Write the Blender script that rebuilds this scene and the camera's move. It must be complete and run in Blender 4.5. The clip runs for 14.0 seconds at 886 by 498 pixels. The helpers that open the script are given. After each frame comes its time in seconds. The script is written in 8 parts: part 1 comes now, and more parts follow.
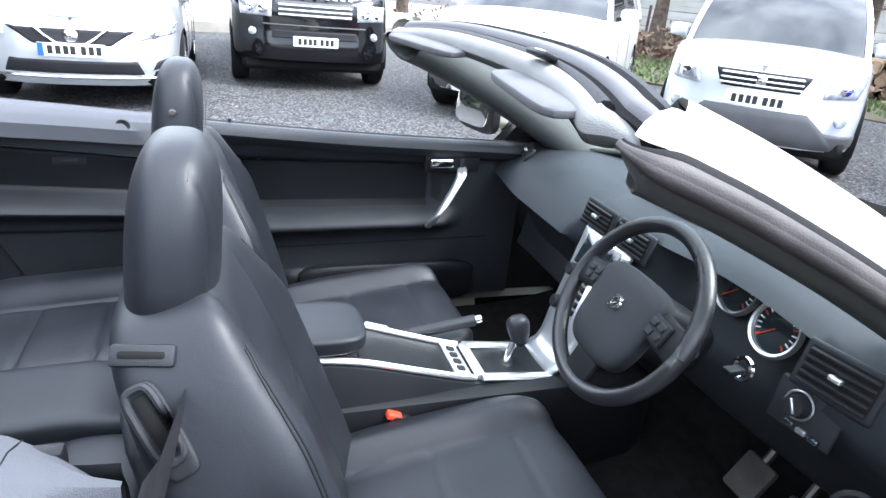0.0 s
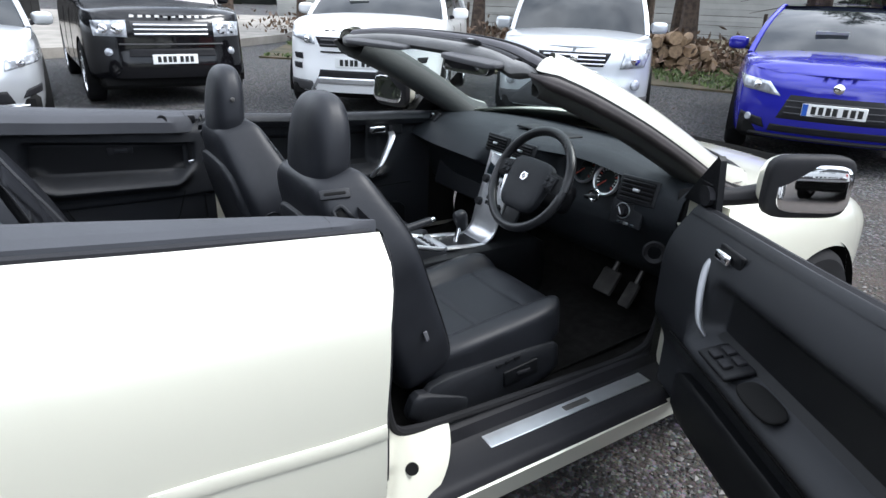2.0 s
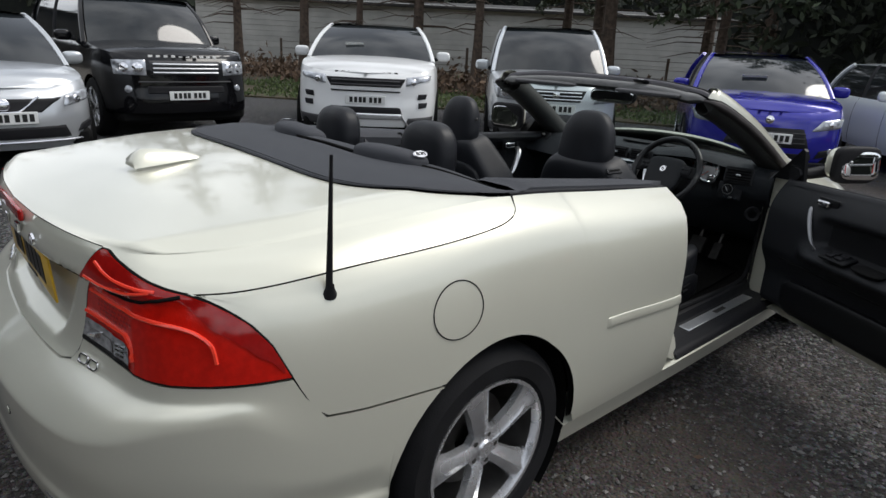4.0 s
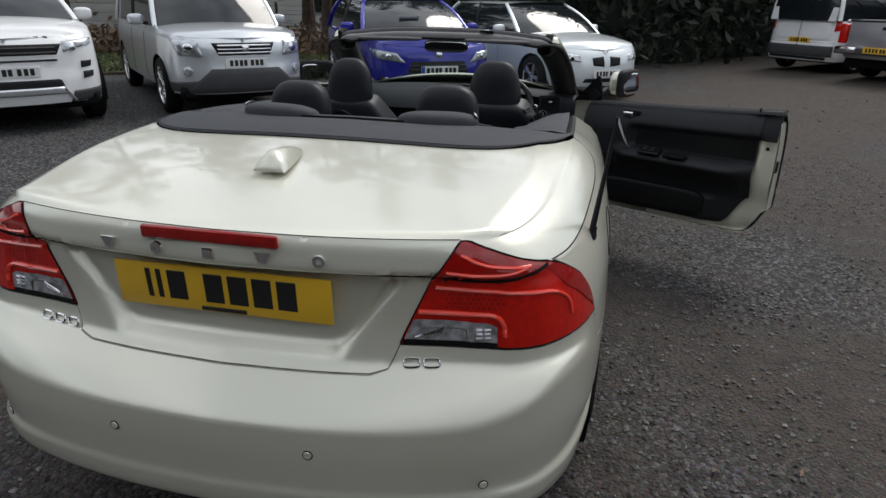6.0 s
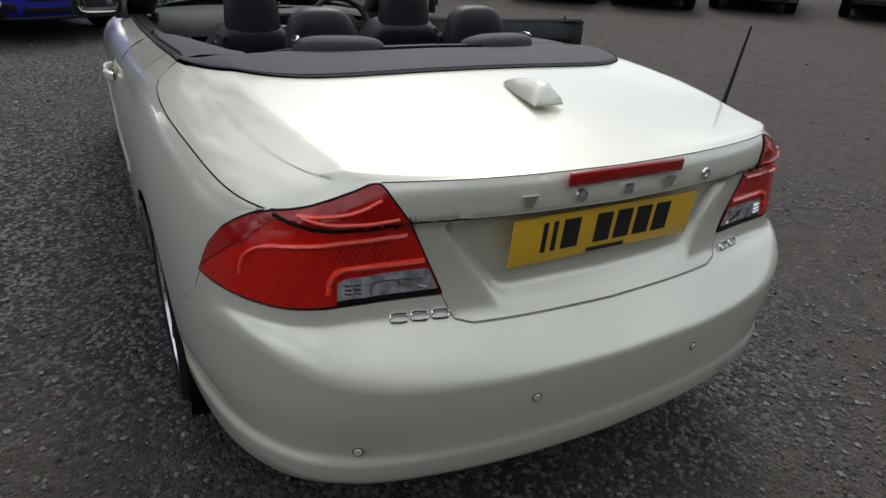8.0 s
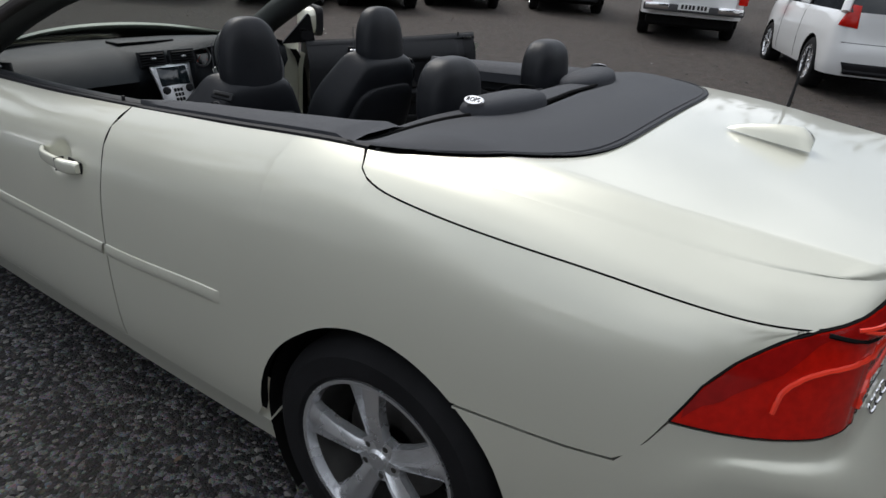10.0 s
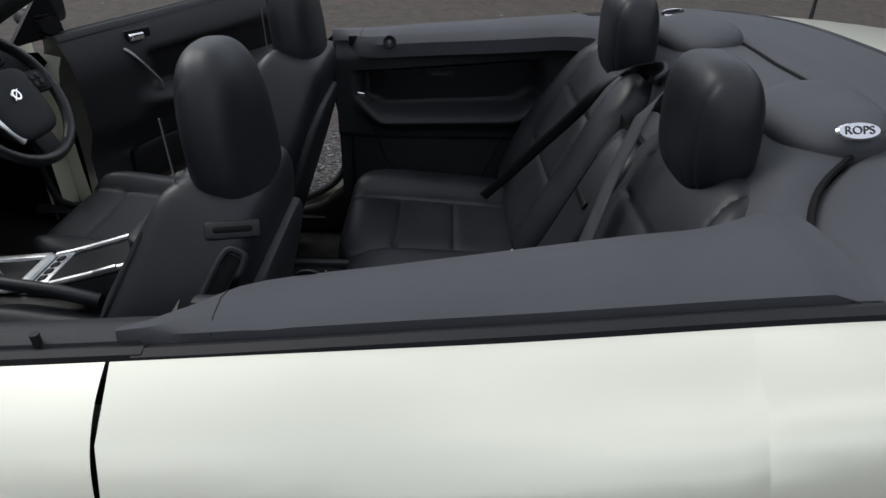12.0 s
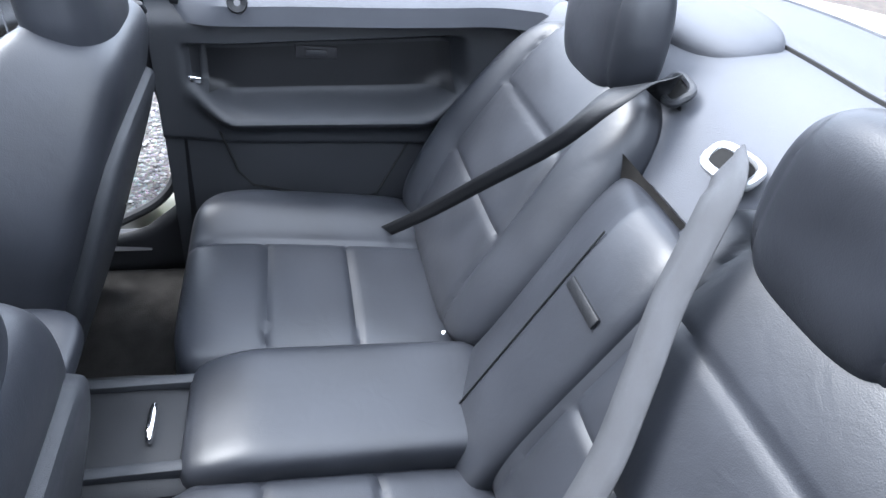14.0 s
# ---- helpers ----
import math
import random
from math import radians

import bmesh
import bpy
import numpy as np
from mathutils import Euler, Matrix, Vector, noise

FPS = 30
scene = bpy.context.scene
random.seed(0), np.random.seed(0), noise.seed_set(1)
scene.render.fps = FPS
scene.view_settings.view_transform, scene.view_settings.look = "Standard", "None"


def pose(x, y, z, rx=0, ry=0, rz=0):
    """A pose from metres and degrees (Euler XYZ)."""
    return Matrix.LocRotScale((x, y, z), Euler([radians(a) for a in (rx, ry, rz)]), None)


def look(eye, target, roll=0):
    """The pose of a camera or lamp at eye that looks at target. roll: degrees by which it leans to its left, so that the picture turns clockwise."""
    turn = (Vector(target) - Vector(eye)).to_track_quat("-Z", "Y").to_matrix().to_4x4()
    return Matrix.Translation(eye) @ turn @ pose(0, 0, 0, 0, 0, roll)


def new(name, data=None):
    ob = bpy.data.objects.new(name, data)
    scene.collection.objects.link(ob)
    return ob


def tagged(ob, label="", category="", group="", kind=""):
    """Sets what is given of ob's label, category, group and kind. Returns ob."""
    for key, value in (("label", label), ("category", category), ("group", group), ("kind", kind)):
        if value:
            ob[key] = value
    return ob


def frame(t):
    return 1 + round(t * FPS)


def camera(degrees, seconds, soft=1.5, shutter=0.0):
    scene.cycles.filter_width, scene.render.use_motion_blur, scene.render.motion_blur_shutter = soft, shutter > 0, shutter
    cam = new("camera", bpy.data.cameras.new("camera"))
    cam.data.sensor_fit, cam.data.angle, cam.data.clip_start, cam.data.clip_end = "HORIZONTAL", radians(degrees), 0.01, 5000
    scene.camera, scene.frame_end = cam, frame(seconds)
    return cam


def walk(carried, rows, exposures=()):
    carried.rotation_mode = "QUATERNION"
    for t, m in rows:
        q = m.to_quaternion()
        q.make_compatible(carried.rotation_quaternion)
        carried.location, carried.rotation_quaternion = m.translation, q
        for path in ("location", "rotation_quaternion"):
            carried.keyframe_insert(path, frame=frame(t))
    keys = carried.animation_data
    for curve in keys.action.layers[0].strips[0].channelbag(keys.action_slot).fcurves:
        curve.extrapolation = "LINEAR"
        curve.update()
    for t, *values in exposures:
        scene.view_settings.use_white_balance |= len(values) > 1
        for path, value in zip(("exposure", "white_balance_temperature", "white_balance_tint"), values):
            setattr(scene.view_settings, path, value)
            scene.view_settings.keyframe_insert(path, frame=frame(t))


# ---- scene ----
from mathutils.bvhtree import BVHTree
cam = camera(70.5, 14.0)
PATH = [
    (0, (1.181, 2.13, 1.377), (-0.555, 2.74, 0.593), 5.5),
    (0.5, (1.291, 2.123, 1.378), (-0.365, 2.929, 0.599), 4.8),
    (1, (1.477, 1.999, 1.382), (-0.134, 2.871, 0.579), 4.2),
    (1.5, (1.628, 1.703, 1.392), (0.183, 2.781, 0.526), 2.3),
    (2, (1.843, 1.456, 1.406), (0.298, 2.481, 0.658), 2.1),
    (2.5, (1.971, 1.194, 1.423), (0.366, 2.117, 0.667), 1.6),
    (2.7, (1.981, 1.036, 1.413), (0.377, 1.98, 0.68), 1.7),
    (4.8, (1.547, -0.585, 1.413), (0.453, 0.938, 0.719), 1.7),
    (5, (1.408, -0.645, 1.412), (0.415, 0.888, 0.597), 0.3),
    (5.5, (1.084, -0.811, 1.415), (0.393, 0.902, 0.647), 1.8),
    (6, (0.724, -1.005, 1.448), (0.367, 0.818, 0.706), 1.1),
    (6.5, (0.296, -1.029, 1.419), (0.206, 0.797, 0.609), 1.7),
    (7, (-0.161, -1.069, 1.428), (0.063, 0.742, 0.609), 2.2),
    (7.5, (-0.587, -0.98, 1.421), (-0.072, 0.762, 0.584), 1.9),
    (8, (-0.949, -0.794, 1.405), (-0.069, 0.753, 0.492), 4.0),
    (8.5, (-1.381, -0.714, 1.437), (-0.234, 0.713, 0.631), 2.7),
    (9, (-1.631, -0.419, 1.405), (-0.355, 0.887, 0.588), 2.2),
    (9.2, (-1.728, -0.289, 1.409), (-0.382, 0.956, 0.61), 3.6),
    (11.3, (-1.743, 1.411, 1.404), (-0.029, 1.826, 0.461), 1.3),
    (11.5, (-1.586, 1.524, 1.385), (0.172, 1.851, 0.488), 1.0),
    (12, (-1.235, 1.688, 1.380), (0.475, 1.680, 0.343), 1.2),
    (12.1, (-1.171, 1.730, 1.377), (0.573, 1.482, 0.460), 2.2),
    (12.5, (-0.937, 1.848, 1.358), (0.577, 1.145, 0.258), 8.0),
    (13, (-0.746, 1.843, 1.322), (0.767, 1.212, 0.176), 12.4),
    (13.5, (-0.642, 1.749, 1.322), (0.941, 1.322, 0.176), 6.8),
    (14, (-0.626, 1.761, 1.319), (0.915, 1.292, 0.134), 8.5),
]
LIGHT = [(0, 3.13, 5900, 10), (1.0, 3.18, 5950, 10), (1.5, 2.77, 6000, 10), (2.0, 1.78, 6100, 10), (2.7, 0.75, 6300, 10), (4.8, 0.40, 6500, 10), (9.2, 0.42, 6450, 10), (11.3, 0.42, 6400, 10), (12.1, 0.62, 6350, 10),
         (12.5, 1.2, 6200, 10), (13.0, 3.4, 5900, 10), (13.5, 3.8, 5850, 10), (14, 3.75, 5850, 10)]
walk(cam, [(t, look(eye, target, roll)) for t, eye, target, roll in PATH], LIGHT)


# ---- world and light ----
world = bpy.data.worlds.new("sky")
scene.world = world
world.use_nodes = True
wn, wl = world.node_tree.nodes, world.node_tree.links
wn.clear()
w_out = wn.new("ShaderNodeOutputWorld")
w_bg = wn.new("ShaderNodeBackground")
w_sky = wn.new("ShaderNodeTexSky")
w_sky.sky_type = "NISHITA"
w_sky.sun_disc = False
SUN_ELEV, SUN_AZ = 50.0, 30.0
w_sky.sun_elevation, w_sky.sun_rotation = radians(SUN_ELEV), radians(SUN_AZ)
w_co = wn.new("ShaderNodeTexCoord")
w_map = wn.new("ShaderNodeMapping")
w_map.inputs["Scale"].default_value = (1.0, 1.0, 2.2)
w_noise = wn.new("ShaderNodeTexNoise")
w_noise.inputs["Scale"].default_value, w_noise.inputs["Detail"].default_value = 2.6, 6.0
w_ramp = wn.new("ShaderNodeValToRGB")
w_ramp.color_ramp.elements[0].position, w_ramp.color_ramp.elements[1].position = 0.40, 0.66
w_mix = wn.new("ShaderNodeMixRGB")
w_mix.inputs["Color2"].default_value = (9.6, 9.9, 10.3, 1)
w_grey = wn.new("ShaderNodeMixRGB")
w_grey.inputs["Fac"].default_value = 0.72
w_grey.inputs["Color2"].default_value = (4.6, 4.8, 5.1, 1)
w_bg.inputs["Strength"].default_value = 0.115
wl.new(w_co.outputs["Generated"], w_map.inputs["Vector"])
wl.new(w_map.outputs["Vector"], w_noise.inputs["Vector"])
wl.new(w_noise.outputs["Fac"], w_ramp.inputs["Fac"])
wl.new(w_sky.outputs["Color"], w_grey.inputs["Color1"])
wl.new(w_grey.outputs["Color"], w_mix.inputs["Color1"])
wl.new(w_ramp.outputs["Color"], w_mix.inputs["Fac"])
wl.new(w_mix.outputs["Color"], w_bg.inputs["Color"])
wl.new(w_bg.outputs["Background"], w_out.inputs["Surface"])

sun = new("sun", bpy.data.lights.new("sun", "SUN"))
sun.data.energy, sun.data.angle, sun.data.color = 1.35, radians(28), (1.0, 0.96, 0.9)
sx, sy = math.sin(radians(SUN_AZ)), math.cos(radians(SUN_AZ))
sun.matrix_world = look((30 * sx, 30 * sy, 30 * math.tan(radians(SUN_ELEV))), (0, 0, 0))


# ---- materials ----
def mat(name, col, rough=0.5, metal=0.0, var=0.12, scale=6.0, bump=0.0, bscale=150.0, coat=0.0, rvar=0.08,
        col2=None, detail=4.0, alpha=1.0, trans=0.0, ior=1.45, emit=0.0, per_piece=0.0, fleck=0.0, spec=0.5):
    """A procedural surface: two scales of colour noise, roughness noise and fine relief."""
    m = bpy.data.materials.new(name)
    m.use_nodes = True
    n, l = m.node_tree.nodes, m.node_tree.links
    b = n["Principled BSDF"]
    co = n.new("ShaderNodeTexCoord")
    big = n.new("ShaderNodeTexNoise")
    big.inputs["Scale"].default_value, big.inputs["Detail"].default_value = scale, detail
    l.new(co.outputs["Object"], big.inputs["Vector"])
    fine = n.new("ShaderNodeTexNoise")
    fine.inputs["Scale"].default_value, fine.inputs["Detail"].default_value = bscale, 3.0
    l.new(co.outputs["Object"], fine.inputs["Vector"])
    ramp = n.new("ShaderNodeValToRGB")
    dark = [max(0, c * (1 - var)) for c in col]
    light = col2 or [min(1, c * (1 + var)) for c in col]
    ramp.color_ramp.elements[0].position, ramp.color_ramp.elements[1].position = 0.32, 0.68
    ramp.color_ramp.elements[0].color, ramp.color_ramp.elements[1].color = (*dark, 1), (*light, 1)
    l.new(big.outputs["Fac"], ramp.inputs["Fac"])
    out = ramp.outputs["Color"]
    if fleck:
        mx = n.new("ShaderNodeMixRGB")
        mx.blend_type = "MULTIPLY"
        mx.inputs["Fac"].default_value = fleck
        l.new(out, mx.inputs["Color1"])
        l.new(fine.outputs["Fac"], mx.inputs["Color2"])
        out = mx.outputs["Color"]
    if per_piece:
        info = n.new("ShaderNodeObjectInfo")
        hsv = n.new("ShaderNodeHueSaturation")
        rng = n.new("ShaderNodeMapRange")
        rng.inputs["To Min"].default_value, rng.inputs["To Max"].default_value = 1 - per_piece, 1 + per_piece
        l.new(info.outputs["Random"], rng.inputs["Value"])
        l.new(rng.outputs["Result"], hsv.inputs["Value"])
        l.new(out, hsv.inputs["Color"])
        out = hsv.outputs["Color"]
    l.new(out, b.inputs["Base Color"])
    rr = n.new("ShaderNodeMapRange")
    rr.inputs["To Min"].default_value, rr.inputs["To Max"].default_value = max(0.0, rough - rvar), min(1, rough + rvar)
    l.new(big.outputs["Fac"], rr.inputs["Value"])
    l.new(rr.outputs["Result"], b.inputs["Roughness"])
    b.inputs["Metallic"].default_value = metal
    b.inputs["IOR"].default_value = ior
    b.inputs["Specular IOR Level"].default_value = spec
    if coat:
        b.inputs["Coat Weight"].default_value, b.inputs["Coat Roughness"].default_value = coat, 0.06
    if trans:
        b.inputs["Transmission Weight"].default_value = trans
    if emit:
        l.new(out, b.inputs["Emission Color"])
        b.inputs["Emission Strength"].default_value = emit
    if bump:
        bp = n.new("ShaderNodeBump")
        bp.inputs["Strength"].default_value, bp.inputs["Distance"].default_value = min(1, bump), 0.002 * max(1, bump)
        l.new(fine.outputs["Fac"], bp.inputs["Height"])
        l.new(bp.outputs["Normal"], b.inputs["Normal"])
    return m


def leather(name, col, rough):
    """Grained hide: cells for the grain, soft creases on top."""
    m = mat(name, col, rough, var=0.2, scale=9, rvar=0.09, spec=0.35)
    n, l = m.node_tree.nodes, m.node_tree.links
    co, vor, cre = n.new("ShaderNodeTexCoord"), n.new("ShaderNodeTexVoronoi"), n.new("ShaderNodeTexNoise")
    vor.inputs["Scale"].default_value = 650
    cre.inputs["Scale"].default_value, cre.inputs["Detail"].default_value, cre.inputs["Distortion"].default_value = 22, 5, 1.6
    l.new(co.outputs["Object"], vor.inputs["Vector"])
    l.new(co.outputs["Object"], cre.inputs["Vector"])
    b1, b2 = n.new("ShaderNodeBump"), n.new("ShaderNodeBump")
    b1.inputs["Strength"].default_value, b1.inputs["Distance"].default_value = 0.16, 0.0006
    b2.inputs["Strength"].default_value, b2.inputs["Distance"].default_value = 0.10, 0.005
    l.new(vor.outputs["Distance"], b1.inputs["Height"])
    l.new(cre.outputs["Fac"], b2.inputs["Height"])
    l.new(b2.outputs["Normal"], b1.inputs["Normal"])
    l.new(b1.outputs["Normal"], n["Principled BSDF"].inputs["Normal"])
    return m


def glass(name, tint, rough=0.02, alpha=0.25):
    """Thin glazing: mostly clear, mirrors at a slant."""
    m = bpy.data.materials.new(name)
    m.use_nodes = True
    n, l = m.node_tree.nodes, m.node_tree.links
    n.clear()
    out, mx, tr, gl, fr = (n.new("ShaderNode" + k) for k in ("OutputMaterial", "MixShader", "BsdfTransparent", "BsdfGlossy", "LayerWeight"))
    pw, ma_ = n.new("ShaderNodeMath"), n.new("ShaderNodeMath")
    tr.inputs["Color"].default_value = (*tint, 1)
    gl.inputs["Roughness"].default_value = rough
    fr.inputs["Blend"].default_value = 0.5
    pw.operation, pw.inputs[1].default_value = "POWER", 5.0
    ma_.operation, ma_.inputs[1].default_value, ma_.inputs[2].default_value = "MULTIPLY_ADD", 0.55, 0.04
    l.new(fr.outputs["Facing"], pw.inputs[0])
    l.new(pw.outputs[0], ma_.inputs[0])
    l.new(ma_.outputs[0], mx.inputs["Fac"])
    l.new(tr.outputs["BSDF"], mx.inputs[1])
    l.new(gl.outputs["BSDF"], mx.inputs[2])
    l.new(mx.outputs["Shader"], out.inputs["Surface"])
    return m


def paint(name, col, rough=0.3, metal=0.0, var=0.03, coat=1.0):
    return mat(name, col, rough, metal, var=var, scale=1.3, coat=coat, rvar=0.05, bump=0.03, bscale=900)


M_PEARL = paint("pearl_white_paint", (0.70, 0.695, 0.59), 0.31, 0.36, coat=0.9)
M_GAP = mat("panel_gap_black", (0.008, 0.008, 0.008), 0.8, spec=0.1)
M_TRIM = mat("matt_black_trim", (0.014, 0.014, 0.016), 0.55, spec=0.2, bump=0.3, bscale=700)
M_RUBBER = mat("tyre_rubber", (0.011, 0.011, 0.012), 0.8, spec=0.2, bump=0.4, bscale=220, var=0.3)
M_GREY_RUBBER = mat("worn_grey_rubber", (0.04, 0.038, 0.036), 0.7, spec=0.2, bump=0.5, bscale=300, var=0.3, scale=20)
M_ALLOY = mat("silver_alloy", (0.74, 0.75, 0.77), 0.26, 0.8, var=0.06, scale=14)
# barrel kept much darker than the alloy spokes
M_BARREL = mat("dark_rim_barrel", (0.07, 0.068, 0.065), 0.55, 0.3, var=0.3, scale=12)
M_STEEL = mat("dull_brake_steel", (0.12, 0.115, 0.11), 0.5, 0.9, var=0.25, scale=20)
M_CHROME = mat("chrome", (0.8, 0.8, 0.82), 0.09, 1.0, var=0.03)
M_SATIN = mat("satin_aluminium", (0.72, 0.73, 0.75), 0.34, 0.9, var=0.05, scale=20, bump=0.05, bscale=600)
M_LEATHER = leather("black_leather", (0.0104, 0.0115, 0.0146), 0.46)
M_LEATHER2 = leather("black_leather_perforated", (0.013, 0.014, 0.017), 0.40)
M_PLASTIC = mat("charcoal_soft_plastic", (0.0125, 0.0136, 0.0162), 0.47, spec=0.32, bump=0.5, bscale=900, var=0.12)
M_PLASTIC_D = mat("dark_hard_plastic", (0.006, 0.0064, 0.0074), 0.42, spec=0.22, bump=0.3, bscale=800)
M_DECK = mat("grey_vinyl_cover", (0.048, 0.0505, 0.058), 0.66, spec=0.3, bump=0.6, bscale=800, var=0.1, scale=4)
M_CARPET = mat("black_carpet", (0.010, 0.0095, 0.009), 0.98, spec=0.05, bump=1.5, bscale=420, var=0.3, scale=30)
M_STITCH = mat("grey_stitching", (0.09, 0.09, 0.10), 0.8)
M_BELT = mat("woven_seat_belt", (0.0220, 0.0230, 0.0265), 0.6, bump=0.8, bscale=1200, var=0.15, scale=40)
M_DASH = mat("charcoal_dash_top", (0.021, 0.024, 0.028), 0.5, spec=0.22, bump=0.5, bscale=900, var=0.12)
M_SEAL = mat("grey_roof_seal", (0.10, 0.096, 0.105), 0.6, bump=0.3, bscale=500)
M_LAMP_RED = mat("red_lamp_lens", (0.50, 0.009, 0.004), 0.12, coat=0.25, spec=0.35, var=0.12, scale=60, rvar=0.03, bump=0.25, bscale=300)
M_LAMP_DARK = mat("dark_red_lamp_lens", (0.30, 0.006, 0.005), 0.12, coat=0.5, var=0.12, scale=60, rvar=0.03)
M_LAMP_STRIP = mat("bright_red_light_guide", (1.0, 0.06, 0.03), 0.15, coat=1.0, var=0.1)
M_LAMP_CLEAR = mat("clear_lamp_lens", (0.34, 0.35, 0.37), 0.14, 0.35, coat=1.0, var=0.5, scale=45)
M_PLATE_Y = mat("yellow_number_plate", (0.78, 0.47, 0.025), 0.35, var=0.04, coat=0.6)
M_PLATE_W = mat("white_number_plate", (0.74, 0.75, 0.74), 0.35, var=0.04, coat=0.6)
M_INK = mat("black_print", (0.012, 0.012, 0.012), 0.5)
M_BLUE = mat("blue_plate_band", (0.02, 0.09, 0.42), 0.4)
M_ORANGE = mat("red_plastic", (0.62, 0.05, 0.02), 0.4)
M_WHITE = mat("white_card", (0.78, 0.78, 0.76), 0.6)
M_SCREEN = mat("dark_display", (0.012, 0.018, 0.022), 0.12, coat=1.0)
M_GLASS = glass("windscreen_glass", (0.80, 0.86, 0.84))
M_MIRROR = mat("mirror_glass", (0.9, 0.91, 0.92), 0.02, 1.0, var=0.01, rvar=0.01)
M_PILLAR = mat("grey_pillar_trim", (0.058, 0.061, 0.059), 0.7, bump=0.4, bscale=600)
M_VISOR = mat("grey_visor_vinyl", (0.074, 0.074, 0.078), 0.7, bump=0.5, bscale=500)
M_BROWN = mat("worn_brown_rubber", (0.032, 0.027, 0.027), 0.6, var=0.3, scale=14, bump=0.3, bscale=400)
# darker satin; on the open door's grip it stands in for dimmer reflections
M_SATIN_D = mat("darker_satin", (0.26, 0.265, 0.275), 0.4, 0.7, var=0.05, scale=20)
M_RIM = mat("worn_black_rim_leather", (0.010, 0.0105, 0.012), 0.30, spec=0.5, bump=0.25, bscale=700, var=0.15)
M_HEADLIN = mat("pale_grey_cloth", (0.20, 0.20, 0.197), 0.85, bump=0.8, bscale=600)


# ---- shapes ----
class Geo:
    """Gathers vertices and faces of one mesh."""

    def __init__(self):
        self.v, self.f = [], []

    def add(self, verts, faces, m=None):
        k = len(self.v)
        self.v += [tuple(m @ Vector(p)) if m else tuple(p) for p in verts]
        self.f += [tuple(i + k for i in f) for f in faces]
        return self

    def grid(self, rows, closed=False, flip=False, m=None):
        """A sheet through rows of points; closed joins each row's end to its start."""
        nr, nc = len(rows), len(rows[0])
        faces = []
        for i in range(nr - 1):
            for j in range(nc if closed else nc - 1):
                a, b = i * nc + j, i * nc + (j + 1) % nc
                q = (a, b, b + nc, a + nc)
                faces.append(q[::-1] if flip else q)
        return self.add([p for r in rows for p in r], faces, m)

    def loft(self, rings, m=None):
        """Closed rings joined and capped."""
        k, n = len(self.v), len(rings[0])
        self.grid(rings, True, m=m)
        self.f.append(tuple(range(k + n - 1, k - 1, -1)))
        e = k + n * (len(rings) - 1)
        self.f.append(tuple(range(e, e + n)))
        return self

    def tube(self, pts, r, seg=8, m=None, flat=1.0, up=(0, 0, 1)):
        """A round bar along points; r may be a list."""
        pts = [Vector(p) for p in pts]
        rings = []
        for i, p in enumerate(pts):
            d = (pts[min(i + 1, len(pts) - 1)] - pts[max(i - 1, 0)]).normalized()
            a = d.cross(Vector(up))
            if a.length < 1e-3:
                a = d.cross(Vector((1, 0, 0)))
            a.normalize()
            b = a.cross(d)
            q = r[i] if isinstance(r, (list, tuple)) else r
            rings.append([p + a * (q * math.cos(2 * math.pi * k / seg)) + b * (q * flat * math.sin(2 * math.pi * k / seg)) for k in range(seg)])
        return self.loft(rings, m)

    def lathe(self, prof, seg=32, m=None):
        """Spun round local z: rows of (radius, height)."""
        return self.grid([[(r * math.cos(2 * math.pi * k / seg), r * math.sin(2 * math.pi * k / seg), z) for k in range(seg)] for r, z in prof], True, m=m)

    def rbox(self, size, r=0.01, seg=2, m=None):
        """A box with rounded edges, centred."""
        bm = bmesh.new()
        bmesh.ops.create_cube(bm, size=1, matrix=Matrix.Diagonal((*size, 1)))
        r = min(r, min(size) * 0.49)
        if r > 0:
            bmesh.ops.bevel(bm, geom=bm.edges[:], offset=r, segments=seg, profile=0.5, affect="EDGES")
        bm.verts.index_update()
        self.add([v.co for v in bm.verts], [[v.index for v in f.verts] for f in bm.faces], m)
        bm.free()
        return self

    def pillow(self, size, n=4.0, res=9, m=None, warp=None):
        """A stuffed block: a cube rounded by the power n, then bent by warp(p) with p in -1..1."""
        for ax in range(3):
            for s in (-1, 1):
                rows = []
                for i in range(res + 1):
                    row = []
                    for j in range(res + 1):
                        a, b = math.tan(math.pi / 4 * (2 * i / res - 1)), math.tan(math.pi / 4 * (2 * j / res - 1))
                        p = [0, 0, 0]
                        p[ax], p[(ax + 1) % 3], p[(ax + 2) % 3] = s, a * s, b
                        k = sum(abs(c) ** n for c in p) ** (1 / n)
                        q = Vector((p[0] / k, p[1] / k, p[2] / k))
                        w = warp(q) if warp else q
                        row.append(Vector((w[0] * size[0] / 2, w[1] * size[1] / 2, w[2] * size[2] / 2)))
                    rows.append(row)
                self.grid(rows, m=m)
        return self

    def slab(self, outline, z0, z1, m=None):
        """A flat plate: an outline of (x, y) between two heights."""
        return self.loft([[(x, y, z0) for x, y in outline], [(x, y, z1) for x, y in outline]], m)


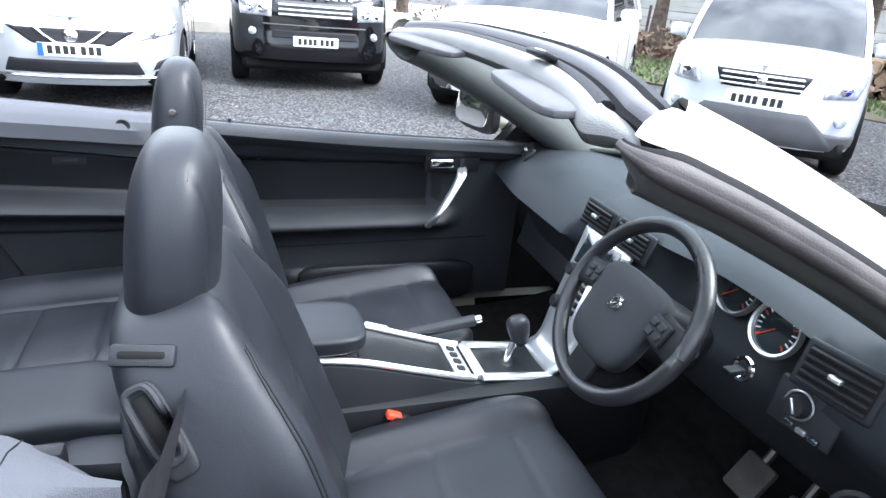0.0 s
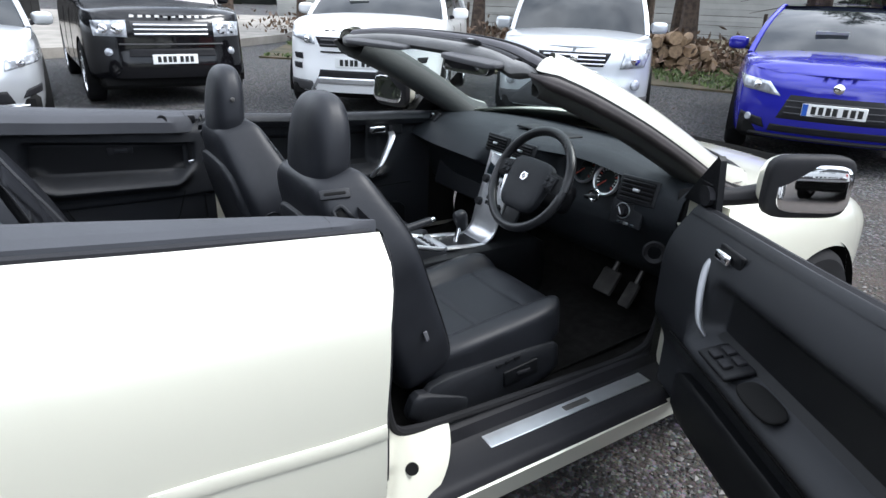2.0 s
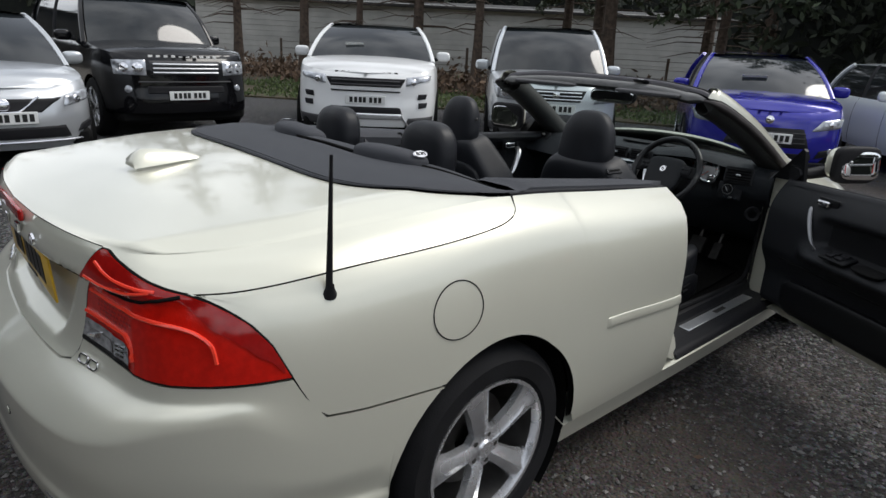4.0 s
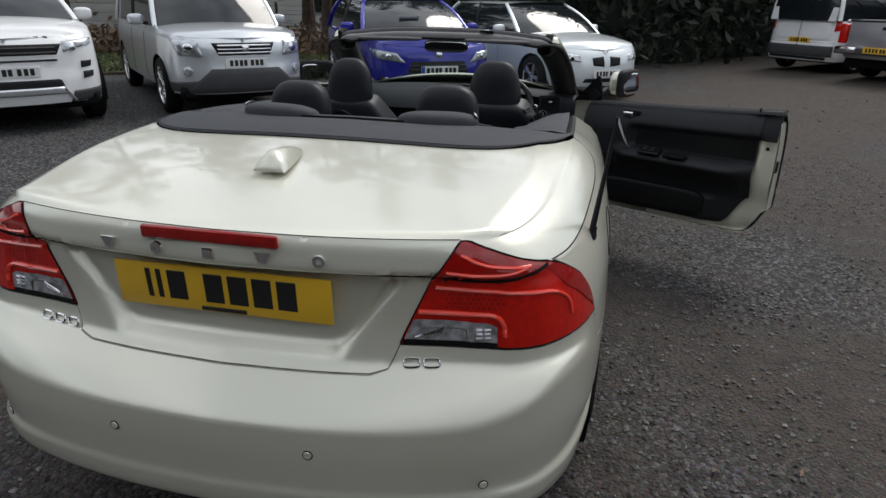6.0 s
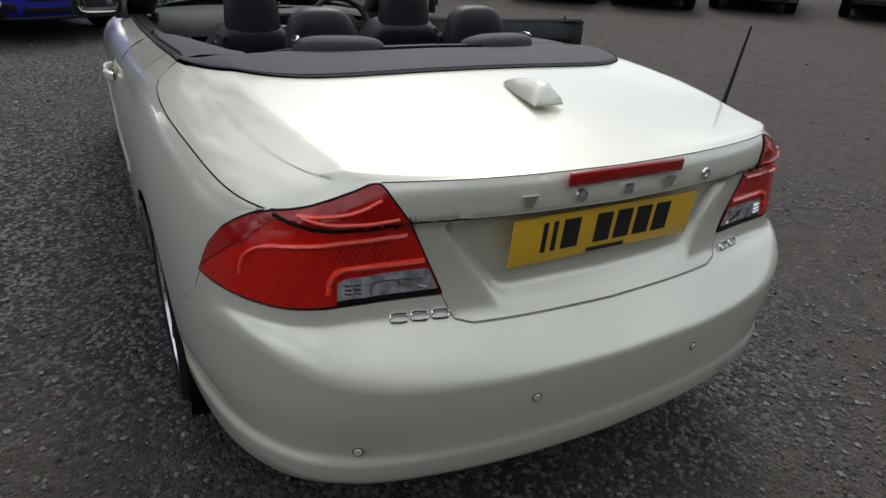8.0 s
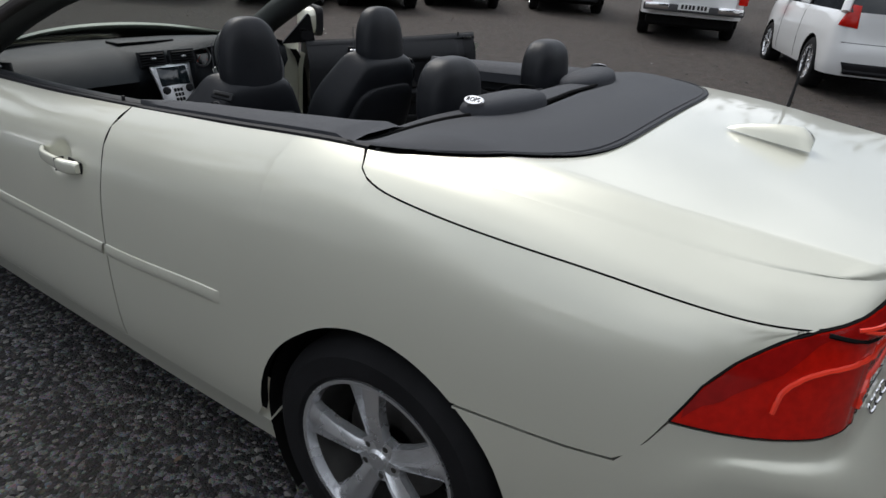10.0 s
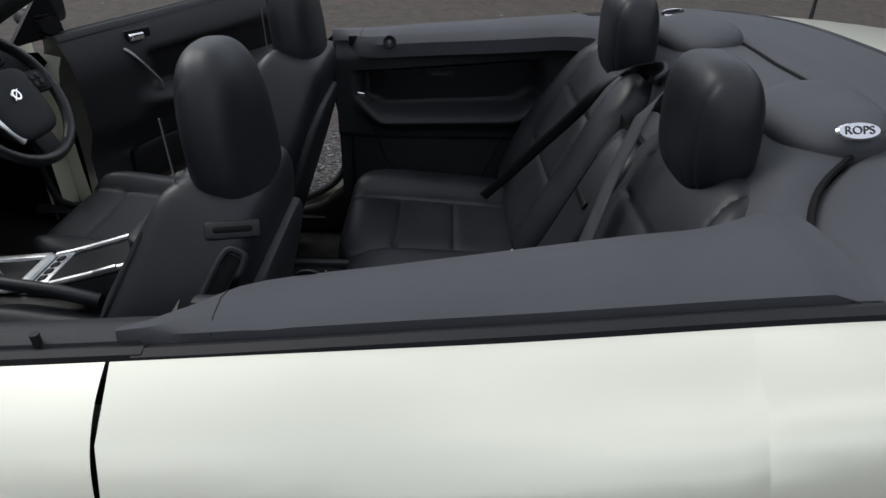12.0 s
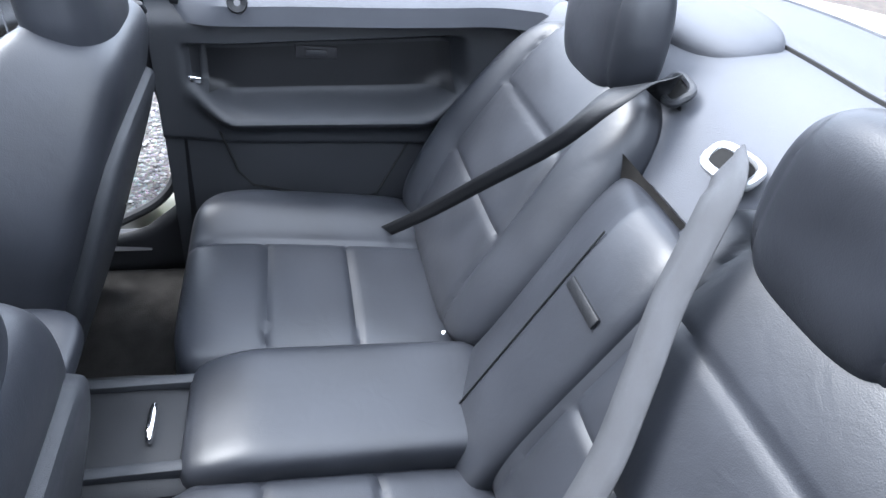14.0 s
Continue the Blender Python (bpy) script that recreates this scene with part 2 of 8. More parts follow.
def build(name, geo, material, parent=None, label="", smooth=True, weld=0.0004, thick=0.0, sharp=38):
    """Links a Geo as one mesh object."""
    me = bpy.data.meshes.new(name)
    me.from_pydata(geo.v, [], geo.f)
    bm = bmesh.new()
    bm.from_mesh(me)
    if weld:
        bmesh.ops.remove_doubles(bm, verts=bm.verts[:], dist=weld)
    bmesh.ops.recalc_face_normals(bm, faces=bm.faces[:])
    for f in bm.faces:
        f.smooth = smooth
    if smooth:
        lim = radians(sharp)
        for e in bm.edges:
            if len(e.link_faces) == 2 and e.calc_face_angle(0) > lim:
                e.smooth = False
    bm.to_mesh(me)
    bm.free()
    me.materials.append(material)
    ob = new(name, me)
    if thick:
        s = ob.modifiers.new("thickness", "SOLIDIFY")
        s.thickness, s.offset = thick, -1
    if parent:
        ob.parent = parent
    if label:
        ob["label"] = label
    return ob


def part(name, geo, material, parent, label="", **k):
    return build(name, geo, material, parent, label, **k)


def thing(name, label, category, m=None, group="", kind=""):
    e = new(name)
    e.empty_display_size = 0.1
    if m is not None:
        e.matrix_world = m
    return tagged(e, label, category, group, kind)


def lerp(a, b, t):
    return a + (b - a) * t


def smooth01(t):
    t = max(0.0, min(1.0, t))
    return t * t * (3 - 2 * t)


def table(t, rows):
    """A smooth curve through rows of (t, value)."""
    if t <= rows[0][0]:
        return rows[0][1]
    for i in range(len(rows) - 1):
        if t <= rows[i + 1][0]:
            (t0, a), (t1, b) = rows[i], rows[i + 1]
            m0 = (b - rows[i - 1][1]) / (t1 - rows[i - 1][0]) if i else (b - a) / (t1 - t0)
            m1 = (rows[i + 2][1] - a) / (rows[i + 2][0] - t0) if i + 2 < len(rows) else (b - a) / (t1 - t0)
            h, u = t1 - t0, (t - t0) / (t1 - t0)
            return (2 * u**3 - 3 * u * u + 1) * a + (u**3 - 2 * u * u + u) * h * m0 + (3 * u * u - 2 * u**3) * b + (u**3 - u * u) * h * m1
    return rows[-1][1]


def linear(t, rows):
    if t <= rows[0][0]:
        return rows[0][1]
    for (a, u), (b, v) in zip(rows, rows[1:]):
        if t <= b:
            return u + (v - u) * (t - a) / (b - a)
    return rows[-1][1]


def spline(pts, per=10, closed=False):
    """Points along a smooth curve through pts."""
    pts = [Vector(p) for p in pts]
    n, out = len(pts), []
    for i in range(n if closed else n - 1):
        g = lambda k: pts[k % n] if closed else pts[max(0, min(n - 1, k))]  # noqa: E731
        p0, p1, p2, p3 = g(i - 1), g(i), g(i + 1), g(i + 2)
        for k in range(per):
            t = k / per
            out.append(0.5 * (2 * p1 + (p2 - p0) * t + (2 * p0 - 5 * p1 + 4 * p2 - p3) * t * t + (3 * p1 - p0 - 3 * p2 + p3) * t**3))
    return out if closed else out + [pts[-1]]


class Shell:
    """The painted skin of a car: a half outline seen from above, from the middle of the tail to the middle of the nose, drawn in
    at each height by the profiles of tail, flank and nose. u runs from 0 (tail) to 1 (nose)."""

    def __init__(self, outline, rear, side, front, lift=None):
        dense = spline([(x, y, 0) for x, y in outline], 24)
        self.pts = dense
        self.s = [0.0]
        for a, b in zip(dense, dense[1:]):
            self.s.append(self.s[-1] + (b - a).length)
        self.rear, self.side, self.front, self.lift = rear, side, front, lift

    def base(self, u):
        d = max(0.0, min(1.0, u)) * self.s[-1]
        lo, hi = 0, len(self.s) - 1
        while hi - lo > 1:
            mid = (lo + hi) // 2
            lo, hi = (mid, hi) if self.s[mid] <= d else (lo, mid)
        t = (d - self.s[lo]) / (self.s[hi] - self.s[lo])
        p = self.pts[lo].lerp(self.pts[hi], t)
        a, b = self.pts[max(lo - 2, 0)], self.pts[min(hi + 2, len(self.pts) - 1)]
        tan = (b - a).normalized()
        if u < 0.002:
            tan = Vector((1, 0, 0))
        if u > 0.998:
            tan = Vector((-1, 0, 0))
        return p, Vector((tan.y, -tan.x, 0))

    def at(self, u, z, off=0.0, side=1):
        """The place at u and height z, pushed out by off; side -1 mirrors it."""
        p, n = self.base(u)
        ws, we = n.x * n.x, n.y * n.y
        d = ws * table(z, self.side) + we * table(z, self.rear if n.y < 0 else self.front)
        q = p - n * (d - off)
        zz = z + (self.lift(q.y, z) if self.lift else 0)
        return Vector((max(q.x, 0.0) * side, q.y, zz))

    def u_y(self, y):
        """u on the flank where the outline passes y."""
        lo, hi = 0.0, 1.0
        for _ in range(36):
            mid = (lo + hi) / 2
            lo, hi = (mid, hi) if self.base(mid)[0].y < y else (lo, mid)
        return lo

    def u_x(self, x, front=False):
        """u on the tail (or nose) where the outline passes x."""
        lo, hi = (0.5, 1.0) if front else (0.0, 0.5)
        for _ in range(36):
            mid = (lo + hi) / 2
            less = self.base(mid)[0].x < x
            lo, hi = ((lo, mid) if less else (mid, hi)) if front else ((mid, hi) if less else (lo, mid))
        return lo

    def panel(self, us, low, high, rows=10, side=1, off=0.0, geo=None):
        """A sheet over the columns us, from height low(u) to high(u)."""
        g = geo or Geo()
        cols = []
        for u in us:
            a, b = low(u), high(u)
            cols.append([self.at(u, lerp(a, b, k / rows), off, side) for k in range(rows + 1)])
        return g.grid(cols, flip=side < 0)


def span(a, b, n):
    return [a + (b - a) * i / n for i in range(n + 1)]


# ---- ground ----
def ground_z(x, y):
    """The yard is level round the car and climbs gently towards the row by the fence."""
    return 0.028 * max(0.0, x - 4.0) - 0.028 * max(0.0, x - 22.0)


def make_gravel_material():
    m = bpy.data.materials.new("gravel_yard")
    m.use_nodes = True
    n, l = m.node_tree.nodes, m.node_tree.links
    b = n["Principled BSDF"]
    co = n.new("ShaderNodeTexCoord")
    vor, vor2, no, fine = n.new("ShaderNodeTexVoronoi"), n.new("ShaderNodeTexVoronoi"), n.new("ShaderNodeTexNoise"), n.new("ShaderNodeTexNoise")
    vor.inputs["Scale"].default_value, vor2.inputs["Scale"].default_value = 62, 150
    no.inputs["Scale"].default_value, no.inputs["Detail"].default_value = 0.55, 7
    fine.inputs["Scale"].default_value, fine.inputs["Detail"].default_value = 9, 8
    for t in (vor, vor2, no, fine):
        l.new(co.outputs["Object"], t.inputs["Vector"])
    stone, earth, pick, mx, mul = n.new("ShaderNodeValToRGB"), n.new("ShaderNodeValToRGB"), n.new("ShaderNodeValToRGB"), n.new("ShaderNodeMixRGB"), n.new("ShaderNodeMixRGB")
    e = stone.color_ramp.elements
    e[0].position, e[0].color, e[1].position, e[1].color = 0.28, (0.008, 0.008, 0.009, 1), 0.82, (0.20, 0.197, 0.20, 1)
    e.new(0.55).color = (0.034, 0.033, 0.034, 1)
    l.new(vor.outputs["Color"], stone.inputs["Fac"])
    e = earth.color_ramp.elements
    e[0].color, e[1].color = (0.016, 0.012, 0.010, 1), (0.125, 0.094, 0.074, 1)
    l.new(fine.outputs["Fac"], earth.inputs["Fac"])
    pick.color_ramp.elements[0].position, pick.color_ramp.elements[1].position = 0.40, 0.60
    sep, addx, mul0 = n.new("ShaderNodeSeparateXYZ"), n.new("ShaderNodeMath"), n.new("ShaderNodeMath")
    l.new(co.outputs["Object"], sep.inputs["Vector"])
    mul0.operation, mul0.inputs[1].default_value = "MULTIPLY", 0.05
    l.new(sep.outputs["X"], mul0.inputs[0])
    l.new(mul0.outputs[0], addx.inputs[0])
    l.new(no.outputs["Fac"], addx.inputs[1])
    rear, addy = n.new("ShaderNodeMapRange"), n.new("ShaderNodeMath")
    rear.inputs["From Min"].default_value, rear.inputs["From Max"].default_value = -3.0, 2.0
    rear.inputs["To Min"].default_value, rear.inputs["To Max"].default_value = 0.12, -0.03
    l.new(sep.outputs["Y"], rear.inputs["Value"])
    l.new(rear.outputs["Result"], addy.inputs[0])
    l.new(addx.outputs[0], addy.inputs[1])
    l.new(addy.outputs[0], pick.inputs["Fac"])
    l.new(pick.outputs["Color"], mx.inputs["Fac"])
    l.new(stone.outputs["Color"], mx.inputs["Color1"])
    l.new(earth.outputs["Color"], mx.inputs["Color2"])
    mul.blend_type, mul.inputs["Fac"].default_value = "MULTIPLY", 0.55
    l.new(mx.outputs["Color"], mul.inputs["Color1"])
    l.new(vor2.outputs["Color"], mul.inputs["Color2"])
    bw = n.new("ShaderNodeHueSaturation")
    bw.inputs["Saturation"].default_value, bw.inputs["Value"].default_value = 0.85, 0.88
    l.new(mul.outputs["Color"], bw.inputs["Color"])
    l.new(bw.outputs["Color"], b.inputs["Base Color"])
    b.inputs["Roughness"].default_value = 0.9
    b1, b2, b3 = n.new("ShaderNodeBump"), n.new("ShaderNodeBump"), n.new("ShaderNodeBump")
    for bp, tex, s, d in ((b1, vor.outputs["Distance"], 0.9, -0.012), (b2, vor2.outputs["Distance"], 0.7, -0.005), (b3, fine.outputs["Fac"], 0.6, 0.03)):
        bp.inputs["Strength"].default_value, bp.inputs["Distance"].default_value = s, abs(d)
        bp.invert = d < 0
        l.new(tex, bp.inputs["Height"])
    l.new(b3.outputs["Normal"], b1.inputs["Normal"])
    l.new(b1.outputs["Normal"], b2.inputs["Normal"])
    l.new(b2.outputs["Normal"], b.inputs["Normal"])
    return m


M_GRAVEL = make_gravel_material()
xs = [-900, -300, -90, -40, -20] + span(-14, 24, 60) + [40, 90, 300, 900]
ys = [-900, -300, -90, -40, -20] + span(-12, 24, 60) + [40, 90, 300, 900]
g = Geo()
rows = []
for y in ys:
    rows.append([(x, y, ground_z(x, y) + (0.018 * noise.noise(Vector((x * 0.6, y * 0.6, 0))) + 0.01 * noise.noise(Vector((x * 1.9, y * 1.9, 3)))
                                         if abs(x) < 30 and abs(y) < 30 and (abs(x) > 1.6 or y < -0.9 or y > 5.4) else 0)) for x in xs])
g.grid(rows)
tagged(build("ground", g, M_GRAVEL), "grey and brown gravel yard with worn earth patches", "ground", kind="structure")


# ---- the cream convertible: body ----
Y_REAR, Y_FRONT, Z_HUB, ARCH = 1.03, 3.67, 0.315, 0.352
BELT = [(0.0, 0.985), (0.172, 0.985), (0.22, 0.981), (0.30, 0.978), (0.45, 0.983), (0.7, 0.998), (1.15, 1.016), (1.65, 0.977), (2.0, 0.946), (2.5, 0.912), (3.1, 0.885), (3.6, 0.84), (4.2, 0.735), (4.6, 0.62)]


def belt_lift(y, z):
    k = max(0.0, z - 0.6) / 0.35
    # the bumper's crease climbs towards the corners
    c = (0.012 + 0.070 * smooth01((y - 0.01) / 0.24)) * (1 - smooth01((y - 0.32) / 0.16)) * smooth01((z - 0.42) / 0.12) * smooth01((0.715 - z) / 0.135)
    return k * (table(y, BELT) - 0.95) + c


SOFT_SHELL = Shell(
    [(0, 0), (0.235, 0.012), (0.45, 0.044), (0.61, 0.092), (0.72, 0.172), (0.80, 0.31), (0.85, 0.50), (0.88, 0.75), (0.896, 1.03), (0.906, 1.6),
     (0.909, 2.2), (0.906, 2.9), (0.898, 3.5), (0.858, 3.9), (0.755, 4.25), (0.60, 4.45), (0.38, 4.55), (0, 4.58)],
    [(0.18, 0.14), (0.27, 0.090), (0.33, 0.030), (0.345, 0.014), (0.358, 0.006), (0.40, 0.001), (0.46, 0.0), (0.572, 0.0), (0.580, 0.004), (0.60, 0.024), (0.64, 0.074), (0.67, 0.102),
     (0.70, 0.117), (0.76, 0.128), (0.85, 0.125), (0.878, 0.124), (0.884, 0.104), (0.905, 0.105), (0.925, 0.109), (0.94, 0.115), (0.95, 0.122)],
    [(0.18, 0.05), (0.24, 0.03), (0.30, 0.012), (0.45, 0.0), (0.60, 0.0), (0.72, 0.007), (0.80, 0.022), (0.86, 0.045), (0.90, 0.075), (0.93, 0.115), (0.95, 0.155)],
    [(0.18, 0.10), (0.30, 0.02), (0.45, 0.0), (0.60, 0.02), (0.72, 0.06), (0.82, 0.13), (0.90, 0.22), (0.95, 0.30)],
    belt_lift)
uy = SOFT_SHELL.u_y
U_LAMP_IN, U_CORNER = SOFT_SHELL.u_x(0.567), SOFT_SHELL.u_x(0.735)


def arch_z(y, floor):
    for yw in (Y_REAR, Y_FRONT):
        if abs(y - yw) < ARCH:
            return max(floor, Z_HUB + math.sqrt(ARCH * ARCH - (y - yw) ** 2))
    return floor


def by(u):
    return SOFT_SHELL.base(u)[0].y


def bx(u):
    return SOFT_SHELL.base(u)[0].x


def boot_seam(y):
    return table(y, [(0.25, 0.893), (0.36, 0.892), (0.6, 0.898), (0.9, 0.899), (1.05, 0.905), (1.12, 0.916), (1.155, 0.931), (1.172, 0.95)])


def lid_low(u):
    return linear(bx(u), [(0, 0.660), (0.36, 0.660), (0.40, 0.672), (0.428, 0.731), (0.508, 0.887), (0.567, 0.95)])


def lamp_top(u):
    """Upper edge of the tail lamp, from its inner top to its tip on the flank."""
    if by(u) < 0.256:
        return linear(bx(u), [(0.428, 0.731), (0.508, 0.887), (0.560, 0.944), (0.572, 0.949), (0.59, 0.948), (0.62, 0.939), (0.652, 0.930), (0.70, 0.917), (0.775, 0.893)])
    return linear(by(u), [(0.256, 0.893), (0.29, 0.881), (0.33, 0.862), (0.37, 0.836), (0.41, 0.792), (0.446, 0.722)])


def lamp_low(u):
    return linear(by(u), [(0.04, 0.731), (0.12, 0.727), (0.25, 0.727), (0.446, 0.722)])


def bumper_high(u):
    y, x = by(u), bx(u)
    if y < 0.3 and x < 0.44:
        return linear(x, [(0, 0.655), (0.36, 0.655), (0.40, 0.667), (0.428, 0.726)])
    if y < 0.446:
        return lamp_low(u) - 0.005
    return linear(y, [(0.446, 0.717), (0.500, 0.622), (0.60, 0.612), (0.83, 0.602)])


def bumper_low(y):
    return linear(y, [(0, 0.334), (0.1, 0.330), (0.5, 0.290), (0.72, 0.268)])


def bumper_lip(u, z):
    """The bumper's face draws in above a lip that stands proud along its foot."""
    zc = bumper_low(by(u)) + 0.072
    k = smooth01((by(u) - 0.02) / 0.10) * (1 - smooth01((by(u) - 0.60) / 0.12))
    return -(0.003 + 0.008 * k) * smooth01((z - zc) / 0.024) * (1 - smooth01((z - zc - 0.024) / 0.085))


def quarter_low(u):
    y = by(u)
    if y < 0.446:
        return lamp_top(u) + 0.004
    if y < 0.83:
        return max(arch_z(y, 0), linear(y, [(0.446, 0.722), (0.500, 0.627), (0.60, 0.617), (0.83, 0.607)]))
    return arch_z(y, 0.27)


soft_car = thing("convertible_car", "cream pearl white convertible car, roof down and driver's door open", "car", pose(0, 0, 0))
RB = {}


def ucols(y0, y1, n):
    """Columns on the flank, closer together round the wheel arches."""
    extra = []
    for yw in (Y_REAR, Y_FRONT):
        extra += [yw + ARCH * math.cos(math.pi * k / 24) for k in range(25)]
    ysx = sorted(set([round(v, 5) for v in span(y0, y1, n) + [e for e in extra if y0 < e < y1]]))
    return [uy(v) for v in ysx]


def recess(u, z):
    """The number plate's pocket in the lid."""
    x = bx(u)
    hw = lerp(0.30, 0.455, (z - 0.70) / 0.175)
    a = smooth01((hw - x) / 0.035) * smooth01((z - 0.685) / 0.03) * smooth01((0.872 - z) / 0.012)
    return -0.032 * a


# rear bumper, one piece across both sides
gb, gl = Geo(), Geo()
us_b = [u for u in span(0, SOFT_SHELL.u_x(0.36), 10)] + [SOFT_SHELL.u_x(v) for v in (0.38, 0.40, 0.414, 0.428)] + span(SOFT_SHELL.u_x(0.44), uy(0.446), 16) + ucols(0.47, 0.829, 8)
for s in (1, -1):
    cols = []
    for u in us_b:
        a, b = arch_z(by(u), bumper_low(by(u))), bumper_high(u)
        cols.append([SOFT_SHELL.at(u, z, bumper_lip(u, z), s) for z in span(a, min(0.65, b - 0.004), 54)[:-1] + span(min(0.65, b - 0.004), b, 10)])
    gb.grid(cols, flip=s < 0)
    gb.grid([[SOFT_SHELL.at(u, arch_z(by(u), bumper_low(by(u))), o, s) for o in (0, -0.03)] for u in us_b if by(u) < 0.68])
    # shelf that closes the top edge
    gb.grid([[SOFT_SHELL.at(u, bumper_high(u), 0, s), SOFT_SHELL.at(u, bumper_high(u) - 0.012, -0.05, s)] for u in us_b])
bumper = part("rear_bumper", gb, M_PEARL, soft_car)
# sensors and tow cover set in the bumper
for x, z in ((0.235, 0.515), (0.61, 0.445)):
    for s in (1, -1):
        u = SOFT_SHELL.u_x(x)
        p, nrm = SOFT_SHELL.at(u, z, 0.0, s), SOFT_SHELL.base(u)[1]
        mm = Matrix.Translation(p) @ Vector((nrm.x * s, nrm.y, 0)).to_track_quat("Z", "Y").to_matrix().to_4x4()
        part("parking_sensor", Geo().lathe([(0.0, 0.003), (0.0085, 0.003), (0.0095, 0.001)], 16, mm), M_PEARL, bumper)
        part("sensor_ring", Geo().lathe([(0.0095, 0.0015), (0.0115, 0.0018), (0.012, 0.0)], 16, mm), M_TRIM, bumper)
gt = Geo()
loop = [(0.40, 0.335), (0.455, 0.335), (0.46, 0.385), (0.405, 0.385)]
gt.tube([SOFT_SHELL.at(SOFT_SHELL.u_x(x), z, 0.001, 1) for x, z in loop + loop[:1]], 0.0016, 6)
part("tow_eye_cover", gt, M_STITCH, bumper)

# boot lid: tail face with the plate's pocket, shoulders, deck
WAIST_Z = 0.95


def lid_face(s, geo):
    us = [SOFT_SHELL.u_x(v) for v in span(0.0001, 0.36, 26) + [0.37, 0.38, 0.39, 0.40, 0.41, 0.42, 0.43, 0.44, 0.45, 0.46, 0.47, 0.48, 0.49, 0.50, 0.51, 0.52, 0.53, 0.54, 0.55, 0.56, 0.567]]
    cols = []
    for u in us:
        a = lid_low(u)
        zs = sorted(set(span(a, 0.95, 26)))
        cols.append([SOFT_SHELL.at(u, z, recess(u, z), s) for z in zs])
    geo.grid(cols)


def deck_front(x):
    return 0.735 + 0.42 * (abs(x) / 0.745) ** 7


U_F = uy(1.155)


WAIST_EDGE = [(p.y, p.x) for p in (SOFT_SHELL.at(u, WAIST_Z) for u in span(U_CORNER, uy(1.4), 30))]


def cover_z(x, y):
    """Height of the boot's top and of the grey cover that carries it on: a nearly flat middle, a ridge, shoulders that fall away."""
    mid = table(y, [(0.10, 0.985), (0.25, 1.008), (0.45, 1.034), (0.735, 1.056), (0.9, 1.062), (1.05, 1.062), (1.15, 1.047), (1.3, 1.000), (1.5, 0.975)])
    ridge, edge = lerp(0.570, 0.640, smooth01((y - 0.15) / 0.5)), linear(y, WAIST_EDGE)
    t = max(0.0, abs(x) - ridge) / max(0.03, edge - ridge)
    return lerp(mid - 0.014 * smooth01((y - 0.1) / 0.3) * (x / 0.6) ** 2, table(y, BELT) + 0.004, min(1.0, t) ** 1.15)


def deck_row(b, n=88):
    """One row of the boot's top, b from the lip to the edge of the grey cover: a flat middle, shoulders that fall away outside a soft ridge."""
    e = SOFT_SHELL.at(lerp(U_CORNER, U_F, b), WAIST_Z)
    c0, c1 = SOFT_SHELL.at(U_CORNER, WAIST_Z), SOFT_SHELL.at(U_F, WAIST_Z)
    out = []
    for i in range(n + 1):
        a = 2 * i / n - 1
        a = math.copysign(abs(a) ** 0.85, a)
        xl = SOFT_SHELL.at(lerp(0, U_CORNER, abs(a)), WAIST_Z)
        y0 = xl.y - c0.y
        y1 = deck_front(a * c1.x) - deck_front(c1.x)
        x = math.copysign(lerp(xl.x * e.x / c0.x, e.x * abs(a), b), a) if a else 0.0
        y = e.y + (1 - b) * y0 + b * y1
        z = lerp(cover_z(x, y) - 0.002, e.z, smooth01((abs(a) - 0.96) / 0.04))
        z = lerp(xl.z, z, smooth01(b * 14))
        out.append(Vector((x, y, z)))
    return out


for s in (1, -1):
    lid_face(s, gl)
    SOFT_SHELL.panel(span(U_LAMP_IN, uy(0.256), 26), lambda u: min(0.9499, lamp_top(u) + 0.003), lambda u: 0.95, 10, s, 0, gl)
    SOFT_SHELL.panel(span(uy(0.256), uy(1.171), 44), lambda u: min(0.9499, boot_seam(by(u)) + 0.0012), lambda u: 0.95, 10, s, 0, gl)
gl.grid([deck_row(b) for b in [0, 0.015, 0.03, 0.06, 0.1] + span(0.14, 1, 40)])
lid = part("boot_lid", gl, M_PEARL, soft_car, weld=0.0002, sharp=50)

# flanks
def flank(name, y0, y1, n, low, high, s, slant=0.0, rows=16):
    return part(name, SOFT_SHELL.panel(ucols(y0, y1, n), low, high, rows, s), M_PEARL, soft_car, sharp=60)


def lean_edge(ob, s=1):
    """The panel's edge at the door leans forward towards the waist."""
    for v in ob.data.vertices:
        if s < 0:
            v.co.y += 0.036 * smooth01((v.co.z - 0.78) / 0.18) * smooth01((v.co.y - 1.6) / 0.38) * smooth01((2.5 - v.co.y) / 0.4)
            continue
        v.co.y += linear(v.co.z, [(0.27, -0.030), (0.62, -0.030), (0.80, -0.010), (0.95, 0.034)]) * smooth01((v.co.y - 1.6) / 0.38)


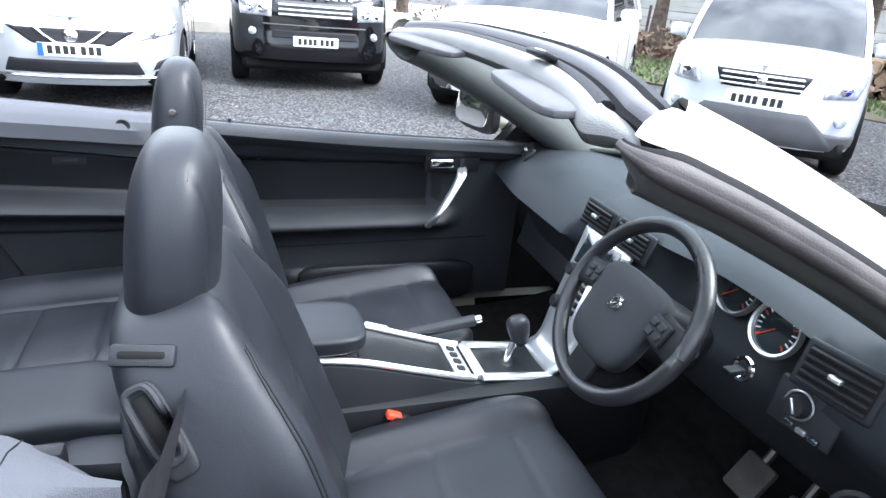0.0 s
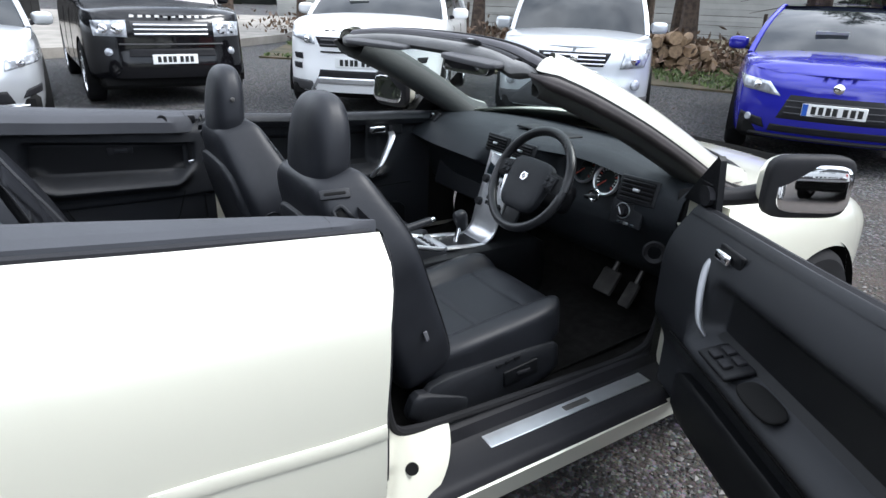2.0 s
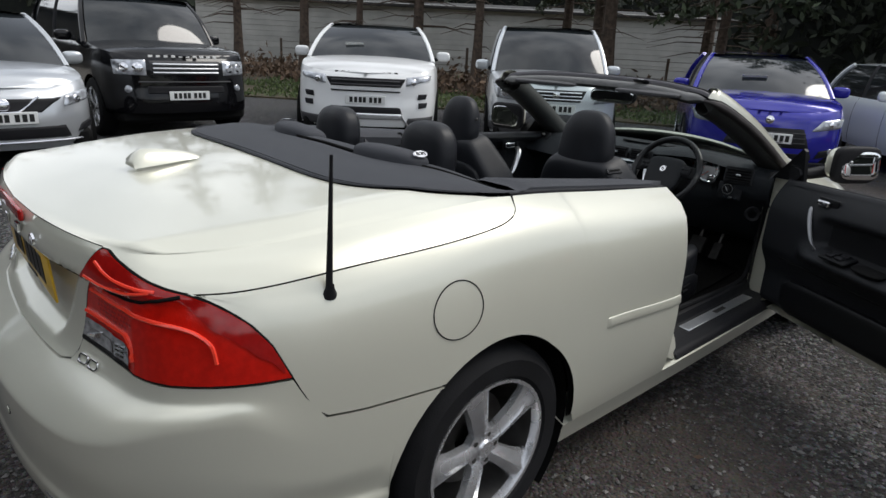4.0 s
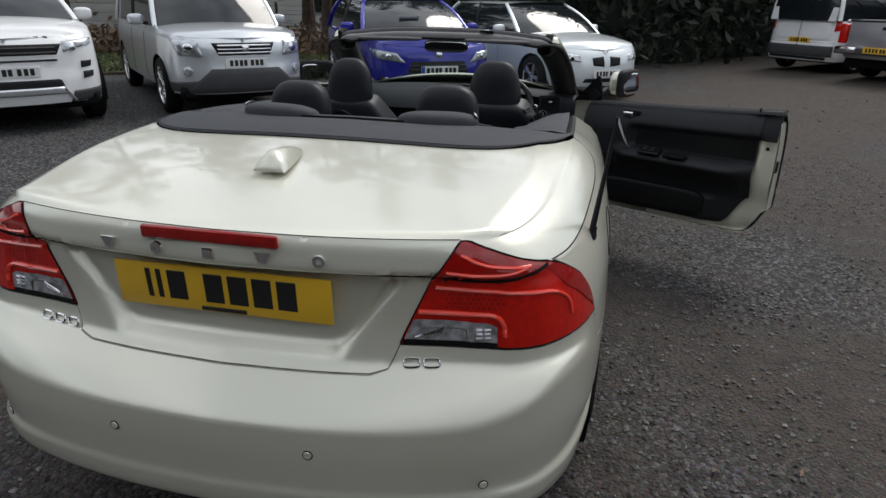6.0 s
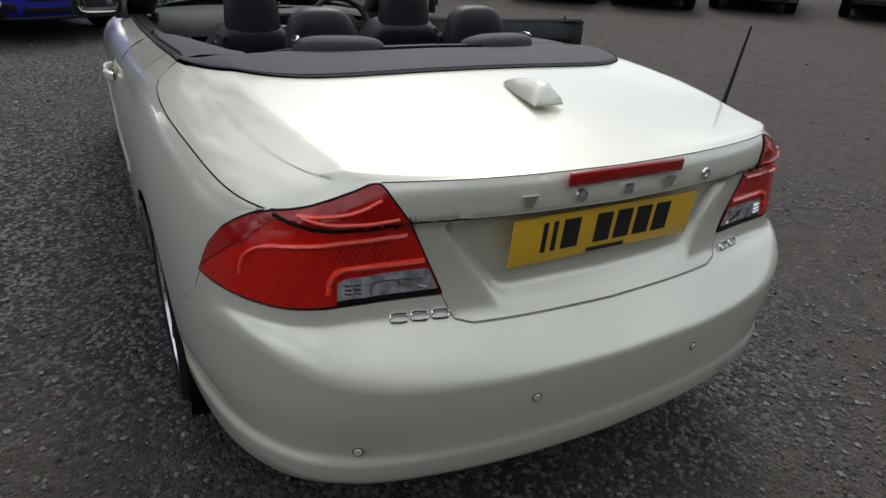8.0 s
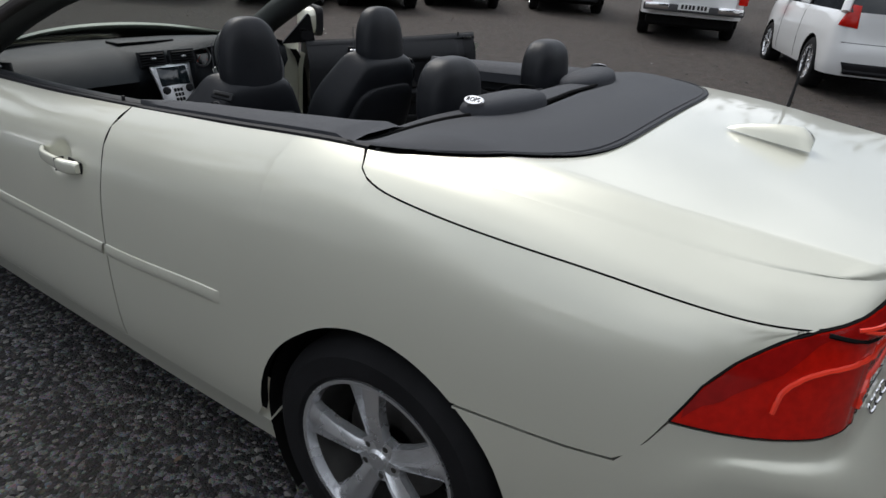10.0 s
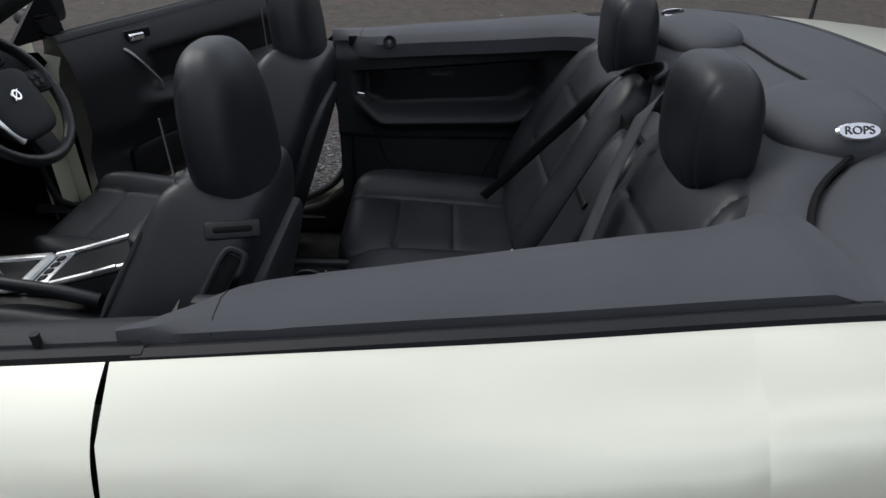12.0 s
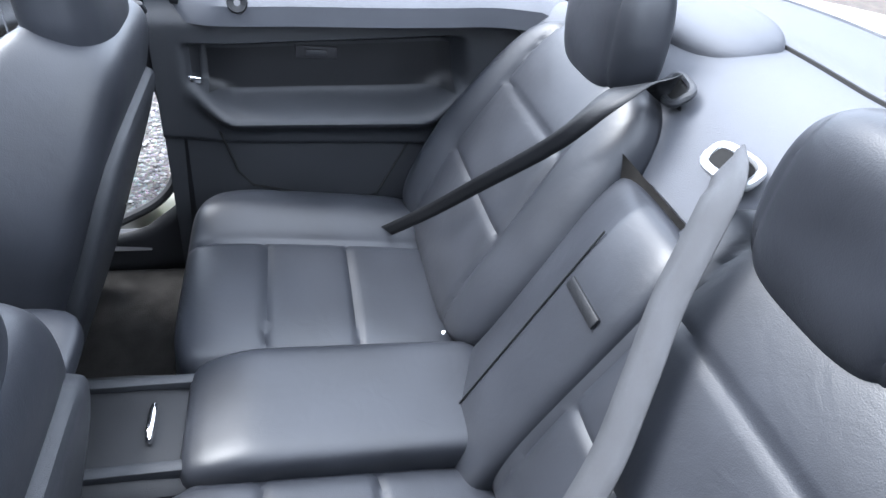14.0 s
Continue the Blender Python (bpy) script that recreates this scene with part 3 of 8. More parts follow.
for s in (1, -1):
    quarter = flank("quarter_panel", 0.260, 1.985, 60, quarter_low, lambda u: boot_seam(by(u)) - 0.0015 if by(u) < 1.172 else 0.95, s)
    RB["quarter", s] = quarter
    lean_edge(quarter, s)
    flank("front_wing", 3.086, 4.0, 30, lambda u: arch_z(by(u), 0.27), lambda u: 0.95, s)
    gs = SOFT_SHELL.panel(ucols(1.372, 3.325, 20), lambda u: 0.175, lambda u: 0.262, 4, s, -0.004)
    gs.grid([[SOFT_SHELL.at(u, 0.262, -0.004, s), SOFT_SHELL.at(u, 0.275, -0.05, s), SOFT_SHELL.at(u, 0.285, -0.115, s)] for u in ucols(1.372, 3.325, 20)])
    part("sill", gs, M_PEARL, soft_car)
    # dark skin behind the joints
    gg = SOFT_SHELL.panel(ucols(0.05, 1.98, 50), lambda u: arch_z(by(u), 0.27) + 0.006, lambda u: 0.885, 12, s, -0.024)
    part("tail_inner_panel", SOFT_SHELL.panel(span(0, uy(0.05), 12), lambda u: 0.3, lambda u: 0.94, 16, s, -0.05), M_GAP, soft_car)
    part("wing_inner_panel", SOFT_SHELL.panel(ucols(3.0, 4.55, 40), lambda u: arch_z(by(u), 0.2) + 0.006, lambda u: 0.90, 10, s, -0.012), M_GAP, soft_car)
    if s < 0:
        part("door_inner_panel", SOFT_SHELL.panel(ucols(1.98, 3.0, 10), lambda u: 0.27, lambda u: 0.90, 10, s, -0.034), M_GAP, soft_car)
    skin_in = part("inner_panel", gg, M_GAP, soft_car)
    lean_edge(skin_in, s)
    for yw in (Y_REAR, Y_FRONT):
        mm = pose(0, yw, Z_HUB) @ pose(0, 0, 0, 0, 90, 0)
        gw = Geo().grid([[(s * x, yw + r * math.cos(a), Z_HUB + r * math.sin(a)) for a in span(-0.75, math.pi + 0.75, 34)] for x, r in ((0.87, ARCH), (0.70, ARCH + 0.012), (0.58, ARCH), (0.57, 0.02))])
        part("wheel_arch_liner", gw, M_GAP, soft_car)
gf = Geo()
for s in (1, -1):
    SOFT_SHELL.panel(span(uy(4.0), 1, 24), lambda u: max(arch_z(by(u), 0.2), 0.2), lambda u: 0.95, 14, s, 0, gf)
part("front_bumper", gf, M_PEARL, soft_car, weld=0.0012)
# bonnet and scuttle
def bonnet_row(b, n=24):
    e = SOFT_SHELL.at(lerp(uy(4.35), uy(3.22), b), 0.95)
    out = []
    for i in range(n + 1):
        a = 2 * i / n - 1
        y = lerp(e.y + 0.06 * (1 - a * a), 3.435 - 0.272 * min(1.0, abs(e.x * a) / 0.74) ** 2.2, b ** 2) if b > 0 else e.y + 0.06 * (1 - a * a)
        y = max(y, 3.0) if b < 1 else y
        z = e.z + (0.050 + 0.045 * b) * (1 - abs(a) ** 2.2) * lerp(0.7, 1, b)
        out.append(Vector((e.x * a, y, z)))
    return out


g = Geo().grid([bonnet_row(b) for b in span(0, 1, 16)])
part("bonnet", g, M_PEARL, soft_car)
g = Geo().grid([[Vector((x * 0.6, 4.35 + 0.06 * (1 - x * x) + 0.10 * k, 0.76 - 0.20 * k)) for x in span(-1, 1, 12)] for k in (0, 0.5, 1)])
part("front_grille", g, M_TRIM, soft_car)
part("floor_pan", Geo().rbox((1.5, 3.9, 0.06), 0.02, 2, pose(0, 2.3, 0.23)), M_GAP, soft_car)


# wheels
def make_wheel(name, parent, m, r=0.315, w=0.225, rim=0.222, spokes=5, alloy=None, detail=True):
    """A tyre, a rim with spokes, hub and disc, the wheel's outside to local +z."""
    hub = part(name, Geo().lathe([(0.0, -w * 0.30), (rim * 0.55, -w * 0.30), (rim * 0.55, -w * 0.20), (0.0, -w * 0.2)], 24, m), M_STEEL, parent)
    h = w / 2
    prof = [(rim * 0.97, -h), (r - 0.035, -h), (r - 0.008, -h * 0.82), (r, -h * 0.6), (r, h * 0.6), (r - 0.008, h * 0.82), (r - 0.035, h), (rim + 0.012, h * 0.98), (rim * 0.99, h * 0.86)]
    part("tyre", Geo().lathe(prof, 48, m), M_RUBBER, hub, smooth=True)
    gr = Geo().lathe([(rim, h * 0.88), (rim * 1.0, h * 0.94), (rim * 0.955, h * 0.93), (rim * 0.93, h * 0.70)], 48, m)
    part("rim_barrel", Geo().lathe([(rim * 0.93, h * 0.70), (rim * 0.92, -h), (rim * 0.99, -h)], 40, m), M_BARREL, hub)
    for k in range(spokes):
        a = 2 * math.pi * k / spokes + math.pi / 2
        rot = m @ pose(0, 0, 0, 0, 0, math.degrees(a))
        rings = []
        for q, wd, top, dep in ((0.030, 0.030, 0.70, 0.030), (0.070, 0.029, 0.80, 0.030), (0.135, 0.035, 0.86, 0.028), (rim * 0.86, 0.047, 0.87, 0.026), (rim * 0.95, 0.062, 0.86, 0.03)):
            t = h * top
            rings.append([(q, -wd, t - dep), (q, -wd * 0.9, t - 0.006), (q, -wd * 0.55, t + 0.001), (q, -wd * 0.1, t + 0.004), (q, wd * 0.15, t - 0.002), (q, wd * 0.9, t - 0.009), (q, wd, t - dep)])
        gr.loft(rings, rot)
    part("rim", gr, alloy or M_ALLOY, hub)
    gc = Geo().lathe([(0, h * 0.80), (0.024, h * 0.80), (0.030, h * 0.74), (0.062, h * 0.70), (0.066, h * 0.5)], 24, m)
    part("hub_cap", gc, alloy or M_ALLOY, hub)
    if detail:
        for k in range(5):
            a = 2 * math.pi * (k + 0.5) / 5 + math.pi / 2
            part("wheel_bolt", Geo().lathe([(0, h * 0.74), (0.008, h * 0.73), (0.009, h * 0.6)], 8, m @ pose(0.045 * math.cos(a), 0.045 * math.sin(a), 0)), M_STEEL, hub)
        part("brake_disc", Geo().lathe([(0.05, h * 0.1), (0.145, h * 0.1), (0.145, -h * 0.05)], 32, m), M_STEEL, hub)
    return hub


for s in (1, -1):
    for k, yw in enumerate((Y_REAR, Y_FRONT)):
        make_wheel("wheel", soft_car, pose(s * 0.772, yw, Z_HUB, 0, 90 * s, 0) @ pose(0, 0, 0, 0, 0, 14 + 31 * k + 20 * s), r=Z_HUB + 0.003)


# ---- the convertible: lamps, plate, badges, small outside parts ----
def on_skin(points, s, off=0.003):
    return [SOFT_SHELL.at(u, z, off, s) for u, z in points]


def xz(x, z):
    return (SOFT_SHELL.u_x(x), z)


def dense(points, per=8):
    return [(p.x, p.y) for p in spline([(u, z, 0) for u, z in points], per)]


LAMP_US = [SOFT_SHELL.u_x(v) for v in span(0.4285, 0.774, 44)] + span(SOFT_SHELL.u_x(0.778), uy(0.4455), 22)


def lamp_split(u):
    """The joint between the lamp's part on the lid and its part on the body."""
    return linear(bx(u), [(0.50, 0.880), (0.58, 0.871), (0.66, 0.869), (0.71, 0.874), (0.772, 0.892)])


for s in (1, -1):
    lamp = part("tail_lamp", SOFT_SHELL.panel(LAMP_US, lamp_low, lamp_top, 14, s, 0.002), M_LAMP_RED, soft_car, "red tail lamp with a clear reversing section", sharp=70)
    part("lamp_housing", SOFT_SHELL.panel(LAMP_US, lambda u: lamp_low(u) - 0.004, lambda u: lamp_top(u) + 0.003, 6, s, -0.006), M_GAP, lamp)
    us_c = [SOFT_SHELL.u_x(v) for v in span(0.434, 0.662, 18)]
    part("reversing_lens", SOFT_SHELL.panel(us_c, lambda u: lamp_low(u) + 0.011, lambda u: min(lamp_top(u) - 0.008, linear(bx(u), [(0.43, 0.786), (0.55, 0.784), (0.645, 0.779), (0.662, 0.772)])), 6, s, 0.0045), M_LAMP_CLEAR, lamp, "clear lens")
    part("lens_foot", SOFT_SHELL.panel(us_c, lambda u: lamp_low(u) + 0.001, lambda u: lamp_low(u) + 0.0105, 2, s, 0.004), M_PLASTIC_D, lamp)
    us_d = [SOFT_SHELL.u_x(v) for v in span(0.513, 0.768, 26)]
    part("upper_lens", SOFT_SHELL.panel(us_d, lambda u: min(lamp_split(u), lamp_top(u) - 0.002), lambda u: lamp_top(u) - 0.0015, 5, s, 0.0045), M_LAMP_DARK, lamp, "darker red upper lens")
    us_e = span(SOFT_SHELL.u_x(0.76), uy(0.43), 16)
    part("outer_lens", SOFT_SHELL.panel(us_e, lambda u: max(lamp_low(u) + 0.012, lamp_top(u) - linear(by(u), [(0.24, 0.012), (0.30, 0.045), (0.38, 0.05), (0.43, 0.02)])), lambda u: lamp_top(u) - 0.002, 5, s, 0.0045), M_LAMP_DARK, lamp)
    part("lens_joint", Geo().tube(on_skin([(u, lamp_split(u)) for u in us_d], s, 0.004), 0.0042, 6), M_GAP, lamp)
    for way, r in (([xz(0.470, 0.802), xz(0.54, 0.800), xz(0.62, 0.798), xz(0.655, 0.795), xz(0.675, 0.782), xz(0.680, 0.752)], 0.0058),
                   ([xz(0.508, 0.855), xz(0.60, 0.850), xz(0.68, 0.846), xz(0.74, 0.842), xz(0.775, 0.832), xz(0.793, 0.806), xz(0.797, 0.770)], 0.0046),
                   ([xz(0.565, 0.925), xz(0.60, 0.912), xz(0.64, 0.902), xz(0.70, 0.897), xz(0.735, 0.896)], 0.0042),
                   ([xz(0.530, 0.893), xz(0.60, 0.886), xz(0.67, 0.885), xz(0.728, 0.894)], 0.0036)):
        part("light_guide", Geo().tube(on_skin(dense(way, 6), s, 0.0035), r, 6), M_LAMP_STRIP, lamp, "bright red light guide")
    rim = [(u, lamp_top(u)) for u in LAMP_US] + [(u, lamp_low(u)) for u in LAMP_US[::-1]]
    part("lamp_seal", Geo().tube(on_skin(rim + rim[:1], s, 0.0005), 0.0024, 5), M_GAP, lamp)
    # honeycomb behind the red lens, bowls behind the clear one
    g = Geo()
    for k in range(11):
        for j in range(4):
            g.lathe([(0, 0.0012), (0.0038, 0.0)], 6, Matrix.Translation(SOFT_SHELL.at(SOFT_SHELL.u_x(0.535 + 0.0135 * k + 0.006 * (j % 2)), 0.812 + 0.0095 * j, 0.0026, s)) @ pose(0, 0, 0, 90, 0, 16 * s))
    part("honeycomb", g, M_LAMP_DARK, lamp)
    for k in range(9):
        x = 0.462 + 0.0075 * k
        part("reflector_rib", Geo().tube(on_skin([(SOFT_SHELL.u_x(x), 0.746 + 0.0012 * k), (SOFT_SHELL.u_x(x + 0.010), 0.750 + 0.0025 * k)], s, 0.0055), 0.0022, 5), M_CHROME, lamp)
    for k in range(2):
        for j in range(3):
            part("reflector_bowl", Geo().tube(on_skin([(SOFT_SHELL.u_x(0.612 + 0.019 * k), 0.748 + 0.0088 * j), (SOFT_SHELL.u_x(0.627 + 0.019 * k), 0.749 + 0.0088 * j)], s, 0.0055), 0.0036, 6), M_CHROME, lamp)
    part("lens_divider", Geo().tube(on_skin(dense([xz(0.475, 0.766), xz(0.55, 0.768), xz(0.585, 0.764), xz(0.588, 0.744)], 6), s, 0.0048), 0.0012, 5), M_STEEL, lamp)

# high brake light, letters as plain chrome shapes, number plate
g = Geo().rbox((0.315, 0.012, 0.030), 0.006, 3)
g.v = [(x, 0.092 + 0.19 * x * x + y + 0.014, z + 0.974) for x, y, z in g.v]
part("high_brake_light", g, M_LAMP_DARK, lid, "dark red light strip")
for i, x in enumerate((-0.257, -0.128, 0.0, 0.128, 0.255)):
    u = SOFT_SHELL.u_x(abs(x))
    p = SOFT_SHELL.at(u, 0.908, 0.004, 1 if x >= 0 else -1)
    mm = Matrix.Translation(p) @ pose(0, 0, 0, 90, 0, math.degrees(math.atan(0.4 * x)))
    if i in (1, 4):
        g = Geo().lathe([(0.0065, 0.0), (0.0065, 0.005), (0.0135, 0.005), (0.0145, 0.0)], 20, mm)
    elif i == 2:
        g = Geo().rbox((0.026, 0.024, 0.006), 0.003, 2, mm)
    else:
        g = Geo().slab([(-0.018, 0.012), (0.018, 0.012), (0.006, -0.012), (-0.006, -0.012)], -0.002, 0.005, mm)
    part("letter_badge", g, M_CHROME, lid, "chrome badge shape")
for s, w in ((-1, 3), (1, 2)):
    for k in range(w):
        x = 0.478 + 0.046 * (k - (w - 1) / 2)
        p = SOFT_SHELL.at(SOFT_SHELL.u_x(x), 0.688, 0.003, s)
        mm = Matrix.Translation(p) @ pose(0, 0, 0, 62, 0, 14 * s)
        part("model_badge", Geo().tube([mm @ Vector((0.017 * math.copysign(abs(math.cos(q)) ** 0.5, math.cos(q)), 0.0095 * math.copysign(abs(math.sin(q)) ** 0.5, math.sin(q)), 0.002)) for q in span(0, 2 * math.pi, 20)], 0.0028, 6), M_CHROME, bumper, "chrome badge shape")

plate = part("number_plate", Geo().rbox((0.52, 0.006, 0.111), 0.006, 2, pose(0, 0.138, 0.833, 3, 0, 0)), M_PLATE_Y, lid, "yellow number plate with black bars")
for x, w in ((-0.178, 0.013), (-0.152, 0.013), (-0.108, 0.046), (-0.018, 0.046), (0.040, 0.046), (0.098, 0.046), (0.156, 0.046)):
    part("plate_bar", Geo().rbox((w, 0.003, 0.072), 0.002, 1, pose(x, 0.1345, 0.838, 3, 0, 0)), M_INK, plate)
part("dealer_strip", Geo().rbox((0.11, 0.003, 0.010), 0.001, 1, pose(0.0, 0.137, 0.786, 3, 0, 0)), M_INK, plate)

g = Geo().tube([SOFT_SHELL.at(SOFT_SHELL.u_x(abs(x)), 0.8815, 0.0025, 1 if x >= 0 else -1) for x in span(-0.508, 0.508, 90)], 0.0017, 5)
part("lid_joint", g, M_GAP, lid)
g = Geo().tube([SOFT_SHELL.at(SOFT_SHELL.u_x(abs(x)), 0.950, 0.0026, 1 if x >= 0 else -1) + Vector((0, 0.002, 0.0012)) for x in span(-0.566, 0.566, 80)], 0.0010, 5)
part("lid_joint", g, M_GAP, lid)
# seams drawn by real gaps are dark; fin, aerial, filler flap, mouldings
def fin_ring(t):
    y0, h, w = lerp(0.405, 0.595, t), 0.047 * (1 - t ** 1.6) ** 0.8 * (0.72 + 0.28 * smooth01(t / 0.12)) + 0.002, lerp(0.042, 0.012, t ** 1.6)
    zb = 1.038 + 0.011 * t
    return [(-w, y0, zb), (-w * 0.75, y0, zb + h * 0.5), (-w * 0.30, y0 + 0.01, zb + h * 0.95), (0, y0 + 0.012, zb + h), (w * 0.30, y0 + 0.01, zb + h * 0.95), (w * 0.75, y0, zb + h * 0.5), (w, y0, zb)]


part("roof_fin_aerial", Geo().loft([fin_ring(t) for t in span(0, 1, 10)]), M_PEARL, lid, "cream shark-fin aerial", sharp=60)
mast = part("aerial_mast", Geo().tube([(0.805, 0.551, 0.885), (0.808, 0.55, 0.91), (0.822, 0.545, 1.05), (0.836, 0.54, 1.195)], [0.011, 0.008, 0.0055, 0.0035], 10), M_TRIM, soft_car, "black whip aerial")
part("aerial_base", Geo().lathe([(0.017, 0), (0.016, 0.008), (0.009, 0.02), (0.006, 0.03)], 16, pose(0.803, 0.552, 0.886, 0, 22, 0)), M_TRIM, mast)
c = [(0.875 + 0.078 * math.cos(a), 0.765 + 0.062 * math.sin(a)) for a in span(0, 2 * math.pi, 48)]
part("filler_flap_joint", Geo().tube([SOFT_SHELL.at(uy(y), z, 0.0006, 1) for y, z in c], 0.0017, 5), M_GAP, soft_car)
for s in (1, -1):
    def mould_z(y):
        return 0.572 + 0.024 * smooth01((1.983 - y) / 0.5)
    ysm = span(1.50, 1.52, 3)[:-1] + span(1.52, 1.983, 14)
    g = Geo().grid([[SOFT_SHELL.at(uy(y), mould_z(y) + dz, o * smooth01((y - 1.50) / 0.02), s) for dz, o in ((0.018, -0.002), (0.016, 0.003), (0.010, 0.0055), (-0.009, 0.0065), (-0.016, 0.004), (-0.018, -0.003))] for y in ysm])
    mould = part("rubbing_strip", g, M_PEARL, RB["quarter", s], sharp=25)
    if s > 0:
        lean_edge(mould)
g = Geo()
g.lathe([(0.0, 0.004), (0.014, 0.004), (0.016, 0.0)], 18, pose(0.836, 2.060, 0.372, 20, 62, 0))
part("sill_plug", g, M_GAP, soft_car)
part("exhaust_tip", Geo().tube([(0.42, 0.20, 0.245), (0.42, 0.40, 0.245)], 0.030, 20), M_GAP, soft_car)
part("rear_valance", Geo().grid([[(x, 0.14 + 0.25 * x * x, 0.325), (x, 0.20 + 0.2 * x * x, 0.20), (x, 0.5, 0.19)] for x in span(-0.70, 0.70, 14)]), M_TRIM, soft_car)


# ---- the convertible: grey cover, seams and roll hoops ----
def seam_y(x):
    return table(abs(x), [(0, 1.040), (0.15, 1.034), (0.30, 1.040), (0.40, 1.10), (0.48, 1.185), (0.56, 1.232), (0.66, 1.258), (0.75, 1.268)])


g = Geo()
rows = []
for b in span(0, 1, 14):
    row = []
    for a in span(-1, 1, 48):
        xe = lerp(0.742, 0.738, b)
        x = math.copysign(abs(a) ** 0.8, a) * xe
        y = lerp(deck_front(x * 0.757 / xe) + 0.003, max(seam_y(x) - 0.003, 0.0), b)
        z = cover_z(x, y) + 0.002 + 0.005 * math.sin(math.pi * min(1, b * 1.4)) - 0.012 * smooth01((b - 0.96) / 0.04)
        row.append((x, y, z))
    rows.append(row)
g.grid(rows)
cover = part("tonneau_cover", g, M_DECK, soft_car, "dark grey vinyl tonneau cover", weld=0)
# piping along its rear edge
g = Geo()
for off in (0.008, 0.022):
    g.tube([(x, deck_front(x) + off + 0.02 * (abs(x) / 0.757) ** 8, cover_z(x, deck_front(x) + off) + 0.0045) for x in span(-0.715, 0.715, 80)], 0.0012, 6)
part("edge_piping", g, M_DECK, cover)


def ledge_in(y):
    return table(y, [(1.22, 0.47), (1.30, 0.515), (1.37, 0.545), (1.45, 0.552), (1.557, 0.565), (1.73, 0.590), (1.90, 0.614), (1.95, 0.645), (2.03, 0.725)])


g = Geo().tube([(x, seam_y(x) + 0.001, cover_z(x, seam_y(x)) + 0.0015) for x in span(-0.74, 0.74, 80)], 0.005, 6)
part("cover_joint", g, M_GAP, cover)
# the trim between the seam and the rear seats, and the ledges along the sides
g = Geo()
rows = []
for b in span(0, 1, 10):
    row = []
    for x in span(-0.575, 0.575, 66):
        y0 = seam_y(x) + 0.004
        y = lerp(y0, lerp(1.272, 1.312, smooth01((abs(x) - 0.16) / 0.10)), b)
        z = lerp(cover_z(x, y0) + 0.002, lerp(0.885, 0.945, smooth01((abs(x) - 0.40) / 0.14)), b ** 3)
        row.append((x, y, z))
    rows.append(row)
g.grid(rows)
shelf = part("rear_shelf_trim", g, M_DECK, soft_car, "dark grey vinyl shelf trim", weld=0)
for s in (1, -1):
    g = Geo()
    rows = []
    for y in span(1.238, 2.025, 30):
        zo = table(y, BELT) - 0.010 * (1 - smooth01((y - 1.262) / 0.03))
        xo = SOFT_SHELL.at(uy(y), 0.95).x - 0.026
        xi = min(ledge_in(y), xo - 0.02)
        k = smooth01((y - 1.86) / 0.02) - smooth01((y - 1.875) / 0.01)
        row = [(s * xo, y, zo - 0.012), (s * (xo - 0.003), y, zo + 0.012 - 0.004 * k), (s * lerp(xo, xi, 0.2), y, zo + 0.019 - 0.004 * k), (s * lerp(xo, xi, 0.6), y, zo + 0.018 - 0.004 * k),
               (s * lerp(xo, xi, 0.88), y, zo + 0.008), (s * xi, y, zo - 0.012), (s * (xi + 0.004), y, zo - 0.05)]
        rows.append(row)
    g.grid(rows)
    ledge = part("side_ledge_trim", g, M_DECK, soft_car, "dark grey padded ledge")
    xo, zo = SOFT_SHELL.at(uy(1.93), 0.95).x - 0.026, table(1.93, BELT)
    part("ledge_joint", Geo().tube([(s * (xo - 0.002), 1.925, zo + 0.010), (s * lerp(xo, 0.63, 0.2), 1.927, zo + 0.0185), (s * lerp(xo, 0.63, 0.6), 1.930, zo + 0.0175), (s * lerp(xo, 0.63, 0.9), 1.932, zo + 0.006)], 0.0011, 5), M_GAP, ledge)
    g = Geo().grid([[(s * (SOFT_SHELL.at(uy(y), 0.95).x + 0.002), y, table(y, BELT) - 0.006), (s * (SOFT_SHELL.at(uy(y), 0.95).x - 0.001), y, table(y, BELT) + 0.006),
                     (s * (SOFT_SHELL.at(uy(y), 0.95).x - 0.012), y, table(y, BELT) + 0.009), (s * (SOFT_SHELL.at(uy(y), 0.95).x - 0.026), y, table(y, BELT) + 0.002), (s * (SOFT_SHELL.at(uy(y), 0.95).x - 0.028), y, table(y, BELT) - 0.02)] for y in span(1.175, 2.0, 24)])
    part("waist_seal", g, M_TRIM, soft_car)
    # roll-hoop cover with its badge
    def hump(q):
        k = 1 - 0.25 * max(0, q[1]) * 1.0
        return (q[0], q[1] * (1 - 0.18 * q[0] * q[0]), q[2] * k)
    hoop = part("roll_hoop_cover", Geo().pillow((0.28, 0.165, 0.085), 3.0, 16, pose(s * 0.285, 1.102, 1.050, -9, 0, s * 8), hump), M_DECK, soft_car, "dark grey roll-hoop cover")
    az = Vector((s * 0.74, 0.10, 0.66)).normalized()
    ax = (Vector((0, s, 0)) - az * (s * az.y)).normalized()
    ay = az.cross(ax)
    mm = Matrix.Translation(Vector((s * 0.405, 1.118, 1.074)) + az * 0.014) @ Matrix((ax, ay, az)).transposed().to_4x4()
    badge = part("badge", Geo().lathe([(0, 0.003), (0.020, 0.003), (0.0225, 0.0)], 24, mm @ Matrix.Diagonal((1.35, 0.58, 1, 1))), M_CHROME, hoop, "small oval chrome badge")
    txt = bpy.data.curves.new("rops", "FONT")
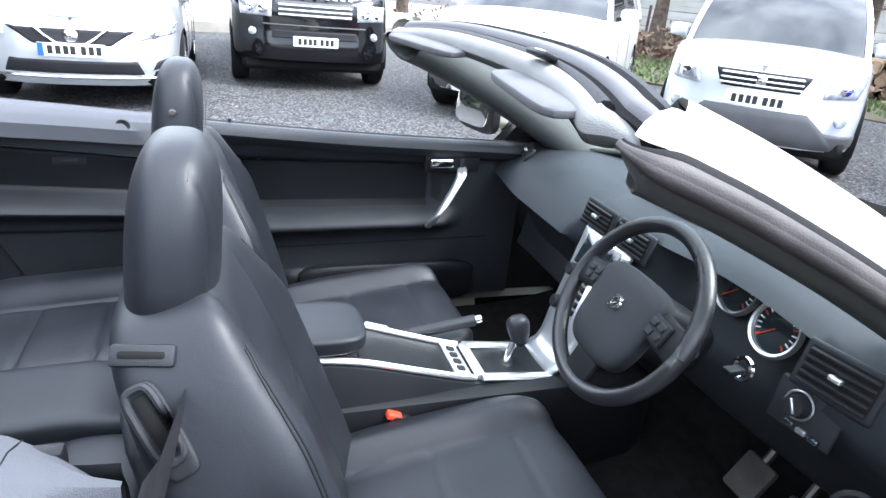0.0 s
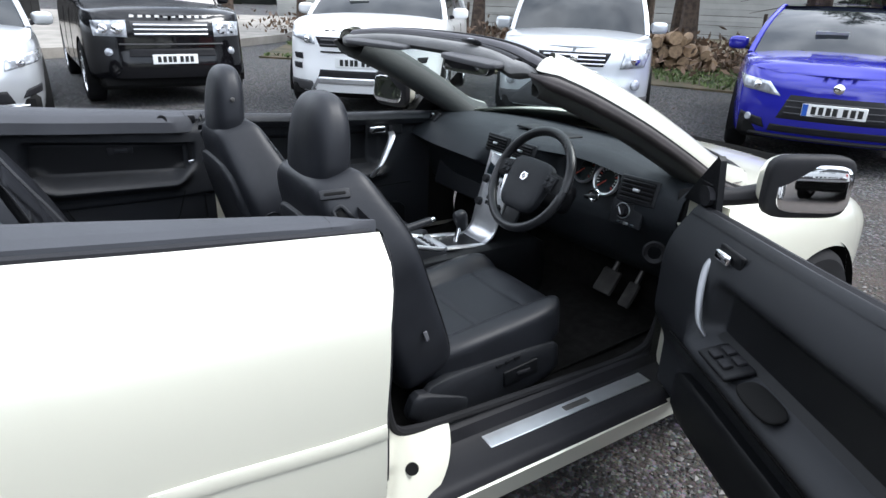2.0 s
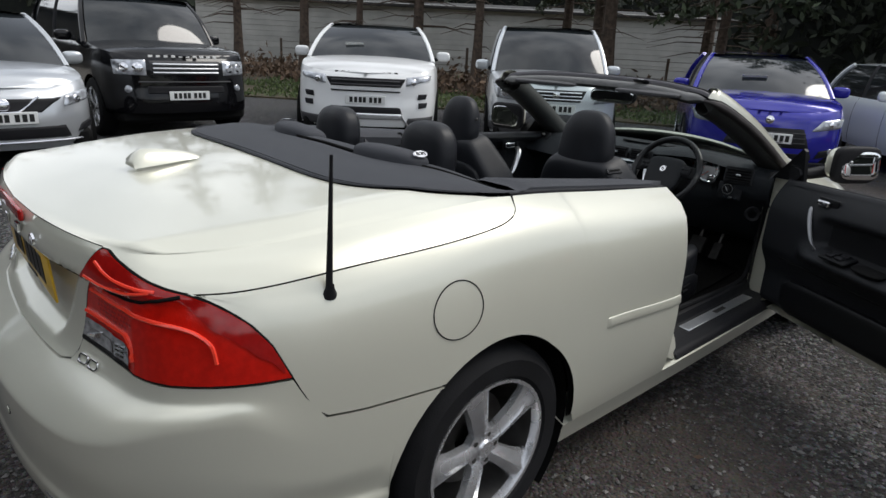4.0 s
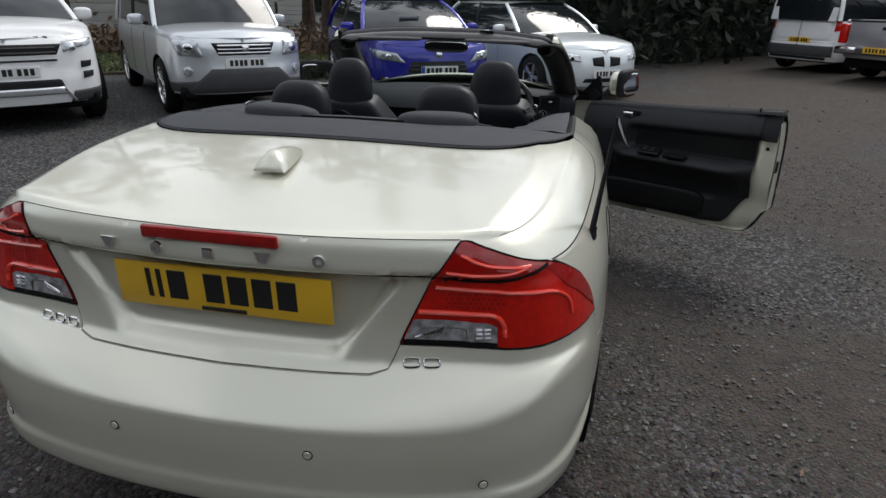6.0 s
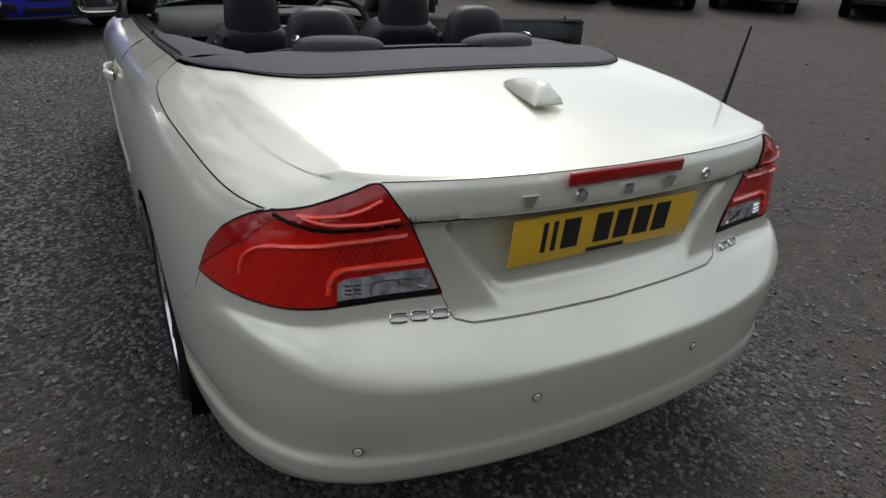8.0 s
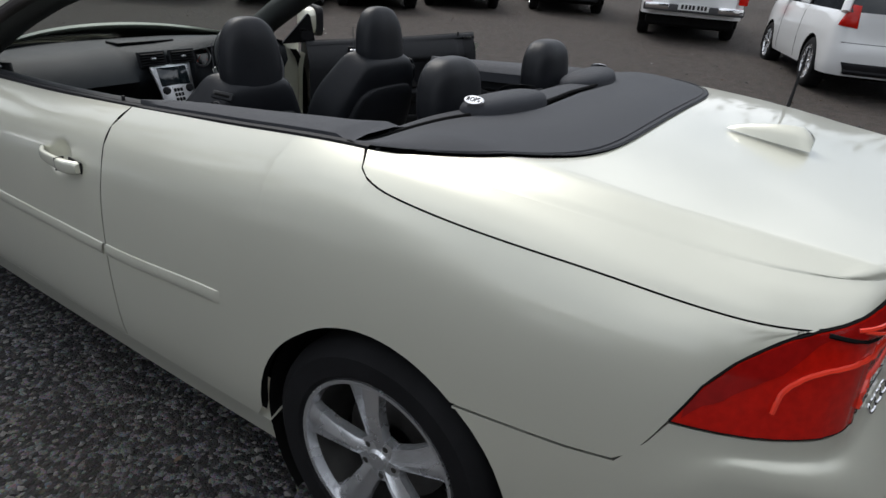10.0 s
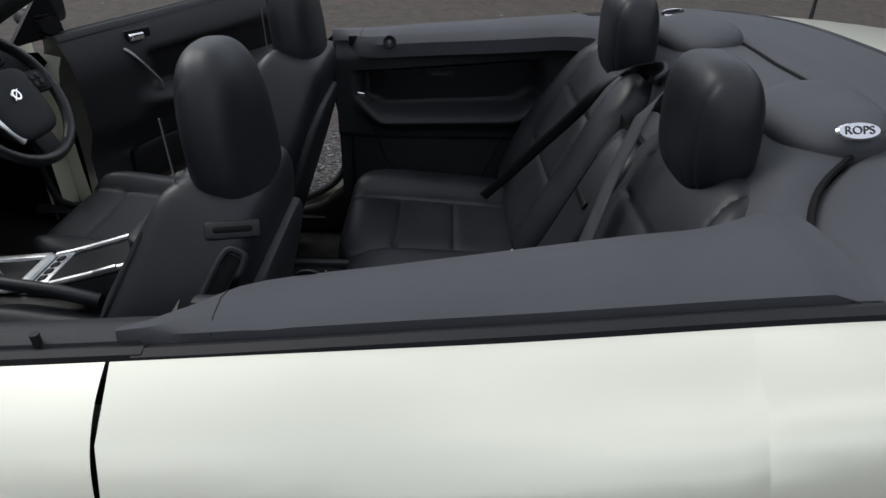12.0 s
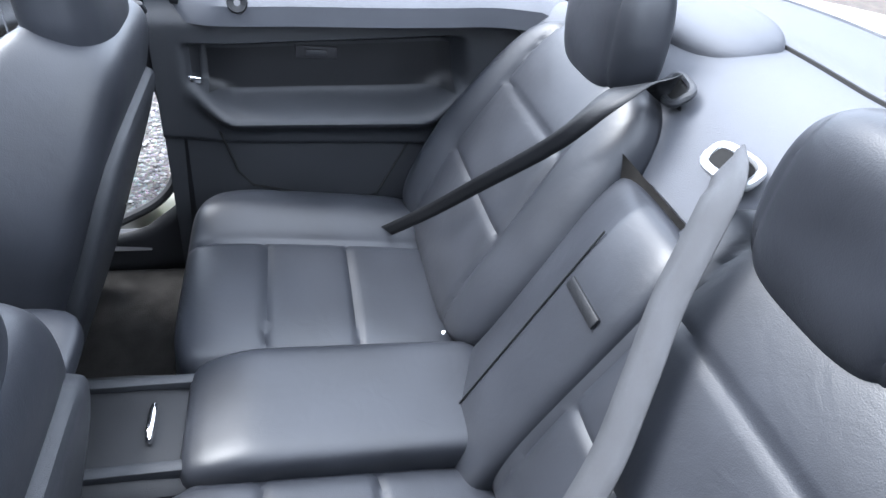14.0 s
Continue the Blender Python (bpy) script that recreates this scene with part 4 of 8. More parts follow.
    txt.body, txt.size, txt.align_x, txt.align_y, txt.extrude = "ROPS", 0.0165, "CENTER", "CENTER", 0.0006
    tob = bpy.data.objects.new("badge_text", txt)
    me = bpy.data.meshes.new_from_object(tob)
    me.materials.append(M_INK)
    bt = new("badge_text", me)
    bt.parent, bt.matrix_world = badge, mm @ pose(0, 0, 0.0036)
    bpy.data.objects.remove(tob)


# ---- the convertible: cabin ----
def groove(d, w=0.021):
    """A stitched seam: a narrow groove with soft shoulders."""
    return 0.058 * math.exp(-((d / w) ** 2)) + 0.018 * math.exp(-((d / (3.5 * w)) ** 2))


def front_seat(x, y0, driver):
    """Backrest, cushion, headrest, base and controls of one front seat; y0 shifts it along the car."""
    s = 1 if x > 0 else -1
    seat = part("front_seat", Geo().rbox((0.46, 0.46, 0.16), 0.03, 2, pose(x, 2.50 + y0, 0.31)), M_PLASTIC_D, soft_car, "black leather front seat")

    def cush(q):
        b = smooth01((abs(q[0]) - 0.50) / 0.30)
        front = smooth01((q[1] - 0.3) / 0.7)
        dz = 0.55 * b - 0.12 * (1 - b) + 0.12 * front - groove(abs(q[0]) - 0.58)
        if abs(q[0]) < 0.58:
            dz -= groove(q[1] + 0.07 - 0.05 * q[0] ** 2) + groove(q[1] - 0.57 - 0.05 * q[0] ** 2)
        return (q[0] * (1 + 0.03 * q[1]), q[1], q[2] + (dz if q[2] > 0 else 0.0))

    part("seat_cushion", Geo().pillow((0.50, 0.56, 0.13), 4.5, 64, pose(x, 2.505 + y0, 0.430, 7, 0, 0), cush), M_LEATHER, seat)
    tilt = 20 if driver else 16
    mb = pose(x, 2.146 + y0, 0.690 if driver else 0.676, 90 - tilt, 0, 180)

    def back(q):
        b = smooth01((abs(q[0]) - 0.48) / 0.35)
        taper = 1 - (0.27 if driver else 0.38) * smooth01(max(0.0, q[1] - 0.15) / 0.85)
        dz = 0.40 * b * (1 - 0.7 * smooth01((q[1] - 0.35) / 0.5)) - 0.07 * (1 - b) - 0.73 * groove(abs(q[0]) - 0.50)
        if abs(q[0]) < 0.5:
            dz -= 0.73 * groove(q[1] - 0.10 - 0.08 * q[0] ** 2)
        return (q[0] * taper, q[1], q[2] + (dz if q[2] > 0 else 0))

    rest = part("backrest", Geo().pillow((0.51, 0.67, 0.168), 5.2, 64, mb, back), M_LEATHER, seat)
    part("backrest_shell", Geo().pillow((0.44, 0.52, 0.05), 5, 10, mb @ pose(0, -0.03, -0.080), lambda q: (q[0] * (1 - 0.15 * max(0, q[1])), q[1], q[2])), M_PLASTIC, seat)
    skin = BVHTree.FromPolygons([v.co for v in rest.data.vertices], [p.vertices for p in rest.data.polygons])

    def on_rest(p):
        """The nearest place on the backrest's leather, with its normal."""
        co, n, _, _ = skin.find_nearest(Vector(p))
        return co, (n if n.dot(co - mb.translation) > 0 else -n)

    for a in (-1, 1):
        for k in (0, 0.009):
            seam = [on_rest(mb @ Vector((a * (q.x + k), q.y, 0.10)))[0] for q in spline([Vector((0.236, -0.24, 0)), Vector((0.240, -0.05, 0)), Vector((0.236, 0.06, 0)), Vector((0.216, 0.15, 0)), Vector((0.190, 0.23, 0)), Vector((0.165, 0.275, 0))], 5)]
            part("piping", Geo().tube(seam, 0.0016, 6), M_PLASTIC_D, seat)
    mh = pose(x, 2.045 + (0.0 if driver else -0.045), 1.018 if driver else 1.010, 90 + 2, 0, 180)

    def head(q):
        seam = 0.8 * groove(abs(q[0]) - 0.74, 0.03) if q[2] > 0.3 else 0.0
        return (q[0] * (1 - 0.16 * max(0, q[1]) + 0.06 * q[1] - 0.22 * max(0, -q[1]) ** 2), q[1], q[2] * (1 - 0.18 * max(0, -q[1]) ** 2) + 0.10 * (1 - q[0] ** 2) * (0.5 if q[2] > 0 else 0.25) + 0.16 * q[1] - seam)

    hd = part("headrest", Geo().pillow((0.248 if driver else 0.226, 0.326, 0.112 if driver else 0.104), 2.9, 36, mh, head), M_LEATHER, seat, "black leather headrest")
    # belt slot and release on the shoulder of the backrest
    def seated(p, q):
        """A frame on the leather at p: its y runs towards q, its z stands off the surface."""
        co, n = on_rest(p)
        yv = Vector(q) - Vector(p)
        yv = (yv - n * yv.dot(n)).normalized()
        m = Matrix((yv.cross(n), yv, n)).transposed().to_4x4()
        m.translation = co
        return m

    ml = seated((x + 0.147 * s, 2.024 + y0, 0.955), (x + 0.155 * s, 2.064 + y0, 0.955))
    slot = part("slot_rim", Geo().rbox((0.026, 0.074, 0.010), 0.005, 2, ml), M_PLASTIC, seat)
    part("belt_slot", Geo().rbox((0.010, 0.054, 0.012), 0.004, 2, ml @ pose(0, 0, 0.001)), M_GAP, slot)
    mt = seated((x + 0.192 * s, 2.040 + y0, 0.888), (x + 0.179 * s, 2.018 + y0, 0.928))
    grip = part("tilt_handle_cup", Geo().pillow((0.042, 0.118, 0.014), 5, 10, mt), M_PLASTIC, seat)
    part("handle_slot", Geo().rbox((0.020, 0.076, 0.010), 0.006, 2, mt @ pose(0, 0.010, 0.005)), M_GAP, grip)
    loop = [mt @ Vector((0.016 * math.copysign(abs(math.cos(a)) ** 0.5, math.cos(a)), 0.010 + 0.046 * math.copysign(abs(math.sin(a)) ** 0.5, math.sin(a)), 0.010)) for a in span(0, 2 * math.pi, 28)]
    part("tilt_handle", Geo().tube(loop, 0.005, 8), M_PLASTIC, grip, "charcoal loop handle")
    seam_ = [mh @ Vector((0.100, h, 0.058)) for h in span(-0.085, 0.085, 10)]
    part("headrest_seam", Geo().tube(seam_, 0.0014, 5), M_STITCH, hd)
    part("side_valance", Geo().pillow((0.045, 0.50, 0.165), 5, 8, pose(x + 0.245 * s, 2.47 + y0, 0.345, 6, 0, 0), lambda q: (q[0], q[1], q[2] * (1 - 0.25 * q[1]))), M_PLASTIC, seat)
    pad = part("seat_control", Geo().rbox((0.010, 0.13, 0.052), 0.015, 3, pose(x + 0.269 * s, 2.555 + y0, 0.365, 6, 0, 0)), M_PLASTIC_D, seat)
    for k in range(3):
        part("button", Geo().rbox((0.006, 0.022, 0.012), 0.003, 2, pose(x + 0.269 * s, 2.47 + 0.033 * k + y0, 0.412 + 0.004 * k, 6, 0, 0)), M_PLASTIC_D, seat)
    part("switch", Geo().rbox((0.010, 0.05, 0.012), 0.004, 2, pose(x + 0.276 * s, 2.56 + y0, 0.370, 0, 0, 0)), M_TRIM, pad)
    part("buckle", Geo().rbox((0.032, 0.045, 0.07), 0.008, 2, pose(x - 0.246 * s, 2.437 + y0, 0.475, -18, 0, 0)), M_PLASTIC_D, seat)
    part("buckle_button", Geo().rbox((0.024, 0.034, 0.014), 0.004, 2, pose(x - 0.246 * s, 2.427 + y0, 0.509, -18, 0, 0)), M_ORANGE, seat, "red buckle button")
    part("pull_tab", Geo().rbox((0.006, 0.012, 0.032), 0.002, 1, pose(x + 0.262 * s, 2.22 + y0, 0.579, 20, 0, 0)), M_STITCH, seat)
    part("base_cover", Geo().pillow((0.05, 0.20, 0.09), 5, 6, pose(x + 0.25 * s, 2.27 + y0, 0.335, -20, 0, 0)), M_PLASTIC, seat)
    return seat


front_seat(0.365, 0.0, True)
near_seat = front_seat(-0.345, -0.052, False)
part("guide_button", Geo().lathe([(0, 0.006), (0.006, 0.005), (0.008, 0)], 12, pose(-0.232, 2.003, 1.075, 0, 90, 0)), M_STEEL, near_seat)

# rear bench: two places, a fixed middle with a folded armrest
for s in (1, -1):
    x = 0.345 * s
    def rcush(q):
        o = q[0] * s
        dz = 0.30 * smooth01((o - 0.30) / 0.35) - 0.06 - groove(o - 0.25) - groove(o + 0.90)
        if -0.9 < o < 0.25:
            dz -= groove(q[1] + 0.18) + groove(q[1] - 0.42)
        return (q[0], q[1], q[2] + (dz * max(0.0, q[2]) if q[2] > 0 else 0))

    bench = part("rear_seat", Geo().pillow((0.52, 0.52, 0.20), 5.5, 64, pose(x, 1.705, 0.455, 4, 0, 0), rcush), M_LEATHER, soft_car, "black leather rear seat")
    mb = pose(x - 0.012 * s, 1.345, 0.745, 90 - 26, 0, 180)

    def rback(q):
        b = smooth01((q[0] * -s - 0.50) / 0.35)
        return (q[0] * (1 - (0.26 * max(0, q[1] + 0.15) if q[0] * s < 0 else 0.06 * max(0, q[1]))), q[1], q[2] + (0.45 * b * (1 - 0.5 * max(0, q[1])) - 0.08 - groove(abs(q[0]) - 0.58) - (groove(q[1] + 0.20) + groove(q[1] - 0.43) if abs(q[0]) < 0.58 else 0) if q[2] > 0 else 0))

    part("backrest", Geo().pillow((0.545, 0.55, 0.15), 4.5, 64, mb, rback), M_LEATHER, bench)
    mh = pose(s * 0.286, 1.260 if s > 0 else 1.272, 1.056 if s > 0 else 1.046, 90 + 0, 0, 180)
    hd = part("headrest", Geo().pillow((0.232, 0.212, 0.112), 3.1, 36, mh, lambda q: (q[0] * (1 - 0.10 * max(0, q[1])), q[1], q[2] + 0.10 * q[1] - (0.8 * groove(abs(q[0]) - 0.74, 0.03) if q[2] > 0.2 else 0.0))), M_LEATHER, bench, "black leather headrest")
    # belts from the shelf down to the cushion
    top = Vector((0.135, 1.221, 1.006)) if s > 0 else Vector((-0.052, 1.240, 0.988))
    if s > 0:
        way = [top, Vector((0.120, 1.272, 1.024)), Vector((0.105, 1.333, 1.005)), Vector((0.141, 1.380, 0.920)), Vector((0.246, 1.448, 0.785)), Vector((0.357, 1.514, 0.648)), Vector((0.473, 1.576, 0.520))]
    else:
        way = [top, Vector((-0.085, 1.278, 1.016)), Vector((-0.148, 1.325, 1.022)), Vector((-0.178, 1.355, 0.972)), Vector((-0.206, 1.384, 0.912)), Vector((-0.250, 1.417, 0.843)), Vector((-0.296, 1.456, 0.765)), Vector((-0.340, 1.52, 0.640))]
    way = spline([top + Vector((0.004, -0.006, -0.03))] + way, 5)
    nrm = Vector((0, 0.88, 0.47))
    g = Geo()
    rows = []
    for i, p in enumerate(way):
        d = (way[min(i + 1, len(way) - 1)] - way[max(0, i - 1)]).normalized()
        a = d.cross(nrm).normalized() * 0.024
        if s > 0 and i > 14:
            a = a * lerp(1, 0.28, smooth01((i - 14) / 6)) + nrm * 0.012 * smooth01((i - 14) / 6)
        rows.append([p - a, p - a * 0.33 + nrm * 0.001, p + a * 0.33 + nrm * 0.001, p + a])
    g.grid(rows)
    # the far belt and its guide get other, darker or duller materials by side
    part("seat_belt", g, M_BELT if s < 0 else M_PLASTIC_D, bench, "grey woven seat belt" if s < 0 else "darker woven seat belt", thick=0.0014)
    mg = pose(top.x, top.y, top.z + 0.003, -42, 0, -12 * s)
    ring = [mg @ Vector((0.036 * math.copysign(abs(math.cos(a)) ** 0.6, math.cos(a)), 0.019 * math.copysign(abs(math.sin(a)) ** 0.6, math.sin(a)), 0.0)) for a in span(0, 2 * math.pi, 32)]
    guide = part("belt_guide", Geo().tube(ring, 0.0065, 8), M_PLASTIC if s > 0 else M_SATIN_D, bench, "oval belt guide")
    part("belt_guide_slot", Geo().rbox((0.066, 0.030, 0.005), 0.002, 2, mg), M_GAP, guide)
    part("anchor_button", Geo().lathe([(0, 0.003), (0.0035, 0.0024), (0.004, 0)], 10, pose(0.135 * s, 1.505, 0.488 + 0.06, -50, 0, 0)), M_WHITE, bench)
mid = part("rear_console", Geo().pillow((0.225, 0.49, 0.24), 9, 24, pose(0.0, 1.678, 0.454, 2, 0, 0), lambda q: (q[0], q[1], q[2] - 0.16 * smooth01((q[1] - 0.55) / 0.45) * max(0.0, q[2]))), M_LEATHER, soft_car, "black leather middle console between the rear seats")
for k in (0, 1):
    part("stitch_line", Geo().tube([(-0.094 + 0.008 * k, y, 0.5665 + 0.003 * k + 0.035 * (y - 1.695)) for y in span(1.52, 1.80, 8)], 0.0014, 6), M_PLASTIC_D, mid)
ma = pose(-0.032, 1.362, 0.672, 90 - 25, 0, 180)


def arm_warp(q):
    """A thick padded block with a ridge along it; the far facet falls away, the top end curls back."""
    drop = 0.62 * max(0.0, 0.06 - q[0]) + 0.25 * max(0.0, q[1] - 0.6) ** 1.5 if q[2] > 0 else 0.0
    return (q[0], q[1], q[2] - drop)


arm = part("folded_armrest", Geo().pillow((0.262, 0.50, 0.16), 8, 40, ma @ pose(0, 0, 0.018), arm_warp), M_LEATHER, mid, "black leather folded armrest")
part("armrest_seam", Geo().tube([ma @ Vector((0.004, v, 0.0985)) for v in span(-0.22, 0.19, 12)], 0.0016, 6), M_PLASTIC_D, arm)
part("armrest_strap", Geo().rbox((0.085, 0.018, 0.006), 0.003, 2, ma @ pose(0.058, 0.112, 0.0995, 0, 0, 0)), M_PLASTIC_D, arm)
# tray at the back of the centre console
g = Geo().rbox((0.172, 0.245, 0.03), 0.008, 2, pose(0.0, 2.015, 0.51))
tray = part("console_tray", g, M_PLASTIC_D, mid)
for dx, dy, sx, sy in ((-0.077, 0, 0.020, 0.240), (0.077, 0, 0.020, 0.240), (0, -0.112, 0.152, 0.022), (0, 0.112, 0.152, 0.022)):
    part("tray_edge", Geo().rbox((sx, sy, 0.026), 0.006, 2, pose(dx, 2.015 + dy, 0.532)), M_PLASTIC, tray)
part("tray_pull", Geo().pillow((0.07, 0.014, 0.022), 3, 6, pose(0.0, 1.962, 0.540)), M_CHROME, tray, "small chrome pull")

# carpet and tunnel
part("carpet", Geo().grid([[(x, y, 0.275 + 0.02 * smooth01((y - 3.0) / 0.4) * 6 * 0.5) for x in span(-0.74, 0.74, 8)] for y in span(1.4, 3.3, 12)]), M_CARPET, soft_car)
part("bulkhead", Geo().grid([[(x, 3.30, z) for x in span(-0.76, 0.76, 4)] for z in span(0.2, 0.88, 3)]), M_CARPET, soft_car)
part("rear_wall", Geo().grid([[(x, 1.30, z) for x in span(-0.72, 0.72, 4)] for z in span(0.22, 0.93, 3)]), M_CARPET, soft_car)
part("floor_mat", Geo().rbox((0.44, 0.60, 0.012), 0.006, 2, pose(0.37, 2.98, 0.292, 4, 0, 0)), M_CARPET, soft_car)
part("tunnel", Geo().pillow((0.24, 1.35, 0.30), 8, 10, pose(0, 2.45, 0.385)), M_PLASTIC_D, soft_car)
# centre console: armrest box, silver rails, gear lever, handbrake
def con_z(y):
    """Height of the console's top edge, falling from the armrest to the gear lever."""
    return table(y, [(2.0, 0.640), (2.25, 0.640), (2.36, 0.624), (2.50, 0.582), (2.62, 0.548), (2.72, 0.534), (2.86, 0.520)])


def con_w(y):
    return table(y, [(2.0, 0.088), (2.36, 0.084), (2.62, 0.075), (2.86, 0.068)])


con = part("centre_console", Geo().grid([[(k * (con_w(y) + e), y, z if z < 0.4 else con_z(y) + z - 0.65) for k, e, z in ((-1, 0.02, 0.28), (-1, 0.014, 0.600), (-1, 0.006, 0.642), (-0.9, 0, 0.645), (0.9, 0, 0.645), (1, 0.006, 0.642), (1, 0.014, 0.600), (1, 0.02, 0.28))] for y in span(2.135, 2.88, 28)]), M_PLASTIC, soft_car, sharp=60)
part("console_back", Geo().grid([[(x, 2.135, z) for x in span(-0.094, 0.094, 4)] for z in span(0.28, 0.63, 4)]), M_PLASTIC, con)
part("console_armrest", Geo().pillow((0.182, 0.345, 0.046), 5.5, 14, pose(0.0, 2.205, 0.672, -1.5, 0, 0), lambda q: (q[0], q[1] * (1 - 0.04 * q[0] ** 2), q[2])), M_LEATHER, con, "black leather armrest lid")
for a in (-1, 1):
    part("silver_rail", Geo().tube([(a * (con_w(y) - 0.002), y, con_z(y) + 0.003) for y in span(2.10 if a > 0 else 2.34, 2.63, 14)], 0.0075, 8), M_SATIN, con)
part("storage_shutter", Geo().grid([[(x, y, con_z(y) - 0.002) for x in span(-0.074, 0.074, 4)] for y in span(2.36, 2.58, 8)]), M_PLASTIC_D, con)
part("finger_grip", Geo().rbox((0.012, 0.060, 0.012), 0.005, 2, pose(-0.084, 2.425, con_z(2.425) + 0.007, -18, 0, 0)), M_SATIN, con, "slotted satin grip")
part("button_strip", Geo().rbox((0.150, 0.044, 0.008), 0.004, 2, pose(0.0, 2.602, con_z(2.602) + 0.001, -14, 0, 0)), M_SATIN, con, "satin strip with black buttons")
for k in range(4):
    part("console_button", Geo().rbox((0.018, 0.020, 0.010), 0.004, 2, pose(-0.042 + 0.028 * k, 2.602, con_z(2.602) + 0.005, -14, 0, 0)), M_TRIM, con)
corners = [(-0.070, 2.645), (0.070, 2.645), (0.068, 2.845), (-0.068, 2.845)]
g = Geo()
for (ax, ay), (bx_, by_) in zip(corners, corners[1:] + corners[:1]):
    g.tube([(ax, ay, con_z(ay) + 0.004), (bx_, by_, con_z(by_) + 0.004)], 0.013, 8, flat=0.6)
gate = part("gear_gate_frame", g, M_SATIN, con, "satin aluminium gear surround")
part("gear_gate", Geo().rbox((0.128, 0.19, 0.012), 0.006, 2, pose(0, 2.742, con_z(2.742) - 0.001, -4, 0, 0)), M_PLASTIC_D, gate)
lever = part("gear_lever", Geo().tube([(0, 2.735, 0.53), (-0.006, 2.752, 0.585)], [0.011, 0.009], 12), M_CHROME, con)
part("gear_knob", Geo().pillow((0.042, 0.052, 0.085), 2.6, 10, pose(-0.012, 2.765, 0.610, 14, -6, 0), lambda q: (q[0] * (1 + 0.25 * q[2]), q[1] * (1 + 0.3 * q[2]), q[2])), M_LEATHER2, lever)
hb = part("handbrake", Geo().tube([(-0.108, 2.44, 0.545), (-0.108, 2.54, 0.572), (-0.106, 2.685, 0.594)], [0.018, 0.016, 0.015], 10), M_LEATHER2, con)
part("handbrake_tip", Geo().tube([(-0.106, 2.685, 0.594), (-0.106, 2.702, 0.597)], 0.011, 10), M_CHROME, hb)

# thin floating centre stack
stack = []
for t in span(0, 1, 16):
    y = table(t, [(0, 2.965), (0.4, 2.925), (0.75, 2.885), (0.92, 2.862), (1, 2.82)])
    z = table(t, [(0, 0.848), (0.4, 0.745), (0.75, 0.625), (0.92, 0.555), (1, 0.528)])
    w = table(t, [(0, 0.100), (0.4, 0.085), (0.75, 0.078), (1, 0.074)])
    stack.append([(a * w, y - 0.004 * (1 - a * a), z) for a in span(-1, 1, 8)])
st = part("centre_panel", Geo().grid(stack), M_SATIN, soft_car, "thin satin aluminium centre stack", thick=0.010)


def on_stack(t, x, off=0.006):
    i = t * 16
    a, b = stack[int(min(i, 15))], stack[int(min(i, 15)) + 1]
    f = i - int(min(i, 15))
    p = Vector(a[4]).lerp(Vector(b[4]), f)
    d = (Vector(b[4]) - Vector(a[4])).normalized()
    n = Vector((1, 0, 0)).cross(d).normalized()
    n = -n if n.y > 0 else n
    q = Matrix((Vector((1, 0, 0)), -d, n)).transposed().to_4x4()
    return Matrix.Translation(p + Vector((x, 0, 0)) + n * off) @ q


part("radio_display", Geo().rbox((0.148, 0.085, 0.008), 0.006, 2, on_stack(0.19, 0)), M_SCREEN, st)
for x, t in ((-0.058, 0.40), (0.058, 0.40), (-0.058, 0.66), (0.058, 0.66)):
    part("knob", Geo().lathe([(0, 0.022), (0.013, 0.022), (0.016, 0.018), (0.018, 0.0)], 20, on_stack(t, x, 0.002)), M_TRIM, st)
pad = part("keypad", Geo().rbox((0.060, 0.130, 0.006), 0.003, 2, on_stack(0.55, 0)), M_TRIM, st)
for i in range(3):
    for j in range(5):
        part("key_button", Geo().rbox((0.012, 0.015, 0.006), 0.002, 1, on_stack(0.53, -0.016 + 0.016 * i, 0.011) @ pose(0, -0.042 + 0.021 * j, 0)), M_PLASTIC_D, pad)

# dashboard
def dash_section(x):
    """Outline of the dashboard at x, from the screen over the edge down to the knees."""
    a = abs(x)
    bow = 0.10 * smooth01((a - 0.25) / 0.55)
    hood = 0.030 * math.exp(-((x - 0.345) / 0.20) ** 2)
    well = 0.135 * math.exp(-((x - 0.345) / 0.165) ** 4)
    w = smooth01((-x - 0.11) / 0.07)
    f = 2.985 + 0.033 * smooth01((a - 0.15) / 0.5)
    top = 0.908 - 0.020 * (a / 0.75) ** 2
    right = [(3.46 - 1.6 * bow, 0.895), (3.32 - bow, top + 0.006), (3.18, top + 0.012 + 0.3 * hood), (3.08, top + 0.008 + hood), (f + 0.03, top - 0.006 + hood),
             (f + 0.005, top - 0.020 + hood * 0.8), (f + well, top - 0.030), (f - 0.015 + well, 0.800), (f + 0.02 + well * 0.3, 0.745), (f + 0.06, 0.70), (f + 0.12, 0.58), (f + 0.22, 0.50)]
    sl = 0.03 * smooth01((a - 0.45) / 0.3)
    left = [(3.46 - 1.6 * bow, 0.895), (3.32 - bow, top + 0.006), (3.18, top + 0.010), (3.10, top + 0.006), (3.04 + sl, 0.890), (2.985 + sl, 0.858), (2.945 + sl, 0.820), (2.928 + sl, 0.797),
            (2.965 + sl, 0.772), (3.02 + sl, 0.735), (3.07 + sl, 0.58), (3.18, 0.50)]
    return [(x, lerp(r[0], q[0], w), lerp(r[1], q[1], w)) for r, q in zip(right, left)]


dash = part("dashboard", Geo().grid([dash_section(x) for x in span(-0.755, 0.755, 60)]), M_DASH, soft_car, "charcoal soft plastic dashboard", sharp=70)


